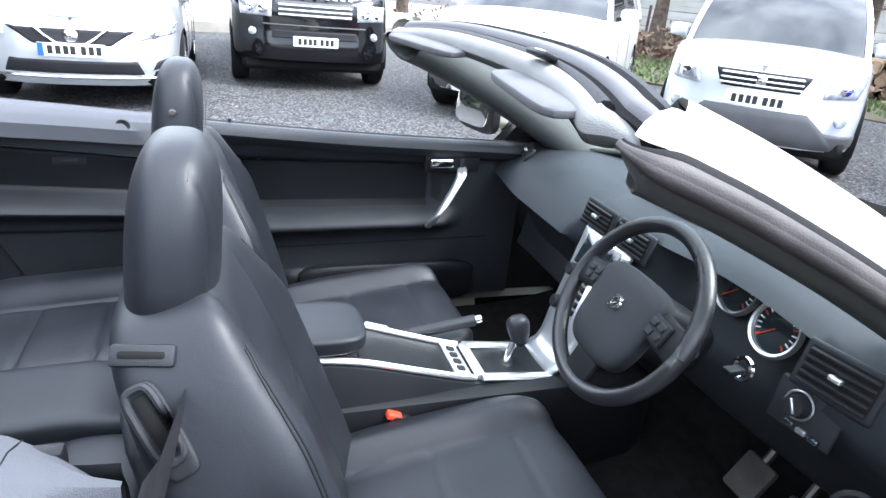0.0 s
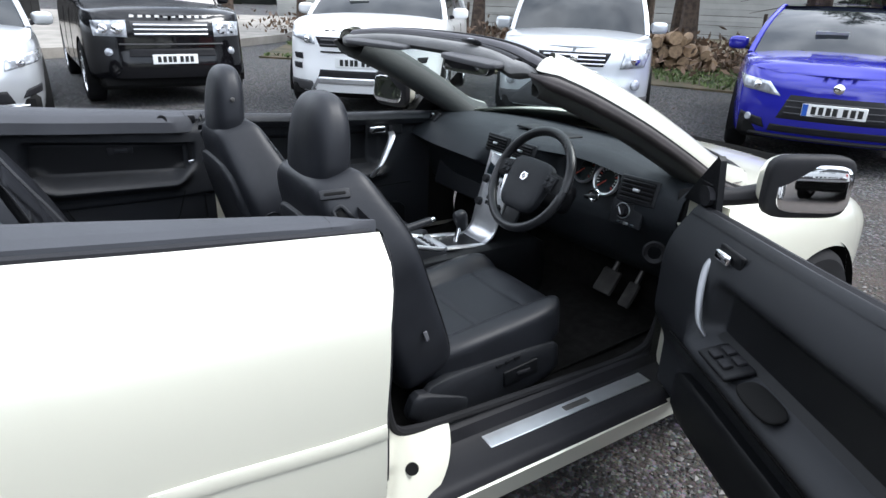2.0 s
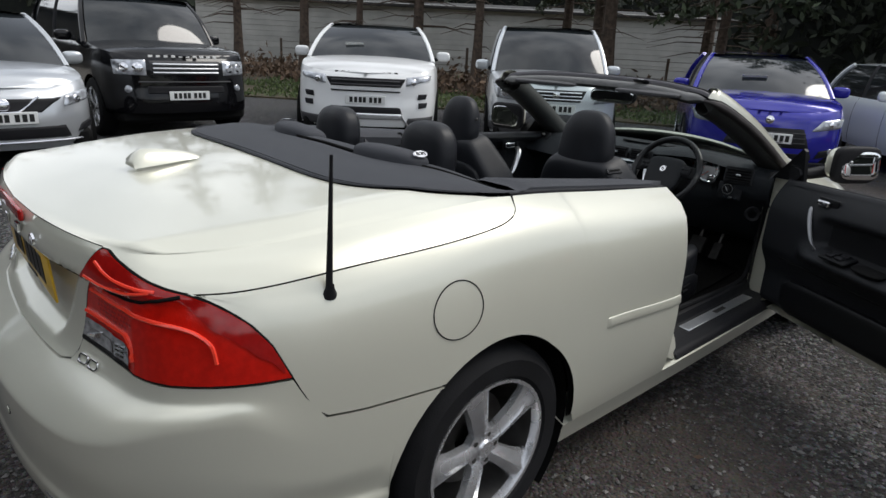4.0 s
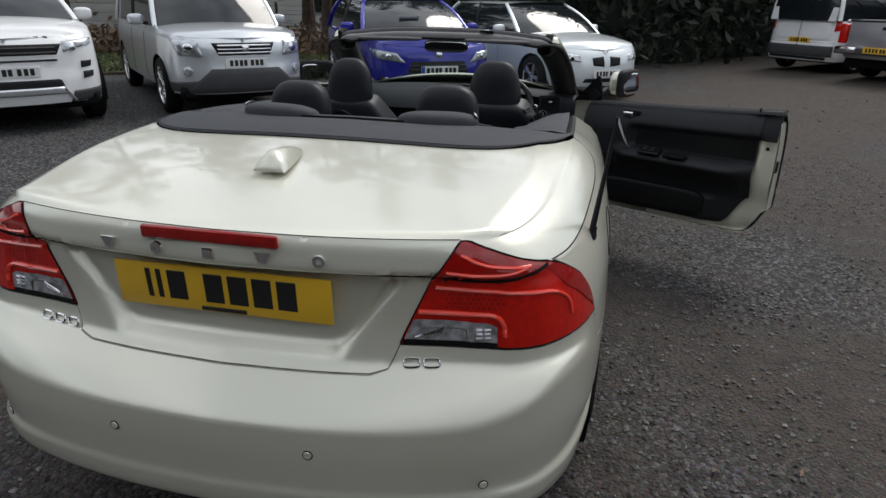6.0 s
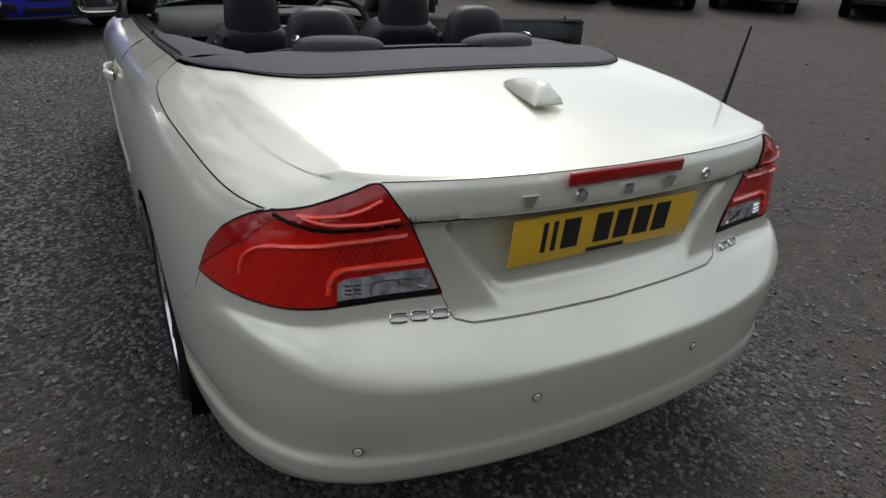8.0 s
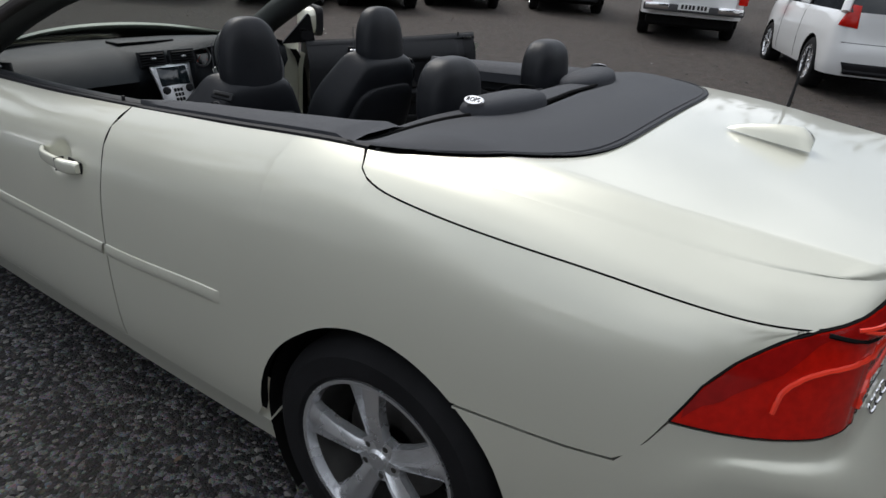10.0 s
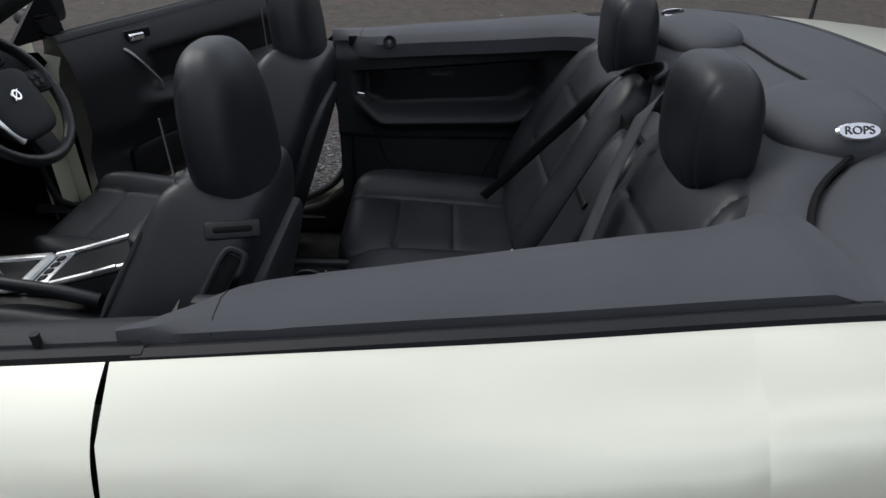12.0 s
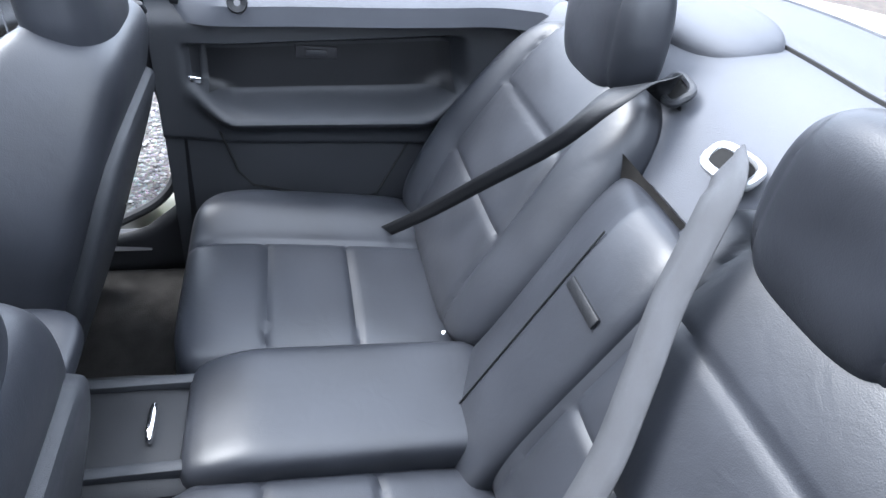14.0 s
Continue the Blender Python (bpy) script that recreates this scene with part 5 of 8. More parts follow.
def vent(m, w, h, n=5):
    v = part("air_vent", Geo().rbox((w * 1.08, h * 1.12, 0.012), 0.010, 3, m @ pose(0, 0, -0.002)), M_PLASTIC, dash)
    part("vent_throat", Geo().rbox((w * 0.94, h * 0.92, 0.012), 0.006, 2, m @ pose(0, 0, 0.0005)), M_GAP, v)
    for k in range(n):
        part("vent_slat", Geo().rbox((w * 0.88, h * 0.07, 0.016), 0.001, 1, m @ pose(0, -h * 0.36 + h * 0.72 * k / (n - 1), 0.004, 25, 0, 0)), M_TRIM, v)
    part("vent_tab", Geo().rbox((0.022, 0.010, 0.012), 0.003, 2, m @ pose(0, 0, 0.012)), M_SATIN, v)
    return v


vent(pose(-0.075, 2.968, 0.878, 75, 0, 0), 0.125, 0.062)
vent(pose(0.075, 2.968, 0.878, 75, 0, 0), 0.125, 0.062)
vent(pose(0.598, 3.006, 0.862, 74, 0, 10), 0.125, 0.075)
vent(pose(-0.655, 3.04, 0.885, 50, 0, -20), 0.085, 0.045)
for x in (0.272, 0.425):
    gm = pose(x, 3.195 - 0.32 * x, 0.846, 70, 0, 0)
    part("gauge_ring", Geo().lathe([(0.046, 0.0), (0.048, 0.012), (0.053, 0.014), (0.057, 0.004)], 36, gm), M_SATIN, dash)
    dial = part("gauge_face", Geo().lathe([(0, 0.005), (0.047, 0.005)], 36, gm), M_SCREEN, dash)
    for k in range(17):
        a = math.radians(-220 + 260 * k / 16 + 180)
        part("gauge_mark", Geo().rbox((0.010, 0.0025, 0.001), 0, 1, gm @ pose(0.038 * math.cos(a), 0.038 * math.sin(a), 0.006, 0, 0, math.degrees(a))), M_ORANGE if k % 4 == 0 else M_WHITE, dial)
    part("gauge_needle", Geo().rbox((0.040, 0.002, 0.001), 0, 1, gm @ pose(-0.015, -0.015, 0.008, 0, 0, 45)), M_ORANGE, dial)
part("light_panel", Geo().rbox((0.115, 0.085, 0.012), 0.01, 3, pose(0.570, 3.002, 0.780, 80, 0, 10)), M_PLASTIC, dash)
knob = part("light_knob", Geo().lathe([(0, 0.026), (0.017, 0.026), (0.020, 0.0)], 20, pose(0.560, 2.998, 0.788, 80, 0, 10)), M_TRIM, dash)
part("knob_mark", Geo().rbox((0.004, 0.026, 0.004), 0.001, 1, pose(0.560, 2.998, 0.788, 80, 0, 10) @ pose(0, 0, 0.027, 0, 0, 30)), M_SATIN, knob)
part("knob_ring", Geo().lathe([(0.022, 0.004), (0.024, 0.006), (0.026, 0.003)], 24, pose(0.560, 2.995, 0.788, 80, 0, 10)), M_SATIN, knob)
for k in range(4):
    part("light_button", Geo().rbox((0.018, 0.010, 0.010), 0.002, 1, pose(0.530 + 0.025 * k, 2.992, 0.750, 80, 0, 10)), M_SCREEN if k % 2 else M_SATIN_D, dash)
part("speaker_grille", Geo().rbox((0.28, 0.10, 0.010), 0.02, 3, pose(0.0, 3.16, 0.925, -2, 0, 0)), M_PLASTIC_D, dash)
part("side_outlet", Geo().lathe([(0.02, 0.0), (0.032, 0.006), (0.038, 0.0)], 20, pose(0.70, 3.0, 0.69, 80, 0, 35)), M_TRIM, dash)
part("glovebox", Geo().rbox((0.42, 0.02, 0.17), 0.02, 3, pose(-0.42, 3.058, 0.655, -14, 0, 0)), M_PLASTIC, dash)
for x, w, z in ((0.364, 0.085, 0.412), (0.475, 0.05, 0.40)):
    pedal = part("pedal", Geo().rbox((w, 0.02, 0.10), 0.008, 2, pose(x, 3.20, z, -35, 0, 0)), M_GREY_RUBBER, soft_car, "worn grey rubber pedal")
    part("pedal_arm", Geo().tube([(x, 3.21, z), (x, 3.29, z + 0.15)], 0.010, 8), M_STEEL, pedal)

# steering wheel
ms = pose(0.323, 2.796, 0.857, 61.5, 0, -2.5)
ring = [(0.171 * math.cos(a), 0.169 * math.sin(a), 0.0) for a in span(0, 2 * math.pi, 56)]
sw = part("steering_wheel", Geo().tube(ring, 0.0155, 14, ms), M_RIM, soft_car, "black leather steering wheel")
part("airbag_pad", Geo().pillow((0.190, 0.180, 0.050), 4.2, 14, ms @ pose(0, -0.022, 0.000), lambda q: (q[0] * (1 - 0.12 * q[1] * -1), q[1], q[2])), M_PLASTIC, sw)
for s in (1, -1):
    part("wheel_spoke", Geo().rbox((0.11, 0.062, 0.020), 0.008, 2, ms @ pose(0.113 * s, 0.012, 0.000, 0, 0, -6 * s)), M_PLASTIC_D, sw)
    pad = part("switch_pad", Geo().rbox((0.052, 0.045, 0.010), 0.006, 2, ms @ pose(0.110 * s, 0.012, 0.014, 0, 0, -6 * s)), M_TRIM, sw)
    for i in range(2):
        for j in range(2):
            part("switch_button", Geo().rbox((0.017, 0.014, 0.006), 0.002, 1, ms @ pose(0.110 * s - 0.011 + 0.022 * i, 0.003 + 0.018 * j, 0.020, 0, 0, -6 * s)), M_PLASTIC, pad)
part("lower_spoke", Geo().rbox((0.075, 0.12, 0.018), 0.008, 2, ms @ pose(0, -0.112, 0.0)), M_PLASTIC_D, sw)
part("silver_inlay", Geo().rbox((0.022, 0.095, 0.008), 0.006, 2, ms @ pose(-0.085, -0.060, 0.012, 0, 0, 18)), M_SATIN, sw)
part("wheel_badge", Geo().lathe([(0.008, 0.0), (0.009, 0.004), (0.014, 0.004), (0.0155, 0.0)], 20, ms @ pose(0.0, 0.0, 0.0255)), M_CHROME, sw, "round chrome badge")
part("wheel_badge_bar", Geo().rbox((0.040, 0.004, 0.003), 0.001, 1, ms @ pose(0.0, 0.0, 0.0275, 0, 0, 40)), M_CHROME, sw)
part("column_shroud", Geo().pillow((0.11, 0.12, 0.20), 4, 8, ms @ pose(0, -0.005, -0.10)), M_PLASTIC_D, sw)
part("ignition_key", Geo().rbox((0.020, 0.035, 0.012), 0.004, 2, pose(0.517, 2.880, 0.840)), M_PLASTIC_D, sw)
part("ignition_ring", Geo().lathe([(0.014, 0.0), (0.016, 0.006), (0.021, 0.005), (0.022, 0.0)], 20, pose(0.512, 2.905, 0.838, 80, 0, 0)), M_CHROME, sw)
part("key_tag", Geo().rbox((0.028, 0.005, 0.055), 0.002, 1, pose(0.205, 2.905, 0.800, 0, -28, 20)), M_WHITE, sw, "white key tag")
for s in (1, -1):
    part("stalk", Geo().tube([ms @ Vector((0.04 * s, 0, -0.05)), ms @ Vector((0.15 * s, 0.015, -0.045))], 0.008, 8), M_TRIM, sw)


# quarter trims inside the body, behind the doors
for s in (1, -1):
    def qx(y, z):
        x = 0.628 - 0.10 * smooth01((1.45 - y) / 0.25) + 0.02 * smooth01((y - 1.85) / 0.15)
        curve = 0.05 * smooth01((1.52 - y) / 0.16) ** 2 + 0.04 * smooth01((y - 1.86) / 0.10)
        rec = 0.045 * smooth01((z - 0.728 - curve) / 0.035) * smooth01((0.872 - z) / 0.016) * smooth01((y - 1.36 - (z - 0.74) * 0.25) / 0.05) * smooth01((1.965 - y) / 0.05)
        arm_ = 0.040 * math.exp(-((z - 0.716 - curve) / 0.022) ** 2) * smooth01((y - 1.36) / 0.10) * smooth01((1.97 - y) / 0.10)
        top = 0.018 * smooth01((z - 0.90) / 0.05)
        low = 0.012 * smooth01((0.66 - z) / 0.01)
        return x + rec - arm_ + top + low
    def qp(y, z, off=0.0):
        dz = table(y, BELT) - 0.96
        return (s * (qx(y, z) - off), y, z + dz * smooth01((z - 0.6) / 0.3))
    g = Geo().grid([[qp(y, z) for z in span(0.30, 0.955, 110)] for y in span(1.30, 2.015, 90)])
    q = part("quarter_trim", g, M_PLASTIC, soft_car, "charcoal plastic quarter trim with an armrest")
    # a darker sheet laid over the middle of the recess
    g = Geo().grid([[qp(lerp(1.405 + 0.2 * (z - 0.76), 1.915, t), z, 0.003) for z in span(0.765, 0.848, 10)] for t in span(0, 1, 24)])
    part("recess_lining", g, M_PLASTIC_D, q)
    part("hood_lock_hole", Geo().lathe([(0.006, 0.001), (0.010, 0.003), (0.017, 0.004), (0.019, 0.0)], 20, pose(0.603 if s > 0 else -0.614, 1.845, 0.955, 0, -74 * s, 0)), M_PLASTIC_D, q)
    lamp_ = part("courtesy_lamp", Geo().rbox((0.006, 0.085, 0.026), 0.006, 2, pose(s * 0.668, 1.70, 0.846)), M_TRIM, q)
    part("courtesy_lens", Geo().rbox((0.006, 0.045, 0.014), 0.004, 2, pose(s * 0.665, 1.70, 0.846)), M_PLASTIC, lamp_)
    part("trim_joint", Geo().tube([(s * (qx(y, z) - 0.001), y, z) for y, z in ((1.90, 0.68), (1.87, 0.58), (1.84, 0.545), (1.62, 0.50), (1.56, 0.52), (1.50, 0.66))], 0.0025, 6), M_GAP, q)
    # front belt on the pillar
    belt = part("front_seat_belt", Geo().grid([[(s * 0.660, 1.945 + dy + 0.02 * t, lerp(0.92, 0.36, t)) for dy in (-0.022, 0.022)] for t in span(0, 1, 8)]), M_PLASTIC_D, soft_car, "dark woven seat belt", thick=0.002)
    part("belt_tongue", Geo().rbox((0.012, 0.05, 0.016), 0.004, 2, pose(s * 0.656, 1.952, 0.785, 8, 0, 0)).rbox((0.006, 0.022, 0.05), 0.003, 2, pose(s * 0.654, 1.955, 0.755)), M_CHROME, belt, "chrome belt tongue")
    part("belt_runner", Geo().rbox((0.02, 0.05, 0.03), 0.006, 2, pose(s * 0.658, 1.945, 0.945)), M_PLASTIC_D, belt)
# door pillar edge and sill on the open side
def edge_y(z):
    return 1.985 + linear(z, [(0.27, -0.030), (0.62, -0.030), (0.80, -0.010), (0.95, 0.034)])


g = Geo().grid([[SOFT_SHELL.at(uy(edge_y(z) + dy), z, -o, 1) for o, dy in ((0.0, 0.0), (0.003, 0.006), (0.02, 0.014), (0.07, 0.018), (0.10, 0.03), (0.24, 0.05))] for z in span(0.44, 0.945, 18)])
part("door_pillar", g, M_TRIM, soft_car, sharp=80)
# cream foot of the door opening, sweeping from the pillar into the sill
inner = spline([(0.800, 2.004, 0.62), (0.792, 2.014, 0.52), (0.775, 2.045, 0.445), (0.748, 2.120, 0.400), (0.722, 2.235, 0.372)], 5)
middle = spline([(0.862, 1.972, 0.62), (0.862, 1.976, 0.52), (0.850, 1.998, 0.44), (0.835, 2.060, 0.365), (0.824, 2.205, 0.302)], 5)
outer = spline([(0.906, 1.956, 0.62), (0.908, 1.956, 0.52), (0.903, 1.958, 0.42), (0.890, 1.972, 0.33), (0.868, 2.080, 0.270)], 5)
g = Geo().grid([[Vector(o) * ((1 - t) * (1 - t)) + Vector(m) * (2 * t * (1 - t)) + Vector(i) * (t * t) for t in span(0, 1, 8)] for o, m, i in zip(outer, middle, inner)])
part("door_jamb", g, M_PEARL, soft_car, "cream lower corner of the door opening", sharp=80)
part("door_seal", Geo().tube(spline([(0.765, 2.030, 0.90), (0.785, 2.012, 0.78), (0.798, 2.008, 0.62), (0.790, 2.020, 0.51), (0.770, 2.055, 0.44), (0.742, 2.130, 0.398), (0.718, 2.250, 0.368), (0.712, 2.60, 0.350), (0.712, 2.95, 0.345), (0.72, 3.04, 0.42), (0.735, 3.05, 0.7), (0.74, 3.06, 0.88)], 6), 0.012, 8), M_RUBBER, soft_car)
g = Geo().grid([[(0.69, y, 0.33), (0.712, y, 0.352), (0.732, y, 0.338), (0.742, y, 0.305), (0.752, y, 0.298), (0.835, y, 0.290), (0.850, y, 0.291), (0.862, y, 0.288), (0.872, y, 0.279), (0.876, y, 0.262)] for y in span(2.09, 3.10, 12)])
sillp = part("sill_cover", g, M_TRIM, soft_car)
part("sill_plate", Geo().rbox((0.062, 0.63, 0.005), 0.002, 1, pose(0.768, 2.642, 0.296, 0, 1.5, 0)), M_SATIN, sillp, "satin aluminium sill plate")
part("sill_plate_marks", Geo().rbox((0.022, 0.10, 0.006), 0.002, 1, pose(0.772, 2.66, 0.297, 0, 1.5, 0)), M_STEEL, sillp)
part("kick_panel", Geo().grid([[(0.735, y, z) for z in span(0.28, 0.9, 4)] for y in span(3.02, 3.3, 3)]), M_PLASTIC_D, soft_car)
part("hinge_pillar", Geo().grid([[(x, 3.055, z) for x in span(0.72, 0.885, 4)] for z in span(0.27, 0.88, 4)]), M_PEARL, soft_car)


# ---- the convertible: doors, mirrors, windscreen ----
DOOR_LEN = 1.09


def door_card(X, Z):
    """How far the inner trim of a door stands off its skin."""
    top = 0.885 + (0.946 - 0.885) * X / DOOR_LEN
    r = 0.115 + 0.02 * smooth01((Z - 0.82) / 0.06) - 0.05 * smooth01((Z - top + 0.03) / 0.03)
    rec = 0.045 * smooth01((Z - 0.655) / 0.03) * smooth01((0.815 - Z + 0.03 * X) / 0.02) * smooth01((X - 0.30) / 0.03) * smooth01((1.03 - X) / 0.05)
    arm_ = 0.055 * math.exp(-((Z - 0.632 + 0.012 * X) / 0.030) ** 2) * smooth01((X - 0.22) / 0.10) * smooth01((1.05 - X) / 0.20)
    pocket = 0.022 * smooth01((0.46 - Z) / 0.02) * smooth01((X - 0.12) / 0.1) * smooth01((0.85 - X) / 0.1)
    tuck = 0.012 * smooth01((X - 0.93) / 0.05) + 0.05 * smooth01((0.34 - Z) / 0.05)
    return r - rec + arm_ + pocket - tuck


def open_card(X, Z):
    """The open door's trim: a padded slope under the waist, a pull recess and the armrest."""
    d = 0.892 + 0.054 * X / DOOR_LEN - Z
    r = 0.056 + 0.074 * (1 - (1 - min(1.0, max(0.0, d) / 0.16)) ** 2) - 0.050 * smooth01((0.60 - Z) / 0.14)
    rec = 0.034 * smooth01((Z - 0.655) / 0.03) * smooth01((0.795 - Z + 0.03 * X) / 0.035) * smooth01((X - 0.29) / 0.04) * smooth01((1.03 - X) / 0.05)
    arm_ = 0.052 * math.exp(-((Z - 0.632 + 0.012 * X) / 0.034) ** 2) * smooth01((X - 0.20) / 0.12) * smooth01((1.05 - X) / 0.20)
    pocket = 0.022 * smooth01((0.46 - Z) / 0.02) * smooth01((X - 0.12) / 0.1) * smooth01((0.85 - X) / 0.1)
    return r - rec + arm_ + pocket - 0.012 * smooth01((X - 0.93) / 0.05) - 0.03 * smooth01((0.34 - Z) / 0.05)


def card_low(X):
    """Lower edge of the trim, swept up towards the free end."""
    return 0.315 + 0.17 * smooth01((X - 0.82) / 0.18) ** 2


def make_door(T, sgn, label):
    def place(geo):
        geo.v = [tuple(T(*v)) for v in geo.v]
        return geo

    def skin(y, z, off=0.0):
        p = SOFT_SHELL.at(uy(y), z, off, 1)
        return (3.08 - p.y, 0.86 - p.x, p.z)

    card = open_card if sgn > 0 else door_card
    zt = 0.90 if sgn > 0 else 0.95

    def low(y):
        return 0.275 + (0.15 * smooth01((2.14 - y) / 0.148) ** 2.2 if sgn > 0 else 0.0)

    def hollow(y, z):
        r = ((y - 2.198) / 0.060) ** 2 + ((z - 0.800) / 0.050) ** 2
        return -0.020 * max(0.0, 1 - r) ** 0.8

    ysd = span(1.9895, 2.12, 9) + span(2.128, 2.26, 22) + span(2.29, 3.08, 20)
    cols = [[skin(y, z, hollow(y, z)) for z in span(low(y), zt, 72)] + ([(3.08 - y, skin(y, zt)[1] + 0.010, table(y, BELT) - 0.002)] if sgn > 0 else []) for y in ysd]
    dr = part("door", place(Geo().grid(cols)), M_PEARL, soft_car, label, sharp=60)
    if sgn < 0:
        lean_edge(dr, -1)
    # cream edges at the free end and underneath
    g = Geo().grid([[skin(1.9895, z, -o) for o in (0, 0.004, 0.05, 0.11)] for z in span(low(1.9895), zt, 16)])
    g.grid([[skin(y, low(y), -o) for o in (0, 0.004, 0.03, 0.09)] for y in ysd])
    g.grid([[skin(3.08, z, -o) for o in (0, 0.01, 0.09)] for z in span(0.275, zt - 0.01, 10)])
    g.grid([[(X, min(0.098 - 0.01 * smooth01((X - 1.0) / 0.09), card(X, Z) - 0.006), Z) for Z in span(low(3.08 - X) + 0.004, 0.90, 12)] for X in span(0.45, 1.088, 30)])
    part("door_edge", place(g), M_PEARL, dr)
    g = Geo().grid([[(X, 0.104 if sgn < 0 else card(X, Z) + 0.004, Z) for Z in span(0.80, 0.925, 6)] for X in span(0.97, 1.086, 4)])
    part("upper_edge_cover", place(g), M_TRIM, dr)
    part("edge_bolt", place(Geo().lathe([(0, 0.004), (0.008, 0.003), (0.009, 0)], 10, pose(0.80, 0.10, 0.335, -90, 0, 0))), M_GAP, dr)
    part("edge_bolt", place(Geo().lathe([(0, 0.004), (0.008, 0.003), (0.009, 0)], 10, pose(1.045, 0.10, 0.76, -90, 0, 0))), M_GAP, dr)
    g = Geo().grid([[(X, card(X, Z) + 0.01, Z) for Z in span(card_low(X), 0.858 + 0.056 * X if sgn < 0 else table(3.08 - X, BELT) + 0.004, 54)] for X in span(0.015, 1.0, 64)])
    part("door_card", place(g), M_PLASTIC, dr, "charcoal plastic inner trim", sharp=75)
    # top roll of the trim and its seal
    ty = 0.106 if sgn < 0 else skin(2.5, zt)[1] + 0.008
    g = Geo().grid([[(3.08 - y, ty, table(y, BELT) - 0.004), (3.08 - y, ty + 0.004, table(y, BELT) + 0.008), (3.08 - y, ty + 0.014, table(y, BELT) + 0.010), (3.08 - y, ty + 0.028, table(y, BELT) + 0.002)] for y in ysd])
    part("waist_seal", place(g), M_TRIM, dr)
    roll = ((0.024, 0.0), (0.028, 0.007), (0.040, 0.011), (0.056, 0.010), (0.074, 0.004), (0.080, -0.004), (0.084, -0.016), (0.076, -0.030), (0.060, -0.044)) if sgn < 0 else ((0.020, 0.0), (0.024, 0.006), (0.032, 0.007), (0.042, 0.001), (0.050, -0.012))
    g = Geo().grid([[(3.08 - y, ty + o, table(y, BELT) + dz) for o, dz in roll] for y in span(2.0, 3.06, 24)])
    part("trim_roll", place(g), M_PLASTIC, dr)
    g = Geo().grid([[(X, card(X, Z) + 0.013, Z) for Z in span(0.672, (0.80 if sgn < 0 else 0.77) + 0.02 * X, 8)] for X in span(0.345, 0.99, 20)])
    part("trim_insert", place(g), M_PLASTIC_D, dr)
    hp = spline([(0.250, 0.160, 0.815), (0.262, 0.192, 0.800), (0.295, 0.208, 0.745), (0.335, 0.212, 0.675), (0.356, 0.180, 0.625)] if sgn < 0 else [(0.222, 0.105, 0.826), (0.238, 0.132, 0.806), (0.275, 0.156, 0.750), (0.312, 0.164, 0.690), (0.330, 0.140, 0.645)], 6)
    # same metal on both doors; a darker colour offsets the open door's sky reflection
    part("pull_handle", place(Geo().tube(hp, 0.0165 if sgn < 0 else 0.0090, 10, flat=0.6)), M_SATIN if sgn < 0 else M_SATIN_D, dr, "satin aluminium pull handle")
    rx, ry, rz = (0.300, 0.109, 0.850) if sgn > 0 else (0.285, 0.158, 0.836)
    rl = part("release_cup", place(Geo().rbox((0.105 if sgn > 0 else 0.19, 0.012, 0.05 if sgn > 0 else 0.062), 0.012, 3, pose(rx, ry, rz))), M_PLASTIC_D, dr)
    part("release_lever", place(Geo().rbox((0.062 if sgn > 0 else 0.080, 0.016, 0.026 if sgn > 0 else 0.032), 0.007, 3, pose(rx - 0.016 if sgn > 0 else rx + 0.040, ry + 0.013, rz))), M_CHROME, rl, "chrome release lever")
    if sgn < 0:
        part("lock_button", place(Geo().rbox((0.018, 0.010, 0.030), 0.004, 2, pose(rx - 0.030, ry + 0.008, rz))), M_TRIM, rl)
    if sgn > 0:
        sp = part("switch_panel", place(Geo().rbox((0.125, 0.075, 0.014), 0.010, 3, pose(0.455, 0.165, 0.668, -14, 0, 0))), M_PLASTIC_D, dr)
        for i in range(2):
            for j in range(2):
                part("window_switch", place(Geo().rbox((0.034, 0.024, 0.012), 0.005, 2, pose(0.430 + 0.044 * i, 0.148 + 0.031 * j, 0.681 - 0.006 * j, -14, 0, 0))), M_TRIM, sp)
        part("grab_recess", place(Geo().pillow((0.135, 0.062, 0.016), 3, 10, pose(0.60, 0.166, 0.664, -14, 0, 0))), M_GAP, sp)
    part("door_pocket", place(Geo().pillow((0.62, 0.05, 0.15), 6, 8, pose(0.47, 0.135 - 0.035 * (sgn > 0), 0.40))), M_PLASTIC_D, dr)
    part("trim_joint", place(Geo().tube([(X, card(X, 0.56) + 0.011, 0.56 - 0.02 * X) for X in span(0.12, 0.93, 20)], 0.0025, 5)), M_GAP, dr)
    # rubber round the free end
    if sgn > 0:
        rb = [skin(1.99, z, 0.004) for z in span(0.93, 0.43, 14)] + [skin(y, low(y) - 0.003, 0.0) for y in span(1.995, 2.14, 10) + span(2.2, 3.0, 12)]
        part("edge_seal", place(Geo().tube(rb, 0.008, 6)), M_RUBBER, dr)
    part("latch", place(Geo().rbox((0.008, 0.035, 0.06), 0.006, 2, pose(1.092, 0.035, 0.66))), M_GAP, dr)
    part("lock_pin", place(Geo().tube([(0.97, 0.135 - 0.06 * (sgn > 0), 0.93), (0.97, 0.135 - 0.06 * (sgn > 0), 0.958)], 0.005, 8)), M_TRIM, dr)
    # outer handle
    hx = 3.08 - 2.185
    yh = 0.86 - SOFT_SHELL.at(uy(2.18), 0.79).x
    rings = []
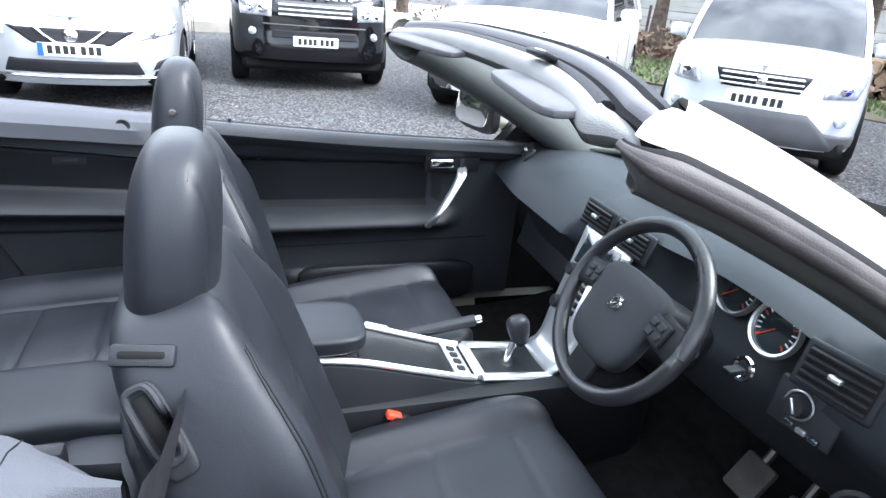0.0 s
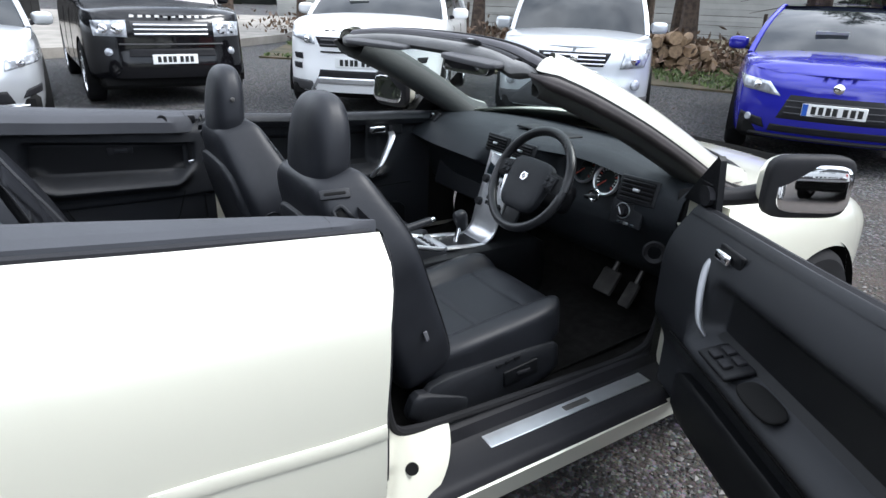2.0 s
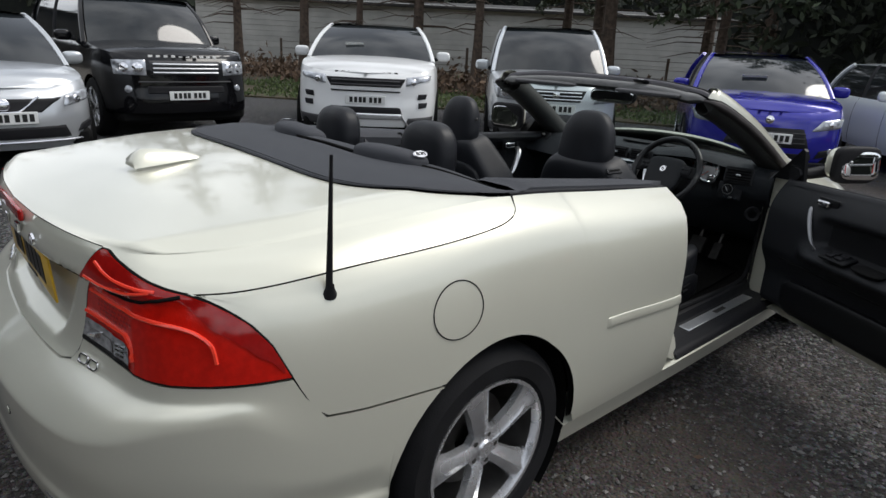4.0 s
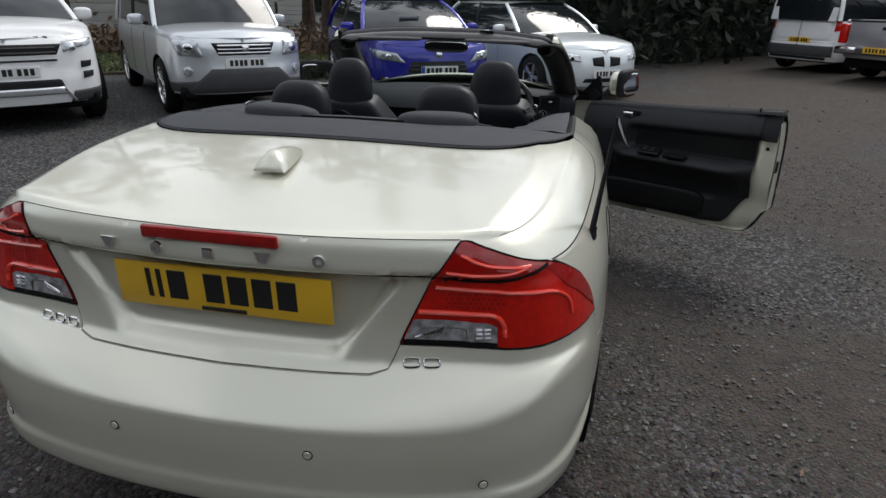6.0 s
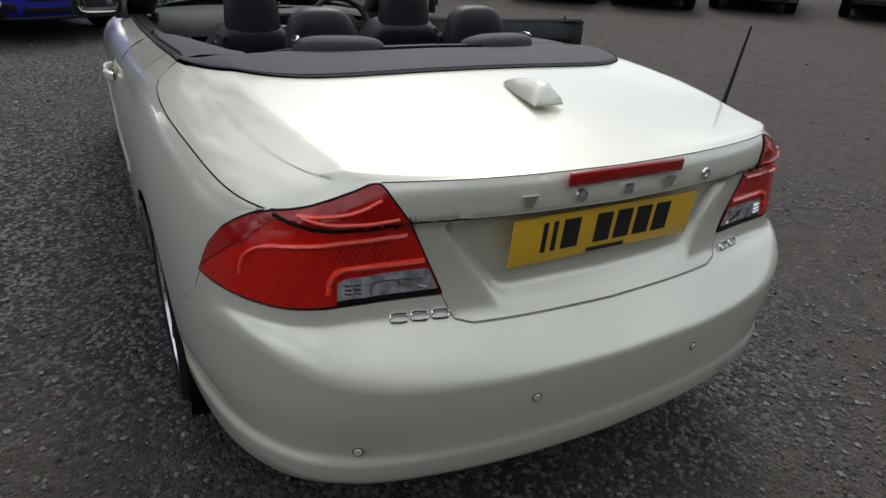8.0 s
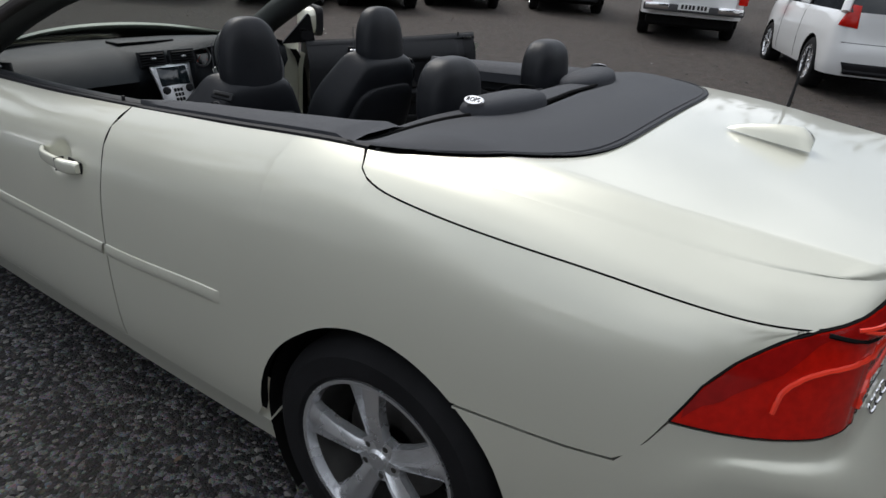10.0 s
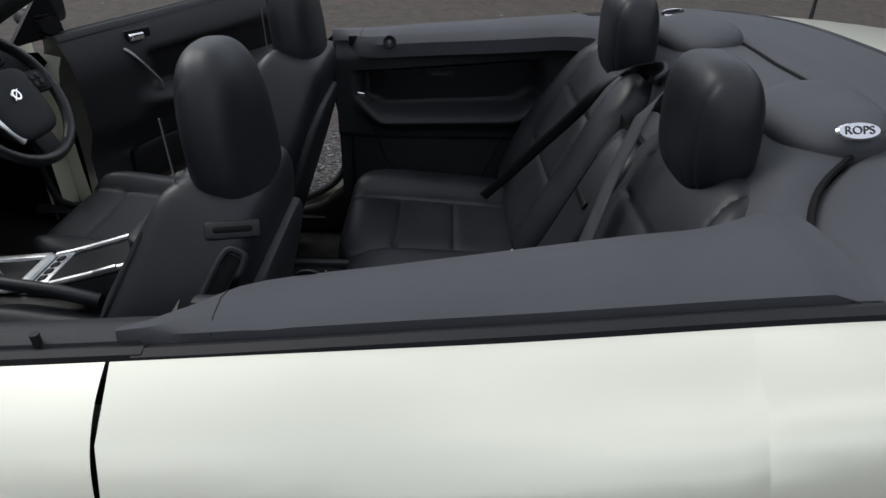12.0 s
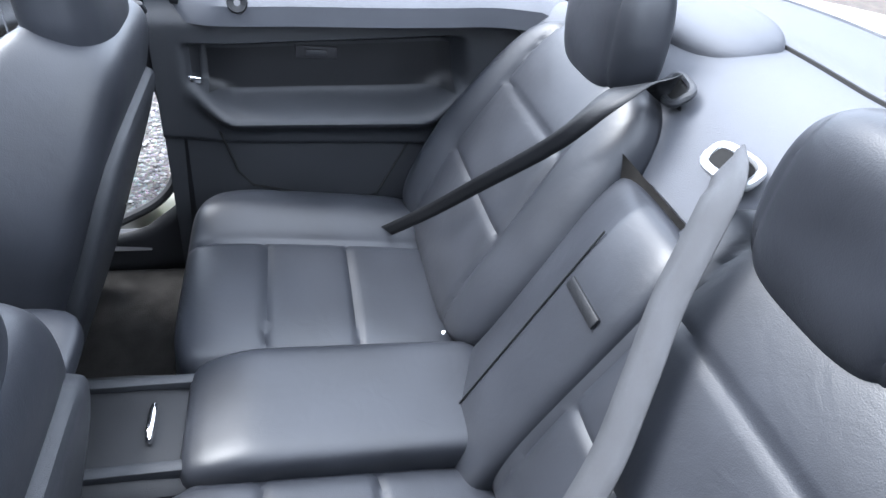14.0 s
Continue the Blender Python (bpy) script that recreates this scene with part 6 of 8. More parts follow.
    for k in span(0, 1, 22):
        h = table(k, [(0, 0.004), (0.04, 0.008), (0.16, 0.0115), (0.35, 0.0145), (0.68, 0.0175), (0.92, 0.0185), (0.975, 0.0175), (1, 0.013)])
        w = table(k, [(0, 0.004), (0.06, 0.006), (0.25, 0.008), (0.66, 0.009), (0.70, 0.013), (1, 0.012)])
        o = table(k, [(0, 0.002), (0.10, -0.010), (0.25, -0.026), (0.60, -0.030), (0.85, -0.024), (1, -0.008)])
        X, Z = hx - 0.104 + 0.208 * k, 0.800 - 0.016 * k
        rings.append([(X, yh + o + w * math.copysign(abs(math.cos(a)) ** 0.55, math.cos(a)), Z + h * math.copysign(abs(math.sin(a)) ** 0.55, math.sin(a))) for a in span(0, 2 * math.pi, 20)[:-1]])
    hd = part("door_handle", place(Geo().loft(rings)), M_PEARL, dr, "cream door handle", sharp=50)
    part("handle_joint", place(Geo().rbox((0.002, 0.028, 0.038), 0.006, 2, pose(hx + 0.040, yh - 0.027, 0.789))), M_GAP, hd)
    part("handle_gasket", place(Geo().rbox((0.064, 0.006, 0.034), 0.006, 2, pose(hx + 0.076, yh - 0.003, 0.7855, 0, 4, 0))), M_RUBBER, hd)
    # rubbing strip
    g = Geo().grid([[tuple(skin(y, 0.570 + dz, o)) for dz, o in ((0.018, -0.002), (0.016, 0.003), (0.010, 0.0055), (-0.009, 0.0065), (-0.016, 0.004), (-0.018, -0.003))] for y in span(2.0, 3.07, 24)])
    part("rubbing_strip", place(g), M_PEARL, dr, sharp=25)
    # mirror on its triangle
    tri = part("mirror_mount", place(Geo().slab([(-0.11, 0.878), (0.078, 0.892), (0.052, 1.028), (0.038, 1.038)] if sgn > 0 else [(-0.14, 0.875), (0.10, 0.885), (0.03, 0.965), (-0.02, 0.985)], 0.028 if sgn > 0 else 0.04, 0.046 if sgn > 0 else 0.10, pose(0, 0, 0) @ Matrix(((1, 0, 0, 0), (0, 0, 1, 0), (0, 1, 0, 0), (0, 0, 0, 1))))), M_PLASTIC_D, dr)
    for k in range(5):
        part("mount_louvre", place(Geo().rbox((0.05, 0.004, 0.005), 0.001, 1, pose(0.015, 0.103 - 0.055 * (sgn > 0), 0.90 + 0.014 * k, 0, 0, 0))), M_TRIM, tri)
    mc = pose(0.10, -0.150, 0.985, 0, 0, 0) if sgn > 0 else pose(0.100, -0.045, 0.982, 0, 0, 12)
    mir = part("door_mirror", place(Geo().pillow((0.115, 0.208, 0.144), 3.2, 14, mc, lambda q: (q[0] * (1 - 0.25 * q[1] * q[1]) if q[0] < 0 else q[0] * 0.6, q[1], q[2]))), M_PEARL, dr, "cream door mirror with black rim")
    part("mirror_rim", place(Geo().pillow((0.050, 0.230, 0.164), 5, 12, mc @ pose(0.036, 0, 0))), M_TRIM, mir)
    part("mirror_glass", place(Geo().pillow((0.006, 0.188, 0.122), 5, 8, mc @ pose(0.0640, -0.002, 0, 0, -6, 4))), M_MIRROR, mir, "mirror glass")
    part("mirror_arm", place(Geo().tube([(0.03, 0.06, 0.925), (0.035, -0.02, 0.925), (0.035, -0.09, 0.935)], [0.035, 0.03, 0.034], 10, flat=0.8)), M_TRIM, mir)
    return dr


dv, nv, hv = Vector((0.882, -0.471, 0)), Vector((-0.471, -0.882, 0)), Vector((0.862, 3.024, 0))
make_door(lambda X, Y, Z: hv + dv * X + nv * Y + Vector((0, 0, Z)), 1, "cream driver's door standing open")
make_door(lambda X, Y, Z: Vector((-0.86 + Y, 3.08 - X, Z)), -1, "cream passenger door, closed")

# windscreen: header rail, pillars, glass, visors, inner mirror
def header(x, up=0.0, back=0.0):
    k = abs(x) / 0.62
    return Vector((x, 2.625 - 0.105 * k ** 2.4 - back, 1.272 - 0.040 * k ** 3 + up))


GLASS_N = Vector((0, 0.42, 0.907))


def frame_way(s):
    """Points with their directions (along, out, up) from the middle of the header rail round the corner and down one pillar."""
    base, top = Vector((s * 0.755, 3.20, 0.895)), header(s * 0.62)
    pts = [header(s * x) for x in span(0.0, 0.56, 14)] + [header(s * 0.597) + Vector((0, 0.004, 0)), top.lerp(base, 0.03) + Vector((s * 0.010, 0.004, 0.004)), top.lerp(base, 0.10) + Vector((s * 0.020, 0, 0.010)),
           top.lerp(base, 0.25) + Vector((s * 0.023, 0, 0.019)), top.lerp(base, 0.5) + Vector((s * 0.021, 0, 0.022)), top.lerp(base, 0.75) + Vector((s * 0.010, 0, 0.014)), base, base + Vector((s * 0.01, 0.12, -0.04))]
    pts = pts[:13] + spline(pts[12:], 6)[1:]
    out = []
    for k, p in enumerate(pts):
        d = (pts[min(k + 1, len(pts) - 1)] - pts[max(0, k - 1)]).normalized()
        if k == 0:
            d = Vector((s, 0, 0))
        w = smooth01((k - 18) / 16)
        o = d.cross(Vector((0, -0.34, 0.94)).lerp(GLASS_N, w)).normalized() * s
        out.append((p, d, o, o.cross(d).normalized() * s))
    return out


def strip(name, rows, section, material, label="", closed=False, width=None, shift=None):
    """A moulding of one section (out, up) swept along the windscreen's frame."""
    pts = []
    for k, (p, d, o, n) in enumerate(rows):
        w = width(k / (len(rows) - 1)) if width else 1.0
        q = shift(k / (len(rows) - 1)) if shift else 0.0
        pts.append([p + o * (a * w + q) + n * (b * w - 0.010) for a, b in section])
    return part(name, Geo().loft(pts) if closed else Geo().grid(pts), material, ws, label, sharp=60)


ws = part("windscreen_frame", Geo().tube([header(x, -0.004, 0.0) for x in span(-0.50, 0.50, 30)], 0.014, 10), M_TRIM, soft_car, "black windscreen header rail")
for s in (1, -1):
    way = frame_way(s)
    nh = 31

    def tuck(t):
        return -0.034 * smooth01((t - 0.5) / 0.5)

    # header: rubber at the glass, roof seal, groove, pale trim with a flat top
    strip("glass_rubber", way[:nh + 5], [(-0.066, 0.000), (-0.064, 0.014), (-0.054, 0.018), (-0.048, 0.008)], M_TRIM, shift=tuck)
    strip("roof_seal", way[:nh + 4], [(-0.049, 0.006), (-0.044, 0.018), (-0.034, 0.023), (-0.024, 0.021), (-0.019, 0.010)], M_SEAL, "grey padded roof seal", shift=tuck)
    strip("seal_groove", way[:nh + 4], [(-0.020, 0.012), (-0.015, 0.004), (-0.004, 0.004), (0.001, 0.017)], M_RUBBER, shift=tuck)
    strip("header_trim", way[:nh + 2], [(0.000, 0.012), (0.004, 0.018), (0.024, 0.017), (0.034, 0.009), (0.038, -0.004)], M_HEADLIN, "pale grey header trim", shift=tuck, width=lambda t: 1 - 0.9 * smooth01((t - 0.60) / 0.38))
    strip("header_lining", way[:nh + 2], [(0.038, -0.004), (0.036, -0.018), (0.020, -0.026), (-0.05, -0.024)], M_PILLAR, "grey header lining", shift=tuck, width=lambda t: 1 - 0.9 * smooth01((t - 0.60) / 0.38))
    # pillar: cream skin outside, black groove, brown door seal, inner trim
    down = way[nh - 2:]
    thin = lambda t: 0.30 + 0.70 * smooth01(t / 0.30)  # noqa: E731
    strip("pillar_skin", way[nh - 1:], [(-0.010, 0.026), (-0.013, 0.050), (-0.024, 0.070), (-0.045, 0.084), (-0.078, 0.088), (-0.092, 0.083)], M_PEARL, "broad cream pillar skin", width=lambda t: 0.72 + 0.28 * smooth01(t / 0.2))
    strip("glass_groove", down, [(-0.013, 0.024), (-0.009, 0.030), (-0.004, 0.028), (-0.002, 0.018)], M_RUBBER, "black rubber groove", width=thin)
    strip("pillar_seal", down, [(-0.003, 0.018), (0.001, 0.021), (0.007, 0.018), (0.010, 0.010), (0.010, 0.004)], M_BROWN, "brown-grey rubber door seal", width=thin)
    strip("pillar_lip", down, [(0.010, 0.005), (0.012, -0.002), (0.006, -0.010), (-0.020, -0.014)], M_BROWN, width=thin)
    strip("pillar_trim", down, [(-0.008, -0.010), (-0.030, -0.026), (-0.070, -0.034), (-0.112, -0.026), (-0.134, -0.004), (-0.138, 0.030), (-0.122, 0.064), (-0.090, 0.084)], M_PILLAR, "smooth grey inner pillar trim", width=lambda t: 0.45 + 0.55 * smooth01(t / 0.25))
    c = header(s * 0.30, -0.030, 0.042)
    vis = part("sun_visor", Geo().pillow((0.36, 0.085, 0.020), 5, 8, Matrix.Translation(c) @ pose(0, 0, 0, 4, 0, -s * 9)), M_VISOR, ws, "grey folded sun visor")
    part("visor_card", Geo().rbox((0.10, 0.055, 0.003), 0.001, 1, Matrix.Translation(c) @ pose(0.04 * s, 0, -0.0105, 4, 0, -s * 9)), M_WHITE, vis)
catch = part("roof_catch", Geo().rbox((0.075, 0.026, 0.010), 0.004, 2, Matrix.Translation(header(0.24, 0.014, 0.020)) @ pose(0, 0, 0, -20, 0, 0)), M_PLASTIC_D, ws, "black roof catch plate")
part("catch_slot", Geo().rbox((0.030, 0.012, 0.004), 0.002, 1, Matrix.Translation(header(0.24, 0.0195, 0.022)) @ pose(0, 0, 0, -20, 0, 0)), M_SATIN, catch)
def glass_pt(a, b):
    top, bot = header(a * 0.61, -0.004, -0.06), Vector((a * 0.735, 3.47 - 0.27 * abs(a) ** 2.2, 0.905 - 0.01 * a * a))
    return top.lerp(bot, b) + Vector((0, 0.03, 0.045)) * math.sin(math.pi * b) * 0.6
gl_ = part("windscreen", Geo().grid([[glass_pt(a, b) for a in span(-1, 1, 24)] for b in span(0, 1, 14)]), M_GLASS, ws, "clear windscreen glass")
gl_.visible_shadow = False
mi = part("rear_view_mirror", Geo().pillow((0.255, 0.035, 0.072), 4, 10, pose(-0.02, 2.775, 1.190, -14, 0, 6)), M_PLASTIC_D, ws, "black rear-view mirror")
part("mirror_glass", Geo().pillow((0.238, 0.006, 0.058), 6, 8, pose(-0.018, 2.757, 1.186, -14, 0, 6)), M_MIRROR, mi)
part("pillar_foot_trim", Geo().grid([[(0.688 + 0.02 * k, y, lerp(0.27, linear(y, [(1.90, 0.66), (2.0, 0.47), (2.10, 0.385), (2.22, 0.352)]), k)) for k in span(0, 1, 4)] for y in span(1.90, 2.22, 10)]), M_PLASTIC_D, soft_car, "dark trim inside the pillar's foot", thick=0.004)
part("wiper_arm", Geo().tube([(0.660, 3.448, 0.884), (0.600, 3.468, 0.900), (0.530, 3.490, 0.912), (0.440, 3.515, 0.924)], [0.014, 0.012, 0.008, 0.003], 8, flat=0.6), M_TRIM, soft_car, "black wiper arm")
part("mirror_stem", Geo().tube([(-0.02, 2.785, 1.20), (0, 2.86, 1.225)], 0.012, 8), M_PLASTIC_D, mi)
part("scuttle", Geo().grid([[Vector((a * 0.735, 3.44 - 0.27 * abs(a) ** 2.2, 0.90)), Vector((a * 0.75, 3.56 - 0.24 * abs(a) ** 2.2, 0.875))] for a in span(-1, 1, 20)]), M_TRIM, soft_car)


# ---- parked cars ----
M_SCREEN_GLASS = mat("dark_car_glass", (0.012, 0.015, 0.017), 0.05, coat=0.45, spec=0.45, var=0.2, scale=2, rvar=0.02)
M_HEADLAMP = mat("headlamp_glass", (0.42, 0.44, 0.47), 0.10, 0.5, coat=1.0, var=0.5, scale=16)
M_GREY_TRIM = mat("grey_bumper_plastic", (0.05, 0.05, 0.053), 0.6, bump=0.4, bscale=500)
CARS = {
    "silver": paint("silver_paint", (0.52, 0.54, 0.56), 0.3, 0.6), "black": paint("black_paint", (0.004, 0.004, 0.005), 0.16), "white": paint("white_paint", (0.80, 0.81, 0.81), 0.3),
    "pale": paint("pale_silver_paint", (0.60, 0.63, 0.66), 0.3, 0.5), "blue": paint("deep_blue_paint", (0.018, 0.018, 0.30), 0.25, 0.2), "ice": paint("cool_white_paint", (0.72, 0.77, 0.79), 0.3, 0.1),
    "red": paint("bright_red_paint", (0.55, 0.025, 0.012), 0.3), "grey": paint("blue_grey_paint", (0.13, 0.14, 0.17), 0.3, 0.5), "mauve": paint("dull_silver_paint", (0.40, 0.39, 0.42), 0.32, 0.5),
}


for key in ("black", "blue", "red", "grey"):
    CARS[key].node_tree.nodes["Principled BSDF"].inputs["Specular IOR Level"].default_value = 0.2
CARS["black"].node_tree.nodes["Principled BSDF"].inputs["Coat Weight"].default_value = 0.5


class Car:
    """A parked car, its tail at y 0 and nose at y L. Sizes in metres."""

    def __init__(self, name, label, m, colour, L=4.4, W=1.82, H=1.5, belt=0.95, nose=0.80, hood=1.05, rake=0.75, roof_w=0.62, wheel=0.33, front_axle=0.85, rear_axle=0.80,
                 sill=0.26, tail_slope=0.35, cab_rear=0.12, front_low=0.24, bed=0.0, spokes=5, blunt=1.0):
        self.ob = thing(name, label, "car", m, group="cars parked in the yard")
        self.L, self.W, self.H, self.belt, self.nose, self.hood = L, W, H, belt, nose, hood
        self.paint = CARS[colour]
        h = W / 2
        self.shell = Shell(
            [(0, 0), (0.5 * h, 0.012), (0.78 * h, 0.05), (0.93 * h, 0.17), (0.985 * h, 0.42), (h, 1.0), (h, L * 0.5), (0.995 * h, L - 1.1), (0.968 * h, L - 0.55 * blunt),
             (0.875 * h, L - 0.22 * blunt), (0.64 * h, L - 0.075 * blunt), (0.3 * h, L - 0.015), (0, L)],
            [(0.2, 0.09), (0.32, 0.02), (0.45, 0.0), (0.58, 0.004), (0.66, 0.035), (belt, 0.06), (belt + 0.1, 0.08)],
            [(0.2, 0.05), (0.34, 0.012), (0.52, 0.0), (0.72, 0.003), (belt - 0.10, 0.022), (belt - 0.03, 0.045), (belt, 0.07), (belt + 0.1, 0.1)],
            [(0.2, 0.09), (0.30, 0.03), (0.42, 0.0), (0.56, 0.004), (0.64, 0.022), (nose - 0.06, 0.05), (nose, 0.11), (nose + 0.08, 0.26), (belt + 0.05, 0.5)])
        S = self.shell
        yf, yr = L - front_axle, rear_axle
        R = wheel + 0.045

        def low(u):
            y = S.base(u)[0].y
            f = front_low if y > yf else sill
            for yw in (yf, yr):
                if abs(y - yw) < R:
                    return max(f, wheel + math.sqrt(R * R - (y - yw) ** 2))
            return f

        def top(u):
            y = S.base(u)[0].y
            k = smooth01((y - (L - hood)) / hood * 0.9) if y > L - hood else 0
            return lerp(belt, nose, (max(0, y - (L - hood)) / hood) ** 1.6)

        self.top = top
        ysx = span(0.06, L - 0.05, 40)
        for yw in (yf, yr):
            ysx += [yw + R * math.cos(math.pi * k / 16) for k in range(17)]
        us = span(0, S.u_y(0.06), 8)[:-1] + [S.u_y(y) for y in sorted(ysx)] + span(S.u_y(L - 0.05), 1, 12)[1:]
        g = Geo()
        for s in (1, -1):
            S.panel(us, low, top, 12, s, 0, g)
        # bonnet
        hus = span(1.0, S.u_y(L - hood), 14)
        rows = []
        for u in hus:
            e = S.at(u, top(u))
            rows.append([(e.x * a, e.y + 0.10 * (1 - a * a) * smooth01((L - e.y) / 0.4), e.z + 0.055 * (1 - abs(a) ** 2.5) * smooth01((L - e.y) / 0.35)) for a in span(-1, 1, 14)])
        g.grid(rows)
        self.body = part("body", g, self.paint, self.ob, sharp=55, weld=0.002)
        part("underbody", Geo().rbox((W * 0.86, L * 0.93, 0.2), 0.05, 1, pose(0, L / 2, 0.32)), M_GAP, self.ob)
        for s in (1, -1):
            for yw in (yf, yr):
                part("wheel_arch", Geo().grid([[(s * x, yw + r * math.cos(a), wheel + r * math.sin(a)) for a in span(-0.3, math.pi + 0.3, 16)] for x, r in ((h - 0.015, R), (h - 0.25, R), (h - 0.26, 0.02))]), M_GAP, self.ob)
                make_wheel("wheel", self.ob, pose(s * (h - 0.115), yw, wheel, 0, 90 * s, 0) @ pose(0, 0, 0, 0, 0, 20 * yw), r=wheel, w=0.21, rim=wheel * 0.69, spokes=spokes, detail=False)
        # cabin
        bw, rw = h - 0.085, roof_w
        y0, y1 = L - hood, L - hood - rake
        y3, y2 = (bed if bed else cab_rear), (bed + 0.18 if bed else cab_rear + tail_slope)
        zr = H - 0.045
        b_ = belt - 0.005

        def ring(t):
            """Outline of the cabin from the waist (0) to the roof's edge (1)."""
            k = t + 0.10 * math.sin(math.pi * t)
            return bw + (rw - bw) * t * (0.7 + 0.3 * t), lerp(y0, y1, t), lerp(y3, y2, t), lerp(b_, zr, k if k < 1 else 1)

        ts = span(0, 1, 8)
        scr = part("windscreen", Geo().grid([[(a * ring(t)[0] * 0.955, ring(t)[1] + 0.13 * (1 - a * a), ring(t)[3] + 0.012 * (1 - a * a)) for a in span(-1, 1, 12)] for t in ts]), M_SCREEN_GLASS, self.ob, "dark glossy windscreen")
        part("rear_window", Geo().grid([[(a * ring(t)[0] * 0.94, ring(t)[2] - 0.05 * (1 - a * a), ring(t)[3]) for a in span(-1, 1, 10)] for t in ts]), M_SCREEN_GLASS, self.ob)
        for s in (1, -1):
            part("side_window", Geo().grid([[(s * ring(t)[0], lerp(ring(t)[2], ring(t)[1], k), ring(t)[3]) for k in span(0.02, 0.97, 10)] for t in ts]), M_SCREEN_GLASS, self.ob)
            for k, wd in ((0.985, 0.035), (0.50, 0.03), (0.015, 0.05)):
                part("pillar", Geo().tube([(s * (ring(t)[0] - 0.004), lerp(ring(t)[2], ring(t)[1], k) + (0.012 if k > 0.9 else 0), ring(t)[3]) for t in ts], wd, 8, flat=0.7), self.paint if k != 0.5 else M_TRIM, self.ob)
        part("roof", Geo().grid([[(a * rw * 1.01, lerp(y2 - 0.03, y1 + 0.05, k) + (0.13 if k > 0.5 else -0.05) * (1 - a * a) * abs(2 * k - 1), zr + 0.045 * (1 - a ** 4) * (1 - 0.25 * (2 * k - 1) ** 4)) for a in span(-1, 1, 12)] for k in span(0, 1, 10)]), self.paint, self.ob)
        for s in (1, -1):
            mm = pose(s * (h + 0.07), y0 - 0.42, belt + 0.075)
            mr = part("door_mirror", Geo().pillow((0.21, 0.10, 0.14), 3.2, 8, mm), self.paint, self.ob)
            part("mirror_glass", Geo().pillow((0.17, 0.006, 0.105), 5, 6, mm @ pose(0, -0.05, 0)), M_MIRROR, mr)
            part("mirror_arm", Geo().tube([(s * (h - 0.07), y0 - 0.40, belt + 0.02), (s * (h + 0.03), y0 - 0.41, belt + 0.05)], 0.025, 8), M_TRIM, mr)
            S2 = S
            for yd in (y0 - 0.55, y0 - 1.55):
                if yd > rear_axle - 0.1:
                    part("door_joint", Geo().tube([S.at(S.u_y(yd), z, 0.001, s) for z in span(max(sill + 0.03, 0.3), belt - 0.01, 8)], 0.003, 5), M_GAP, self.ob)
        for s in (1, -1):
            wp = part("wiper", Geo().tube([(0.05 * s - 0.25, y0 + 0.12, belt + 0.03), (0.05 * s + 0.30, y0 + 0.06, belt + 0.045)], 0.009, 5), M_TRIM, self.ob)

    def patch(self, name, pts, material, off=0.006, both=True, parent=None, rear=False, label="", n=14):
        """A piece on the nose (or tail): four corners (x, z) inner-low, outer-low, outer-high, inner-high. both: one each side."""
        S = self.shell
        (xa, za), (xb, zb), (xc, zc), (xd, zd) = pts
        out = []
        for s in ((1, -1) if both else (1,)):
            rows = []
            for i in range(n + 1):
                t = i / n
                lo, hi = (lerp(xa, xb, t), lerp(za, zb, t)), (lerp(xd, xc, t), lerp(zd, zc, t))
                col = []
                for k in range(9):
                    x, z = lerp(lo[0], hi[0], k / 8), lerp(lo[1], hi[1], k / 8)
                    sg = s * (1 if x >= 0 else -1)
                    o = off + 0.003 - (0.012 if i in (0, n) or k in (0, 8) else 0) * (off > 0)
                    col.append(S.at(S.u_x(min(abs(x), self.W / 2 - 0.004), not rear), z, o, sg))
                rows.append(col)
            out.append(part(name, Geo().grid(rows), material, parent or self.ob, label, sharp=60))
        return out

    def centre(self, name, hw_low, z0, hw_high, z1, material, off=0.006, parent=None, rear=False, label="", n=32):
        """A piece across the middle of the nose (or tail)."""
        return self.patch(name, ((-hw_low, z0), (hw_low, z0), (hw_high, z1), (-hw_high, z1)), material, off, False, parent, rear, label, n)[0]

    def bar(self, name, hw, z, r, material, off=0.012, parent=None, rear=False, bend=0.0, flat=1.0):
        S = self.shell
        pts = [S.at(S.u_x(abs(x), not rear), z + bend * (x / hw) ** 2, off, 1 if x >= 0 else -1) for x in span(-hw, hw, 16)]
        return part(name, Geo().tube(pts, r, 8, flat=flat), material, parent or self.ob)

    def round_on(self, name, x, z, r, material, off=0.008, parent=None, rear=False, both=True):
        S = self.shell
        for s in ((1, -1) if both else (1,)):
            u = S.u_x(x, not rear)
            nrm = S.base(u)[1]
            mm = Matrix.Translation(S.at(u, z, off, s)) @ Vector((nrm.x * s, nrm.y, 0.12)).to_track_quat("Z", "Y").to_matrix().to_4x4()
            part(name, Geo().lathe([(0, 0.006), (r * 0.8, 0.006), (r, 0.0), (r * 1.02, -0.02)], 20, mm), material, parent or self.ob)

    def plate(self, z, rear=False, band=False, yellow=None):
        y = (self.shell.at(0, z).y - 0.014) if rear else (self.shell.at(1, z).y + 0.014)
        pl = part("number_plate", Geo().rbox((0.52, 0.012, 0.112), 0.004, 1, pose(0, y, z)), M_PLATE_Y if rear else M_PLATE_W, self.ob, "number plate with black bars")
        s = -1 if rear else 1
        for k, x in enumerate((-0.185, -0.125, -0.065, -0.012, 0.070, 0.130, 0.188)):
            part("plate_bar", Geo().rbox((0.040, 0.004, 0.070), 0.001, 1, pose(x * -s + (0.02 if band else 0) * -s, y + s * 0.0065, z)), M_INK, pl)
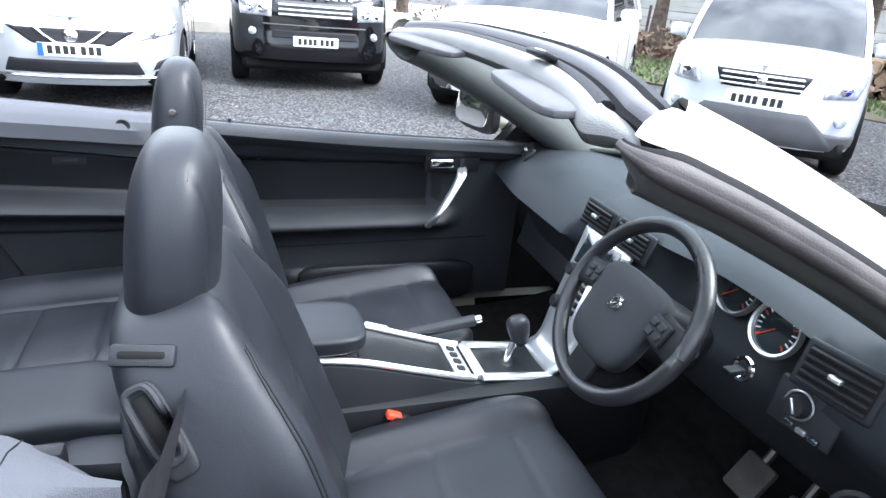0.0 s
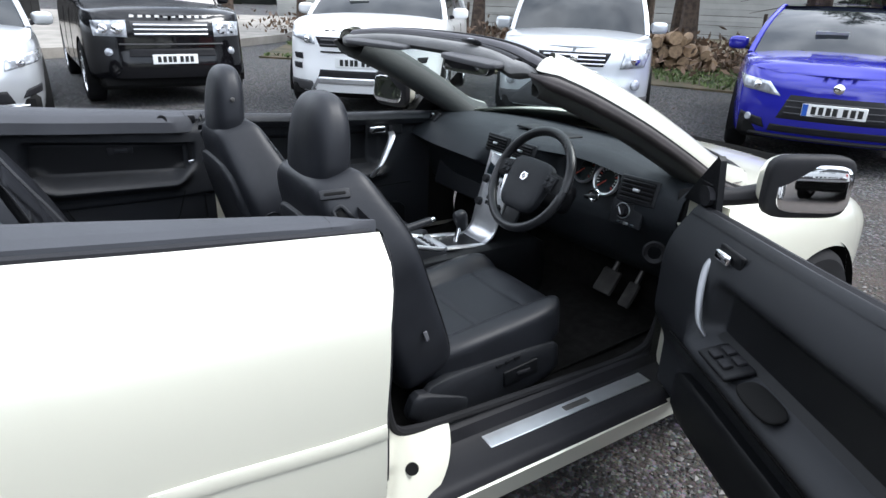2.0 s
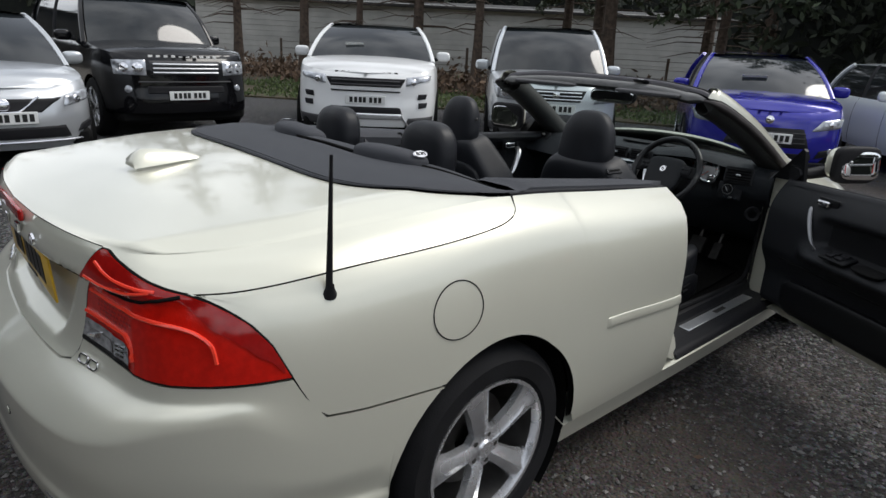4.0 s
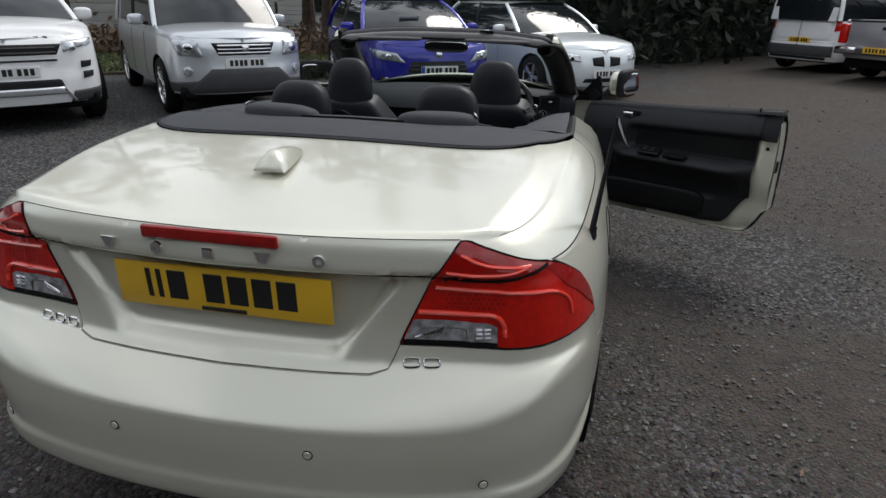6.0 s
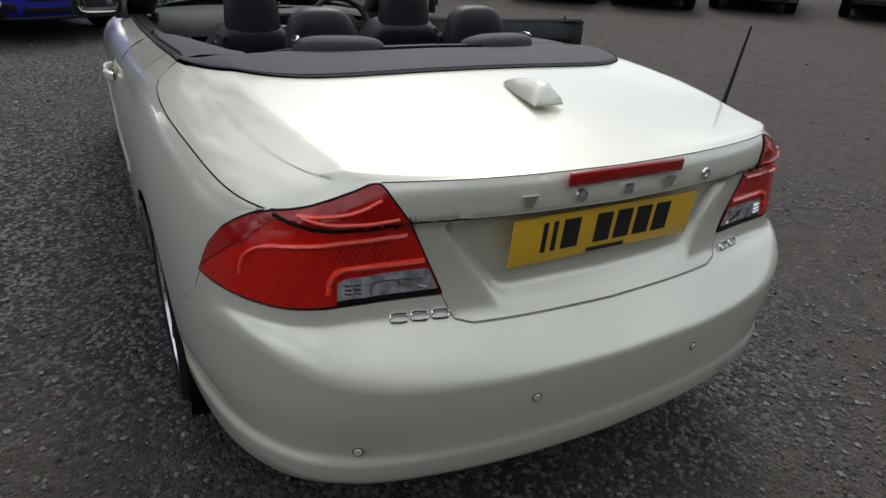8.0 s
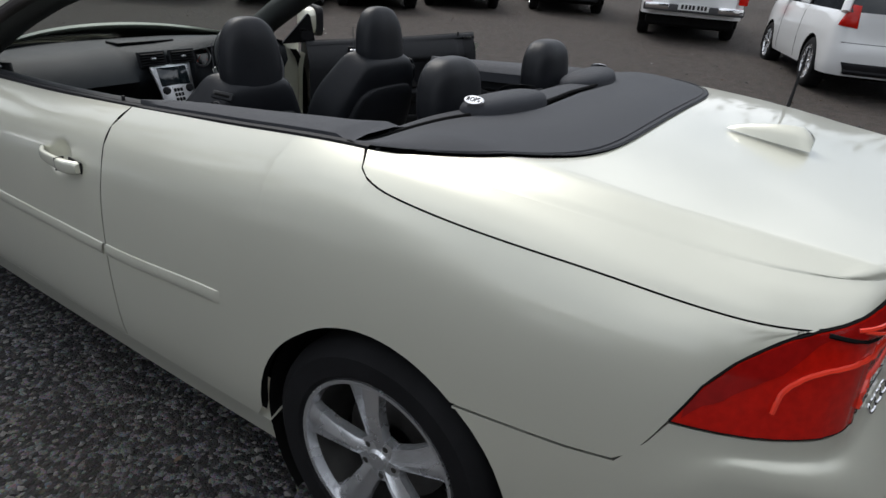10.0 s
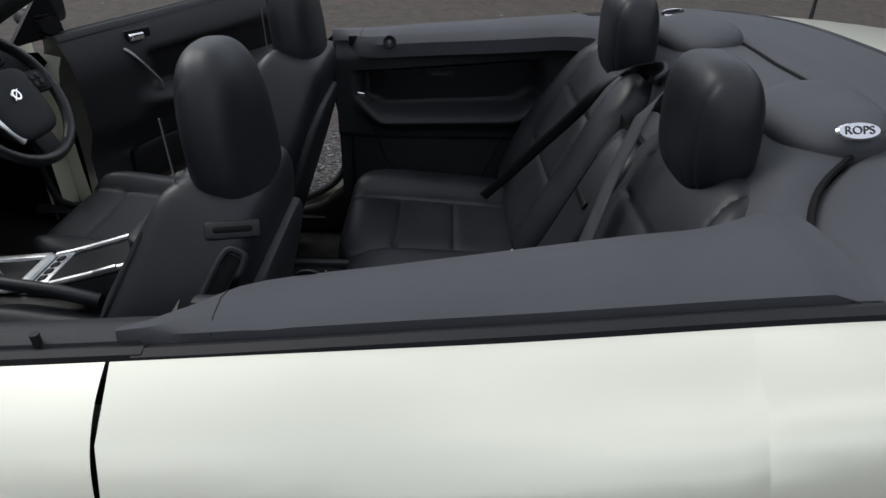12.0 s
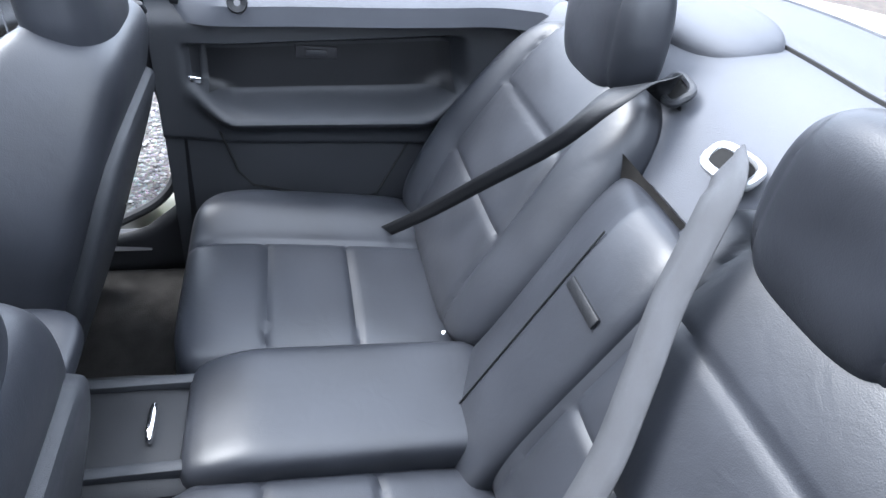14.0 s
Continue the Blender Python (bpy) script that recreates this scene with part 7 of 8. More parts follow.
        if band:
            part("plate_band", Geo().rbox((0.045, 0.004, 0.108), 0.001, 1, pose(0.235, y + s * 0.0065, z)), M_BLUE, pl)
        return pl


def nose_at(px, py, fx, fy, L):
    """Pose that puts the middle of the nose at (px, py), the car pointing along (fx, fy)."""
    k = math.hypot(fx, fy)
    fx, fy = fx / k, fy / k
    x, y = px - fx * L, py - fy * L
    return pose(x, y, ground_z(px, py), 0, 0, math.degrees(math.atan2(-fx, fy)))


def axle_at(px, py, fx, fy, back):
    """Pose that puts the rear axle's middle at (px, py)."""
    k = math.hypot(fx, fy)
    fx, fy = fx / k, fy / k
    return pose(px - fx * back, py - fy * back, ground_z(px, py), 0, 0, math.degrees(math.atan2(-fx, fy)))


def bars(car, n, w, h, z, gap, material, parent=None, rear=False, off=0.010):
    """Unreadable lettering as plain bars."""
    S = car.shell
    for k in range(n):
        x = (k - (n - 1) / 2) * gap
        p = S.at(S.u_x(abs(x), not rear), z, off, 1 if x >= 0 else -1)
        part("letter_bar", Geo().rbox((w, 0.006, h), 0.001, 1, Matrix.Translation(p)), material, parent or car.ob)


# silver hatchback
c = Car("silver_hatchback", "silver hatchback with a chrome V grille, parked on gravel", nose_at(-5.15, 0.80, 1, 0.02, 4.35), "silver", L=4.35, W=1.77, H=1.52, belt=0.96, nose=0.80, hood=1.0, rake=0.85, blunt=1.3)
gr = c.centre("grille", 0.30, 0.58, 0.52, 0.72, M_TRIM, 0.004)
for s in (1, -1):
    part("grille_bar", Geo().tube([c.shell.at(c.shell.u_x(x, True), z, 0.014, s) for x, z in ((0.30, 0.735), (0.20, 0.66), (0.11, 0.60), (0.0, 0.595))], 0.016, 8, flat=0.7), M_CHROME, gr)
c.round_on("badge", 0.001, 0.665, 0.055, M_CHROME, 0.012, gr, both=False)
c.patch("headlamp", ((0.52, 0.63), (0.84, 0.70), (0.85, 0.80), (0.55, 0.735)), M_HEADLAMP, 0.006)
c.round_on("lamp_projector", 0.66, 0.70, 0.042, M_CHROME, 0.008)
c.centre("lower_grille", 0.56, 0.34, 0.50, 0.46, M_TRIM, 0.006)
c.patch("fog_lamp_recess", ((0.62, 0.38), (0.80, 0.42), (0.80, 0.50), (0.66, 0.46)), M_TRIM, 0.006)
c.bar("chin_strip", 0.66, 0.315, 0.012, M_CHROME)
c.plate(0.545, band=True)

# black off-roader
c = Car("black_off_roader", "black off-road car with a silver mesh grille, parked on gravel", nose_at(-6.62, 3.05, 1, 0.0, 4.78), "black", L=4.78, W=1.93, H=1.82, belt=1.18, nose=1.06, hood=1.25, rake=0.55, roof_w=0.72,
        wheel=0.375, front_axle=0.88, sill=0.38, front_low=0.36, tail_slope=0.15, blunt=0.9)
gr = c.centre("grille", 0.42, 0.84, 0.46, 1.01, M_GREY_TRIM, 0.010)
for k in range(3):
    c.bar("grille_slat", 0.42, 0.865 + 0.052 * k, 0.014, M_SATIN, 0.020, gr)
c.patch("headlamp", ((0.50, 0.83), (0.85, 0.84), (0.87, 1.01), (0.50, 1.02)), M_HEADLAMP, 0.010)
c.round_on("lamp_projector", 0.60, 0.925, 0.062, M_CHROME, 0.014)
c.round_on("lamp_projector", 0.75, 0.925, 0.055, M_CHROME, 0.014)
c.centre("lower_grille", 0.52, 0.60, 0.50, 0.70, M_TRIM, 0.006)
c.round_on("fog_lamp", 0.72, 0.66, 0.045, M_HEADLAMP, 0.004)
c.bar("bumper_strip", 0.60, 0.75, 0.010, M_GREY_TRIM)
bars(c, 10, 0.050, 0.030, 1.062, 0.095, M_WHITE)
c.plate(0.58)

# white compact off-roader
c = Car("white_compact_off_roader", "white compact off-road car with a black grille, parked on gravel", nose_at(-5.02, 4.72, 0.77, -0.63, 4.36), "white", L=4.36, W=1.96, H=1.63, belt=1.12, nose=0.97, hood=1.05, rake=0.80, roof_w=0.66,
        wheel=0.37, front_axle=0.85, sill=0.36, front_low=0.30, tail_slope=0.3, blunt=1.15)
gr = c.centre("grille", 0.46, 0.81, 0.53, 0.92, M_TRIM, 0.010)
for k in range(2):
    c.bar("grille_slat", 0.45, 0.835 + 0.05 * k, 0.010, M_GREY_TRIM, 0.018, gr)
c.patch("headlamp", ((0.53, 0.83), (0.86, 0.91), (0.88, 0.97), (0.54, 0.94)), M_HEADLAMP, 0.010)
c.round_on("lamp_projector", 0.64, 0.885, 0.040, M_CHROME, 0.012)
c.centre("bumper_slot", 0.46, 0.745, 0.46, 0.765, M_TRIM, 0.008)
for z in (0.55, 0.66):
    c.patch("side_intake", ((0.69, z), (0.80, z + 0.01), (0.82, z + 0.075), (0.70, z + 0.07)), M_TRIM, 0.008)
c.centre("lower_grille", 0.50, 0.42, 0.46, 0.56, M_TRIM, 0.006)
sk = c.centre("skid_plate", 0.52, 0.40, 0.46, 0.475, M_SATIN, 0.020)
for s in (1, -1):
    part("skid_leg", Geo().tube([c.shell.at(c.shell.u_x(x, True), z, 0.015, s) for x, z in ((0.46, 0.46), (0.56, 0.32))], 0.03, 8, flat=0.5), M_SATIN, sk)
c.patch("lower_cladding", ((0.52, 0.30), (0.90, 0.32), (0.90, 0.44), (0.56, 0.42)), M_GREY_TRIM, 0.008)
bars(c, 10, 0.045, 0.022, 0.985, 0.09, M_STEEL)
c.plate(0.645)
part("price_card", Geo().rbox((0.26, 0.004, 0.16), 0.002, 1, pose(0.25, 4.36 - 1.05 - 0.16, 1.28, -40, 0, 0)), M_WHITE, c.ob, "white price card with bars")

# silver family off-roader
c = Car("silver_off_roader", "pale silver off-road car with dark lower bumper, parked on gravel", nose_at(-3.25, 6.42, 0.70, -0.71, 4.6), "pale", L=4.6, W=1.79, H=1.71, belt=1.05, nose=0.94, hood=1.1, rake=0.72, roof_w=0.66,
        wheel=0.345, front_axle=0.86, sill=0.33, front_low=0.30, tail_slope=0.2, blunt=1.2)
gr = c.centre("grille", 0.32, 0.755, 0.40, 0.90, M_TRIM, 0.010)
for k in range(3):
    c.bar("grille_slat", 0.33, 0.785 + 0.042 * k, 0.012, M_CHROME, 0.022, gr)
part("badge", Geo().rbox((0.085, 0.02, 0.075), 0.012, 2, Matrix.Translation(c.shell.at(1, 0.83, 0.03))), M_CHROME, gr)
c.patch("headlamp", ((0.50, 0.74), (0.76, 0.76), (0.83, 0.95), (0.56, 0.93)), M_HEADLAMP, 0.012)
c.round_on("lamp_projector", 0.66, 0.84, 0.06, M_CHROME, 0.014)
low = c.centre("lower_bumper", 0.74, 0.31, 0.42, 0.60, M_GREY_TRIM, 0.014)
c.patch("bumper_corner", ((0.55, 0.31), (0.86, 0.33), (0.86, 0.44), (0.50, 0.47)), M_GREY_TRIM, 0.006)
c.round_on("fog_lamp", 0.68, 0.575, 0.055, M_HEADLAMP, 0.008)
c.plate(0.665)
part("price_card", Geo().rbox((0.24, 0.004, 0.15), 0.002, 1, pose(0.18, 4.6 - 1.1 - 0.18, 1.22, -46, 0, 0)), M_WHITE, c.ob, "white price card with bars")

# deep blue hot hatchback
c = Car("blue_hatchback", "deep blue hatchback with a black trapezoid grille, parked on gravel", nose_at(-1.05, 7.58, 0.50, -0.87, 4.36), "blue", L=4.36, W=1.82, H=1.48, belt=0.96, nose=0.83, hood=1.02, rake=0.90, roof_w=0.60, wheel=0.325, blunt=1.25)
gr = c.centre("grille", 0.46, 0.44, 0.38, 0.66, M_TRIM, 0.010)
for k in range(3):
    c.bar("grille_slat", 0.40, 0.50 + 0.055 * k, 0.006, M_GREY_TRIM, 0.016, gr)
c.patch("headlamp", ((0.46, 0.64), (0.80, 0.68), (0.86, 0.80), (0.58, 0.76)), M_HEADLAMP, 0.010)
c.round_on("lamp_projector", 0.68, 0.72, 0.040, M_CHROME, 0.012)
c.round_on("badge", 0.001, 0.745, 0.045, M_CHROME, 0.012, both=False)
c.patch("side_intake", ((0.55, 0.33), (0.80, 0.37), (0.78, 0.46), (0.58, 0.42)), M_TRIM, 0.006)
c.round_on("fog_lamp", 0.70, 0.42, 0.035, M_HEADLAMP, 0.010)
c.bar("chin_splitter", 0.72, 0.27, 0.018, M_TRIM, 0.02)
c.centre("lower_grille", 0.52, 0.31, 0.50, 0.38, M_TRIM, 0.008)
c.plate(0.545, band=True)
part("price_card", Geo().rbox((0.30, 0.004, 0.15), 0.002, 1, pose(0.10, 4.36 - 1.02 - 0.20, 1.15, -50, 0, 0)), M_WHITE, c.ob, "white price card with bars")

# cool white hatchback with twin grilles
c = Car("white_hatchback", "cool white hatchback with twin oval grilles, parked on gravel", nose_at(1.22, 9.15, 0.60, -0.80, 4.33), "ice", L=4.33, W=1.77, H=1.43, belt=0.93, nose=0.76, hood=1.25, rake=0.80, roof_w=0.60, wheel=0.32, front_axle=0.78, blunt=1.35)
c.patch("grille", ((0.05, 0.53), (0.25, 0.55), (0.27, 0.66), (0.06, 0.68)), M_TRIM, 0.012)
c.patch("headlamp", ((0.44, 0.60), (0.82, 0.66), (0.85, 0.74), (0.46, 0.69)), M_HEADLAMP, 0.010)
c.round_on("lamp_projector", 0.58, 0.65, 0.038, M_CHROME, 0.012)
c.centre("lower_grille", 0.40, 0.30, 0.36, 0.36, M_TRIM, 0.008)
c.patch("side_intake", ((0.55, 0.34), (0.78, 0.36), (0.80, 0.46), (0.58, 0.42)), M_TRIM, 0.008)
c.round_on("badge", 0.001, 0.735, 0.035, M_CHROME, 0.012, both=False)
c.plate(0.43)


def tail_kit(c, z_lamp, h_lamp, w_in, z_plate, bumper=None):
    """Lamps, plate and bumper on a car's tail."""
    c.patch("tail_lamp", ((w_in, z_lamp), (c.W / 2 - 0.05, z_lamp + 0.02), (c.W / 2 - 0.08, z_lamp + h_lamp), (w_in + 0.03, z_lamp + h_lamp - 0.01)), M_LAMP_RED, 0.010, rear=True)
    c.plate(z_plate, rear=True)
    c.bar("bumper_joint", c.W / 2 - 0.12, 0.64, 0.004, M_GAP, 0.002, rear=True)
    if bumper:
        c.centre("rear_bumper", c.W / 2 - 0.12, 0.36, c.W / 2 - 0.12, 0.58, bumper, 0.03, rear=True)
    c.bar("lower_strip", c.W / 2 - 0.22, 0.32, 0.03, M_TRIM, 0.0, rear=True)


F = (0.80, 0.60)
c = Car("white_van", "small white van seen beside the fence", axle_at(6.2, 15.45, *F, 0.8), "white", L=4.4, W=1.81, H=1.82, belt=1.10, nose=0.98, hood=0.95, rake=0.55, roof_w=0.74, wheel=0.315, tail_slope=0.04, cab_rear=0.02)
tail_kit(c, 0.88, 0.42, 0.74, 0.68, bumper=M_GREY_TRIM)
c.centre("rear_door_skin", 0.70, 0.70, 0.68, 1.08, CARS["white"], 0.02, rear=True)
part("door_joint", Geo().tube([(0, -0.03, 0.5), (0, 0.03, 1.7)], 0.006, 5), M_GAP, c.ob)
part("rear_door_panel", Geo().grid([[(x, 0.0 + 0.02 * t, lerp(1.09, 1.36, t)) for x in span(-0.78, 0.78, 4)] for t in (0, 1)]), CARS["white"], c.ob)


def pickup(name, label, at, colour, F):
    c = Car(name, label, axle_at(*at, *F, 1.1), colour, L=5.1, W=1.79, H=1.76, belt=1.08, nose=0.98, hood=1.25, rake=0.6, roof_w=0.62, wheel=0.37, rear_axle=1.1, sill=0.42, front_low=0.36, tail_slope=0.1, bed=1.55, blunt=1.0)
    h = c.W / 2
    part("load_bed", Geo().grid([[(x, y, 0.78) for x in span(-h + 0.1, h - 0.1, 3)] for y in (0.1, 1.5)]), M_TRIM, c.ob)
    for s in (1, -1):
        part("bed_side", Geo().rbox((0.06, 1.45, 0.06), 0.02, 2, pose(s * (h - 0.08), 0.78, 1.085)), c.paint, c.ob)
    gate = part("tailgate", Geo().rbox((1.42, 0.06, 0.52), 0.02, 2, pose(0, 0.035, 0.83)), c.paint, c.ob)
    part("gate_rail", Geo().rbox((1.46, 0.08, 0.04), 0.015, 2, pose(0, 0.04, 1.10)), M_TRIM, c.ob)
    part("gate_handle", Geo().rbox((0.16, 0.02, 0.06), 0.01, 2, pose(0, -0.005, 0.98)), M_TRIM, gate)
    bp = part("step_bumper", Geo().rbox((1.70, 0.16, 0.12), 0.02, 2, pose(0, -0.06, 0.55)), M_GREY_TRIM, c.ob)
    for s in (1, -1):
        part("bumper_end", Geo().rbox((0.42, 0.165, 0.11), 0.02, 2, pose(s * 0.62, -0.065, 0.575)), M_CHROME, bp)
        part("tail_lamp", Geo().rbox((0.15, 0.10, 0.36), 0.02, 2, pose(s * (h - 0.085), 0.03, 0.86)), M_LAMP_RED, c.ob)
    pl = part("number_plate", Geo().rbox((0.52, 0.012, 0.112), 0.004, 1, pose(0, -0.148, 0.585)), M_PLATE_W if colour == "white" else M_PLATE_Y, c.ob, "number plate with black bars")
    for x in (-0.19, -0.125, -0.06, 0.0, 0.08, 0.14, 0.20):
        part("plate_bar", Geo().rbox((0.040, 0.004, 0.070), 0.001, 1, pose(x, -0.155, 0.585)), M_INK, pl)
    return c, gate


c, gate = pickup("silver_pickup", "dull silver pick-up truck parked tail outwards", (7.25, 13.4), "mauve", F)
c, gate = pickup("white_pickup", "white pick-up truck with a chrome step bumper", (11.7, 3.6), "white", (0.95, 0.30))
for k, x in enumerate((-0.45, -0.24, -0.03, 0.18, 0.42)):
    part("letter_bar", Geo().rbox((0.085, 0.008, 0.075), 0.01, 1, pose(x, -0.002, 0.94)), M_INK, gate)
c = Car("red_hatchback", "bright red hatchback parked tail outwards", axle_at(8.2, 11.1, *F, 0.8), "red", L=4.36, W=1.82, H=1.48, belt=0.98, nose=0.82, hood=1.02, rake=0.9, roof_w=0.60, wheel=0.32, tail_slope=0.45)
tail_kit(c, 0.80, 0.20, 0.56, 0.84)
c = Car("black_hatchback", "glossy black hatchback parked tail outwards", axle_at(9.65, 9.65, 0.66, 0.75, 0.7), "black", L=4.1, W=1.72, H=1.44, belt=0.96, nose=0.80, hood=0.95, rake=0.85, roof_w=0.58, wheel=0.31, tail_slope=0.40)
tail_kit(c, 0.78, 0.24, 0.60, 0.56)
c = Car("grey_hatchback", "blue grey hatchback parked by the fence", axle_at(11.7, 8.8, 0.80, 0.60, 0.75), "grey", L=4.15, W=1.75, H=1.55, belt=0.98, nose=0.82, hood=0.95, rake=0.85, roof_w=0.60, wheel=0.31, tail_slope=0.35)
tail_kit(c, 0.84, 0.26, 0.62, 0.86)
c = Car("silver_spare_wheel_off_roader", "silver off-road car with a covered spare wheel", axle_at(13.4, 6.9, 0.87, 0.50, 0.75), "silver", L=4.1, W=1.75, H=1.70, belt=1.08, nose=0.95, hood=0.95, rake=0.6, roof_w=0.66, wheel=0.35, tail_slope=0.12, sill=0.36)
tail_kit(c, 0.72, 0.34, 0.70, 0.60, bumper=M_GREY_TRIM)
part("spare_wheel_cover", Geo().lathe([(0, 0.20), (0.26, 0.20), (0.325, 0.16), (0.33, 0.0)], 32, pose(-0.05, 0.02, 1.05, 90, 0, 0)), M_PLASTIC_D, c.ob)
c = Car("white_city_car", "white hatchback with a dark lower bumper", axle_at(8.25, 0.25, 0.94, 0.35, 0.7), "white", L=3.95, W=1.72, H=1.48, belt=0.98, nose=0.82, hood=0.9, rake=0.85, roof_w=0.58, wheel=0.31, tail_slope=0.35)
tail_kit(c, 0.80, 0.26, 0.62, 0.76)
c.centre("lower_bumper", 0.62, 0.28, 0.68, 0.42, M_TRIM, 0.012, rear=True)


# ---- the yard's edges: slab, grass, trees, hedges, fence ----
M_CONCRETE = mat("weathered_concrete", (0.30, 0.28, 0.25), 0.85, var=0.25, scale=1.6, bump=0.6, bscale=60, fleck=0.4)
M_SHED = mat("dark_stained_boards", (0.022, 0.021, 0.020), 0.8, var=0.4, scale=3, bump=0.8, bscale=40, per_piece=0.25)
M_BARK = mat("fissured_bark", (0.075, 0.055, 0.042), 0.9, var=0.45, scale=9, bump=2.0, bscale=45)
M_GALV = mat("galvanised_steel", (0.42, 0.43, 0.44), 0.45, 0.8, var=0.15, scale=20)
M_PALE = mat("pale_painted_boards", (0.42, 0.42, 0.40), 0.75, var=0.12, scale=1.2, bump=0.4, bscale=50, per_piece=0.06)
M_LOG = mat("cut_timber", (0.26, 0.18, 0.11), 0.85, var=0.35, scale=12, bump=1.0, bscale=60, per_piece=0.25)


def leaf_mat(name, dark, light):
    m = bpy.data.materials.new(name)
    m.use_nodes = True
    n, l = m.node_tree.nodes, m.node_tree.links
    geo_, ramp = n.new("ShaderNodeNewGeometry"), n.new("ShaderNodeValToRGB")
    ramp.color_ramp.elements[0].color, ramp.color_ramp.elements[1].color = (*dark, 1), (*light, 1)
    l.new(geo_.outputs["Random Per Island"], ramp.inputs["Fac"])
    l.new(ramp.outputs["Color"], n["Principled BSDF"].inputs["Base Color"])
    n["Principled BSDF"].inputs["Roughness"].default_value = 0.7
    return m


M_NEEDLE = leaf_mat("dark_conifer_needles", (0.012, 0.020, 0.010), (0.045, 0.065, 0.028))
M_HEDGE = leaf_mat("dark_hedge_leaves", (0.005, 0.008, 0.004), (0.018, 0.026, 0.011))
M_GRASS = leaf_mat("rough_grass", (0.035, 0.060, 0.018), (0.11, 0.15, 0.045))
M_LITTER = leaf_mat("brown_litter", (0.05, 0.030, 0.018), (0.16, 0.10, 0.06))
M_STONE = leaf_mat("loose_stones", (0.025, 0.024, 0.024), (0.19, 0.18, 0.17))
# near-black stands for the shade inside hedges and behind the shed's boards
M_SHADE_CORE = mat("near_black_inner_shade", (0.006, 0.008, 0.006), 0.95, var=0.5, scale=2)
rnd = np.random.RandomState(7)


def quads(name, centres, size, material, up=0.0, parent=None, stretch=1.0):
    """Many small leaf blades as one mesh: a bent pair of triangles at each centre."""
    n = len(centres)
    a = rnd.normal(size=(n, 3))
    a[:, 2] *= 1 - up
    a /= np.linalg.norm(a, axis=1, keepdims=True)
    b = np.cross(a, rnd.normal(size=(n, 3)))
    b /= np.linalg.norm(b, axis=1, keepdims=True)
    s = size * rnd.uniform(0.6, 1.4, (n, 1))
    p = np.asarray(centres)
    v = np.stack([p - a * s * stretch, p + b * s * 0.4, p + a * s * stretch, p - b * s * 0.4], 1).reshape(-1, 3)
    me = bpy.data.meshes.new(name)
    me.from_pydata(v.tolist(), [], [(4 * i, 4 * i + 1, 4 * i + 2, 4 * i + 3) for i in range(n)])
    me.materials.append(material)
    ob = new(name, me)
    if parent:
        ob.parent = parent
    return ob


# concrete slab with a step, and the dark shed behind it
edge = [(-11.2, -9.0), (-12.4, 0.0), (-14.6, 5.6), (-17.2, 8.2), (-30, 15), (-36, 0), (-30, -12)]
g = Geo().slab(edge, -0.05, 0.20)
tagged(build("concrete_slab", g, M_CONCRETE, smooth=False), "raised grey concrete slab at the yard's edge", "slab", kind="structure")
shed = thing("dark_shed", "dark stained timber shed on the slab", "shed", pose(-24, -3.0, 0.20, 0, 0, 12))
for k in range(46):
    part("board", Geo().rbox((0.02, 0.235, 3.4), 0.004, 1, pose(0.006 * (k % 2), -5.5 + 0.24 * k, 1.7)), M_SHED, shed)
# near-black block, its colour paints in the shade between the boards
part("shed_wall", Geo().rbox((5.0, 11.1, 3.35), 0.01, 1, pose(-2.53, -0.1, 1.68)), M_SHADE_CORE, shed)
part("shed_roof", Geo().rbox((5.8, 11.8, 0.12), 0.02, 1, pose(-2.5, -0.1, 3.46, 0, 4, 0)), M_SHED, shed)

# grass verge behind the row of cars
line = [(-17.0, 8.4), (-12.5, 5.9), (-9.5, 8.6), (-6.0, 11.1), (-3.6, 12.4), (-1.0, 14.0), (-3, 22), (-14, 30), (-30, 28), (-34, 18)]
g = Geo().slab(line, -0.05, 0.035)
M_TURF = mat("turf_soil", (0.045, 0.055, 0.022), 0.95, var=0.5, scale=2.5, bump=1.5, bscale=60, col2=[0.10, 0.075, 0.045])
tagged(build("grass_verge", g, M_TURF, smooth=False), "rough grass verge with bare earth under the trees", "grass", kind="structure")
pts = []
while len(pts) < 16000:
    x, y = rnd.uniform(-18, -1), rnd.uniform(6, 20)
    inside, j = False, len(line) - 1
    for i in range(len(line)):
        if (line[i][1] > y) != (line[j][1] > y) and x < (line[j][0] - line[i][0]) * (y - line[i][1]) / (line[j][1] - line[i][1]) + line[i][0]:
            inside = not inside
        j = i
    if inside and noise.noise(Vector((x * 0.5, y * 0.5, 1))) > -0.25:
        pts.append((x, y, 0.05 + rnd.uniform(0, 0.03)))
tagged(quads("grass", pts, 0.055, M_GRASS, up=-1.5), "tufts of rough green grass", "grass", kind="stuff")

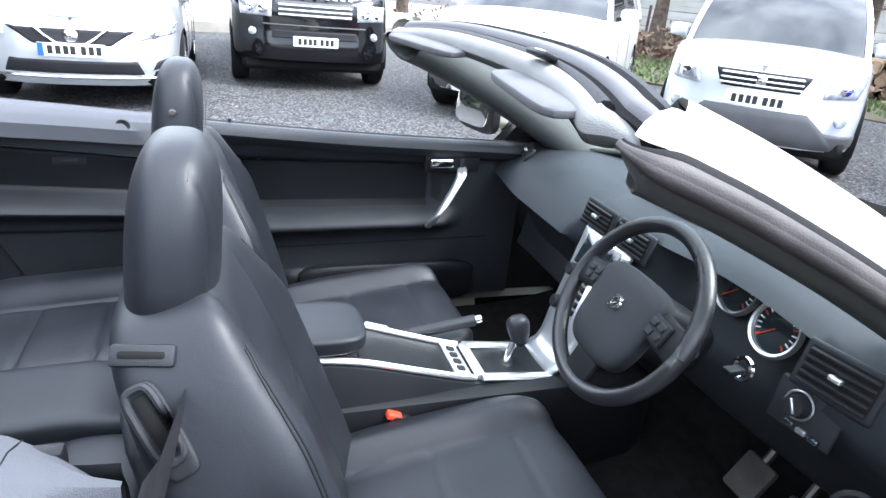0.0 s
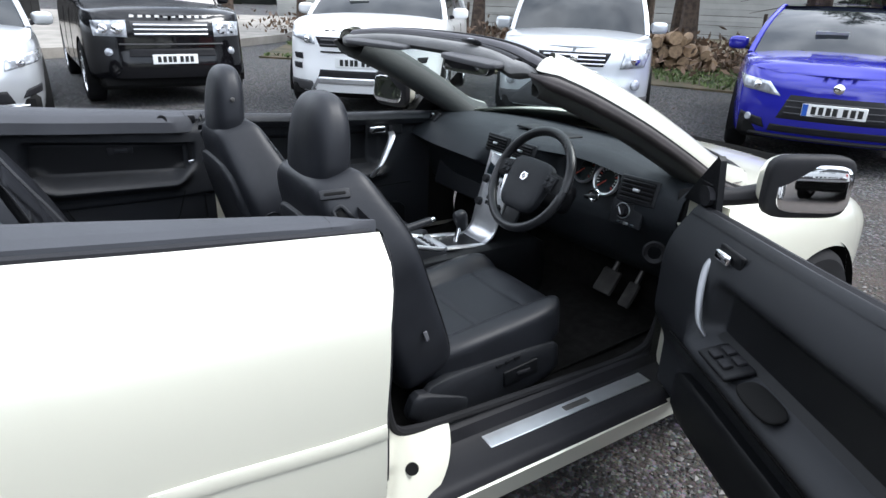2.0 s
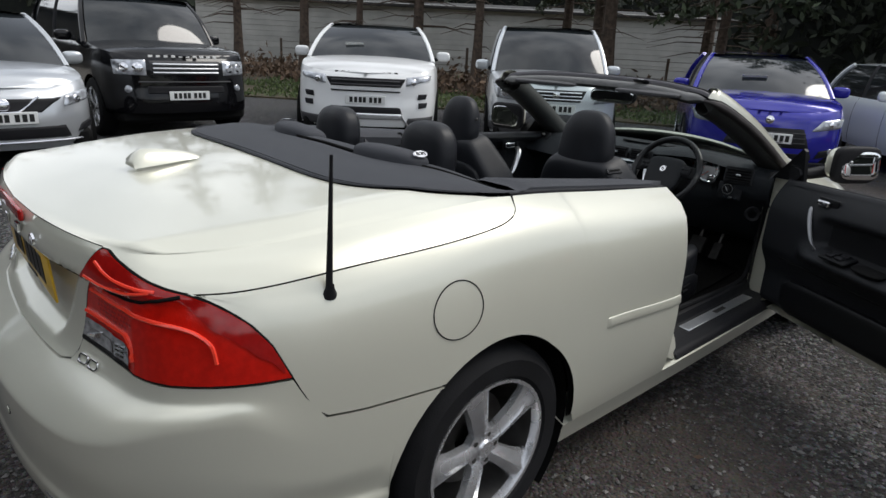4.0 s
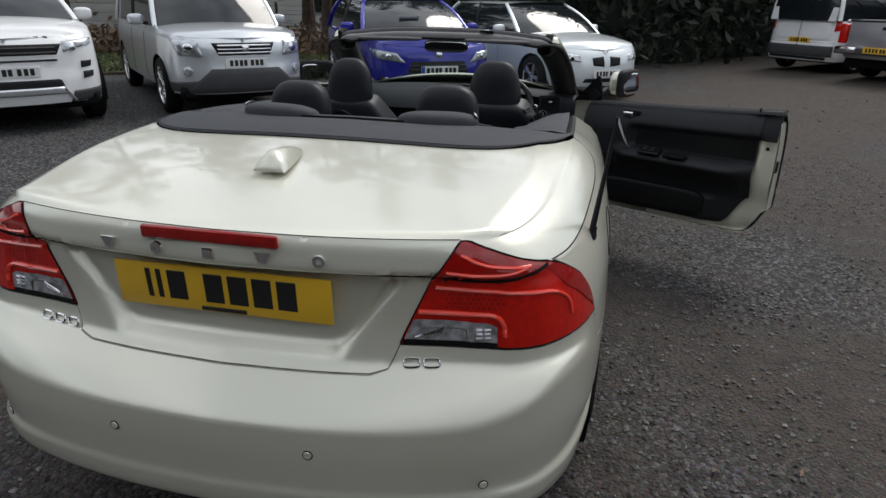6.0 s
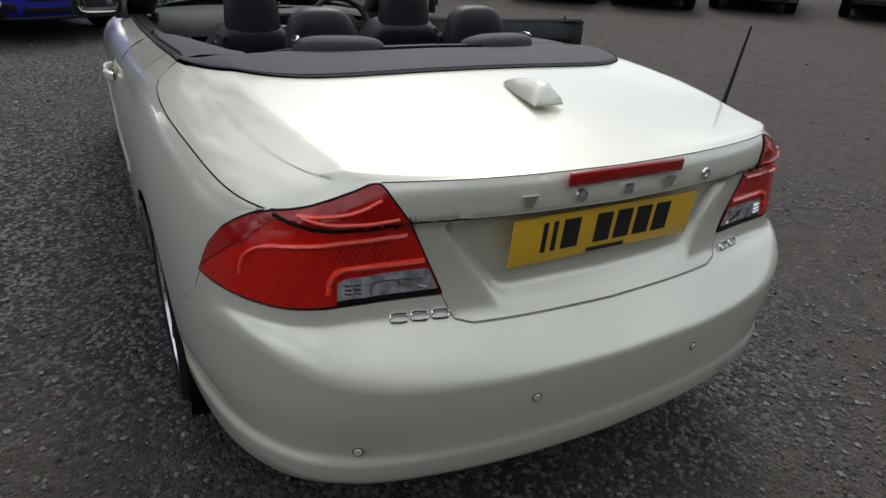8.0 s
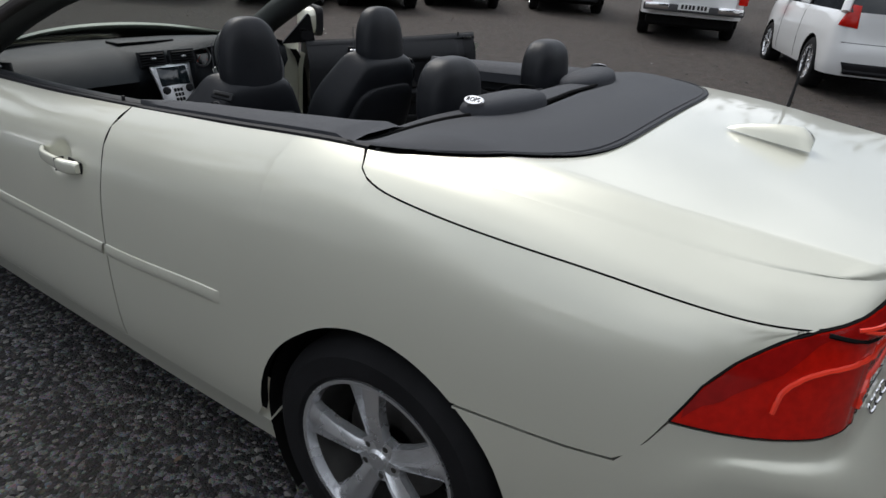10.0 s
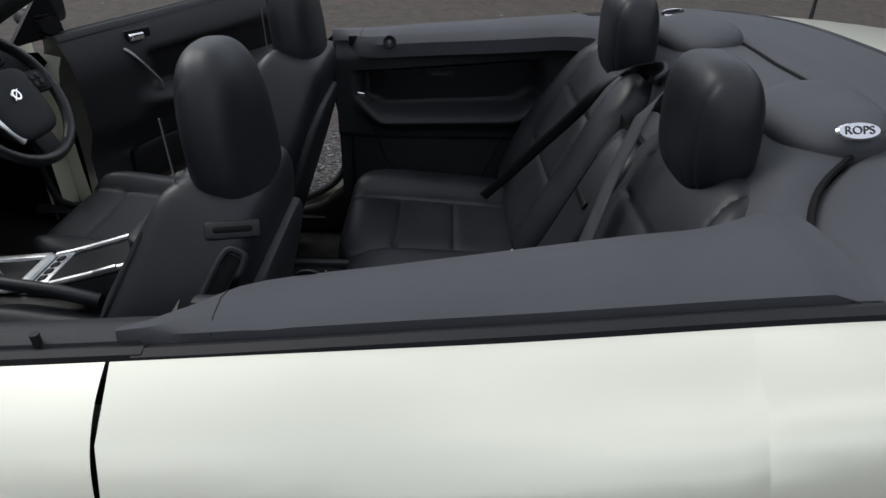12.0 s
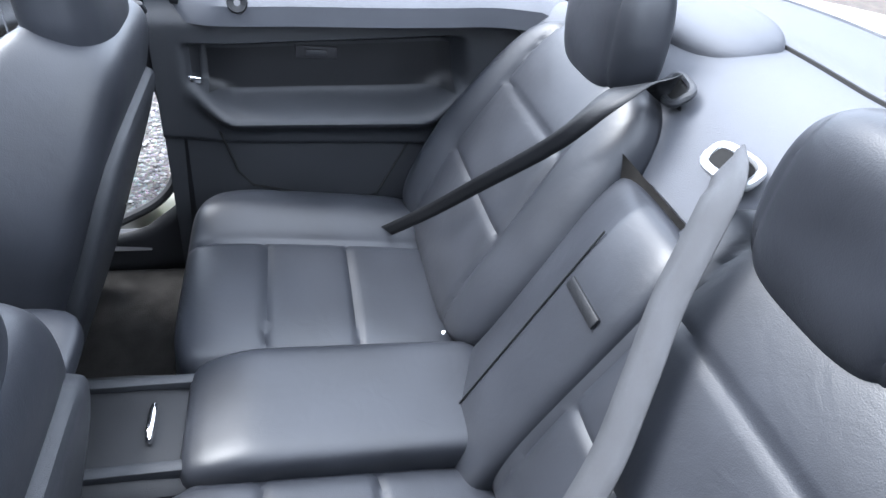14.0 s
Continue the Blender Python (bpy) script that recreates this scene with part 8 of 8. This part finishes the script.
# trees along the verge
def conifer(x, y, h, r, lean, bare, name="conifer_tree", label="tall dark conifer with bare lower trunk"):
    t = thing(name, label, "tree", pose(x, y, 0.0, 0, 0, rnd.uniform(0, 360)), group="trees along the verge")
    way = [(lean * k * k * h * 0.06, 0.03 * math.sin(3 * k) * h * 0.2, h * k) for k in span(0, 1, 8)]
    part("trunk", Geo().tube(way, [r * (1.35 if k == 0 else 1) * (1 - 0.88 * k / 8) for k in range(9)], 9), M_BARK, t)
    crown = []
    g = Geo()
    for i in range(int(h * 7)):
        k = rnd.uniform(0.12, 0.97)
        z = h * k
        ang = rnd.uniform(0, 2 * math.pi)
        ln = (1 - k) * h * 0.26 + 0.35
        dead = k < bare
        if dead:
            ln *= 0.55
        bx_, by_ = lean * k * k * h * 0.06, 0.03 * math.sin(3 * k) * h * 0.2
        tip = Vector((bx_ + ln * math.cos(ang), by_ + ln * math.sin(ang), z - 0.18 * ln + (0.1 if dead else 0)))
        g.tube([(bx_, by_, z), Vector((bx_, by_, z)).lerp(tip, 0.5) + Vector((0, 0, 0.06 * ln)), tip], [0.022 * (1.2 - k), 0.014, 0.004], 4)
        if not dead:
            base = Vector((bx_, by_, z))
            for _ in range(int(24 * ln + 14)):
                u = rnd.uniform(0.25, 1.05)
                p = base.lerp(tip, u)
                crown.append((p.x + rnd.normal() * 0.13, p.y + rnd.normal() * 0.13, p.z + rnd.normal() * 0.08 - 0.05))
    part("limbs", g, M_BARK, t)
    part_ob = quads("crown", crown, 0.12, M_NEEDLE, parent=t, stretch=1.0)
    return t


for x, y, h, r, lean, bare in ((-19.5, 9.6, 11, 0.16, 0.2, 0.35), (-17.2, 10.8, 12, 0.17, -0.3, 0.36), (-15.2, 11.6, 10, 0.13, 0.2, 0.38), (-13.6, 12.6, 12, 0.18, 0.1, 0.36), (-11.6, 13.2, 11, 0.15, -0.2, 0.4),
                               (-9.2, 16.2, 12, 0.22, 1.6, 0.30), (-10.6, 17.6, 13, 0.2, 0.3, 0.3), (-6.3, 17.0, 11, 0.16, -0.4, 0.28), (-4.6, 15.8, 12, 0.18, 0.3, 0.22), (-2.4, 17.0, 11, 0.17, 0.1, 0.16), (-22.5, 8.0, 12, 0.2, 0.2, 0.3),
                               (-7.9, 19.5, 13, 0.2, 0.0, 0.25), (-13.0, 19.0, 13, 0.2, 0.0, 0.25)):
    conifer(x, y, h, r, lean, bare)


# dark hedge closing the yard ahead, and a far tree line all round
def hedge(name, label, path, height, depth, n, size, lump=0.5):
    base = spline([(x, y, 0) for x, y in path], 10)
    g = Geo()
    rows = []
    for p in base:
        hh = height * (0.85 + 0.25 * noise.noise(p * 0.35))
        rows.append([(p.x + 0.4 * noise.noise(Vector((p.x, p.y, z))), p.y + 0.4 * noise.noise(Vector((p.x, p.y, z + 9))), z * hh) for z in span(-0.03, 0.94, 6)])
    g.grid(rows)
    # the sheet in the middle carries the hedge's inner shade as colour
    ob = build(name, g, M_SHADE_CORE)
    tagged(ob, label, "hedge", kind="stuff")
    c = []
    for _ in range(n):
        i = rnd.randint(0, len(base) - 1)
        p = base[i].lerp(base[i + 1], rnd.uniform())
        hh = height * (0.85 + 0.25 * noise.noise(p * 0.35)) * (1 + 0.12 * rnd.normal() ** 2)
        z = hh * rnd.uniform() ** 0.8
        c.append((p.x + rnd.normal() * depth * 0.5, p.y + rnd.normal() * depth * 0.5, max(0.03, z)))
    q = quads("foliage", c, size, M_HEDGE, parent=ob)
    return ob


hedge("dark_hedge", "tall dark evergreen hedge at the yard's end", [(-4.2, 15.2), (-1.5, 14.9), (1.0, 15.2), (3.2, 16.6), (5.2, 19.0), (9.0, 21.5), (13, 23)], 6.0, 0.9, 15000, 0.15)
hedge("far_trees", "distant dark line of trees", [(-60, -40), (-70, 0), (-55, 40), (-20, 62), (25, 60), (58, 36), (70, 0), (60, -40), (20, -66), (-25, -66), (-60, -40)], 11.0, 4.0, 9000, 0.75)

# added out of view: darkens the light and reflections on the tail side
hedge("tall_hedge", "tall dark evergreen hedge, unseen, added behind the yard", [(-22, -10), (-14, -12.5), (-6, -12.0), (2, -12.5), (9, -13), (17, -12.5)], 9.0, 1.2, 9000, 0.28)

# pale boarded wall seen between the trunks
wall = thing("pale_wall", "pale boarded building behind the trees", "building", pose(-22.0, 22.0, 0, 0, 0, 45))
for k in range(12):
    part("board", Geo().rbox((26.0, 0.03, 0.235), 0.004, 1, pose(0, -0.012 * (k % 2), 0.15 + 0.25 * k, 6, 0, 0)), M_PALE, wall)
part("wall_core", Geo().rbox((26.0, 4.0, 3.1), 0.01, 1, pose(0, 2.06, 1.55)), M_PALE, wall)
part("roof", Geo().rbox((26.6, 4.8, 0.14), 0.02, 1, pose(0, 2.0, 3.18, 5, 0, 0)), M_SHED, wall)

pts = []
for _ in range(9000):
    k = rnd.uniform()
    x, y = lerp(-21, -5, k) + rnd.normal() * 1.2, lerp(10.5, 16.5, k) + rnd.normal() * 1.3
    pts.append((x, y, 0.03 + abs(rnd.normal()) * 0.28))
tagged(quads("undergrowth", pts, 0.10, M_LITTER, up=-0.5), "dead brown undergrowth beneath the trees", "undergrowth", kind="stuff")

# log pile
pile = [(i * 0.30 + (0.15 if r % 2 else 0) - 0.75, 0.14 + r * 0.25) for r in range(3) for i in range(6 - r)]
for k, (px, pz) in enumerate(pile):
    ln, rr = rnd.uniform(1.3, 1.9), rnd.uniform(0.11, 0.15)
    m = pose(-8.0, 14.3, 0.035, 0, 0, 38) @ pose(px, rnd.uniform(-0.2, 0.2), pz, rnd.uniform(-4, 4), 0, rnd.uniform(-6, 6))
    ob = build("log", Geo().tube([(0, -ln / 2, 0), (0.01, 0, 0.01), (0, ln / 2, 0)], [rr, rr * 1.05, rr * 0.95], 10), M_LOG)
    ob.matrix_world = m @ pose(0, 0, 0)
    tagged(ob, "weathered cut log lying on a pile", "log", group="log pile")

# wire fence between posts by the trees, steel fence by the far row
def post_fence(name, label, path, height, rails, rail_r, post_r, material, gap, brace=0):
    f = thing(name, label, "fence")
    pts = []
    for (x0, y0), (x1, y1) in zip(path, path[1:]):
        n = max(1, round(math.hypot(x1 - x0, y1 - y0) / gap))
        pts += [(lerp(x0, x1, k / n), lerp(y0, y1, k / n)) for k in range(n)]
    pts.append(path[-1])
    for x, y in pts:
        z = ground_z(x, y)
        part("post", Geo().tube([(x, y, z - 0.05), (x, y, z + height)], post_r, 8), material, f)
    for k in range(rails):
        h = height * (k + 0.6) / (rails)
        part("rail", Geo().tube([(x, y, ground_z(x, y) + h) for x, y in pts], rail_r, 5), material, f)
    if brace:
        for a, b in zip(pts[::brace], pts[1::brace]):
            part("brace", Geo().tube([(a[0], a[1], ground_z(*a) + 0.1), (b[0], b[1], ground_z(*b) + height)], rail_r * 1.2, 6), material, f)
    return f


post_fence("wire_fence", "old wire fence on timber posts", [(-21, 12.0), (-14.5, 15.6), (-8.5, 18.4), (-4, 19.2)], 1.25, 5, 0.006, 0.045, M_BARK, 2.2)
post_fence("steel_fence", "galvanised steel rail fence with diagonal braces", [(8.5, 19.5), (13.5, 14.8), (18.5, 10.0), (20.5, 3.0), (19.0, -6.0)], 1.9, 3, 0.028, 0.040, M_GALV, 2.6, brace=2)
g = Geo().grid([[(x + dx, y + dy, ground_z(x, y) + 0.02) for dx, dy in ((1.2, 1.0), (6.5, 5.5))] for x, y in ((8.5, 19.5), (13.5, 14.8), (18.5, 10.0), (20.5, 3.0), (19.0, -6.0))])
tagged(build("road", g, M_CONCRETE), "pale concrete road beyond the steel fence", "road", kind="structure")

# loose stones, twigs and litter on the yard
def stones(name, label, n, area, lo, hi, material):
    octa = np.array([(1, 0, 0), (-1, 0, 0), (0, 1, 0), (0, -1, 0), (0, 0, 1), (0, 0, -1)], float)
    tri = [(0, 2, 4), (2, 1, 4), (1, 3, 4), (3, 0, 4), (2, 0, 5), (1, 2, 5), (3, 1, 5), (0, 3, 5)]
    v, f = [], []
    while len(v) < n * 6:
        x, y = rnd.uniform(area[0], area[1]), rnd.uniform(area[2], area[3])
        if abs(x) < 0.78 and 0.15 < y < 4.5:
            continue
        s = lo + (hi - lo) * rnd.uniform() ** 4
        q = octa * rnd.uniform(0.6, 1.2, (6, 3)) * (s, s * 0.8, s * 0.55)
        a = rnd.uniform(0, 6.28)
        c, d = math.cos(a), math.sin(a)
        k = len(v)
        z = ground_z(x, y) + 0.004
        if abs(x) > 1.6 or y < -0.9 or y > 5.4:
            z += 0.018 * noise.noise(Vector((x * 0.6, y * 0.6, 0))) + 0.01 * noise.noise(Vector((x * 1.9, y * 1.9, 3)))
        v += [(x + p[0] * c - p[1] * d, y + p[0] * d + p[1] * c, z + p[2]) for p in q]
        f += [tuple(i + k for i in t) for t in tri]
    me = bpy.data.meshes.new(name)
    me.from_pydata(v, [], f)
    me.materials.append(material)
    return tagged(new(name, me), label, "gravel", kind="stuff")


stones("gravel", "loose grey gravel stones", 42000, (-4.2, 3.6, -2.0, 6.0), 0.005, 0.018, M_STONE)
stones("pebbles", "scattered larger pale stones", 1500, (-9, 10, -6, 14), 0.008, 0.032, M_STONE)
pts = [(x, y, ground_z(x, y) + 0.012) for x, y in zip(rnd.uniform(-6, 8, 500), rnd.uniform(-3, 11, 500)) if not (abs(x) < 0.95 and 0 < y < 4.6)]
tagged(quads("leaf_litter", pts, 0.018, M_LITTER, up=0.9), "small fallen leaves and twigs", "litter", kind="stuff")
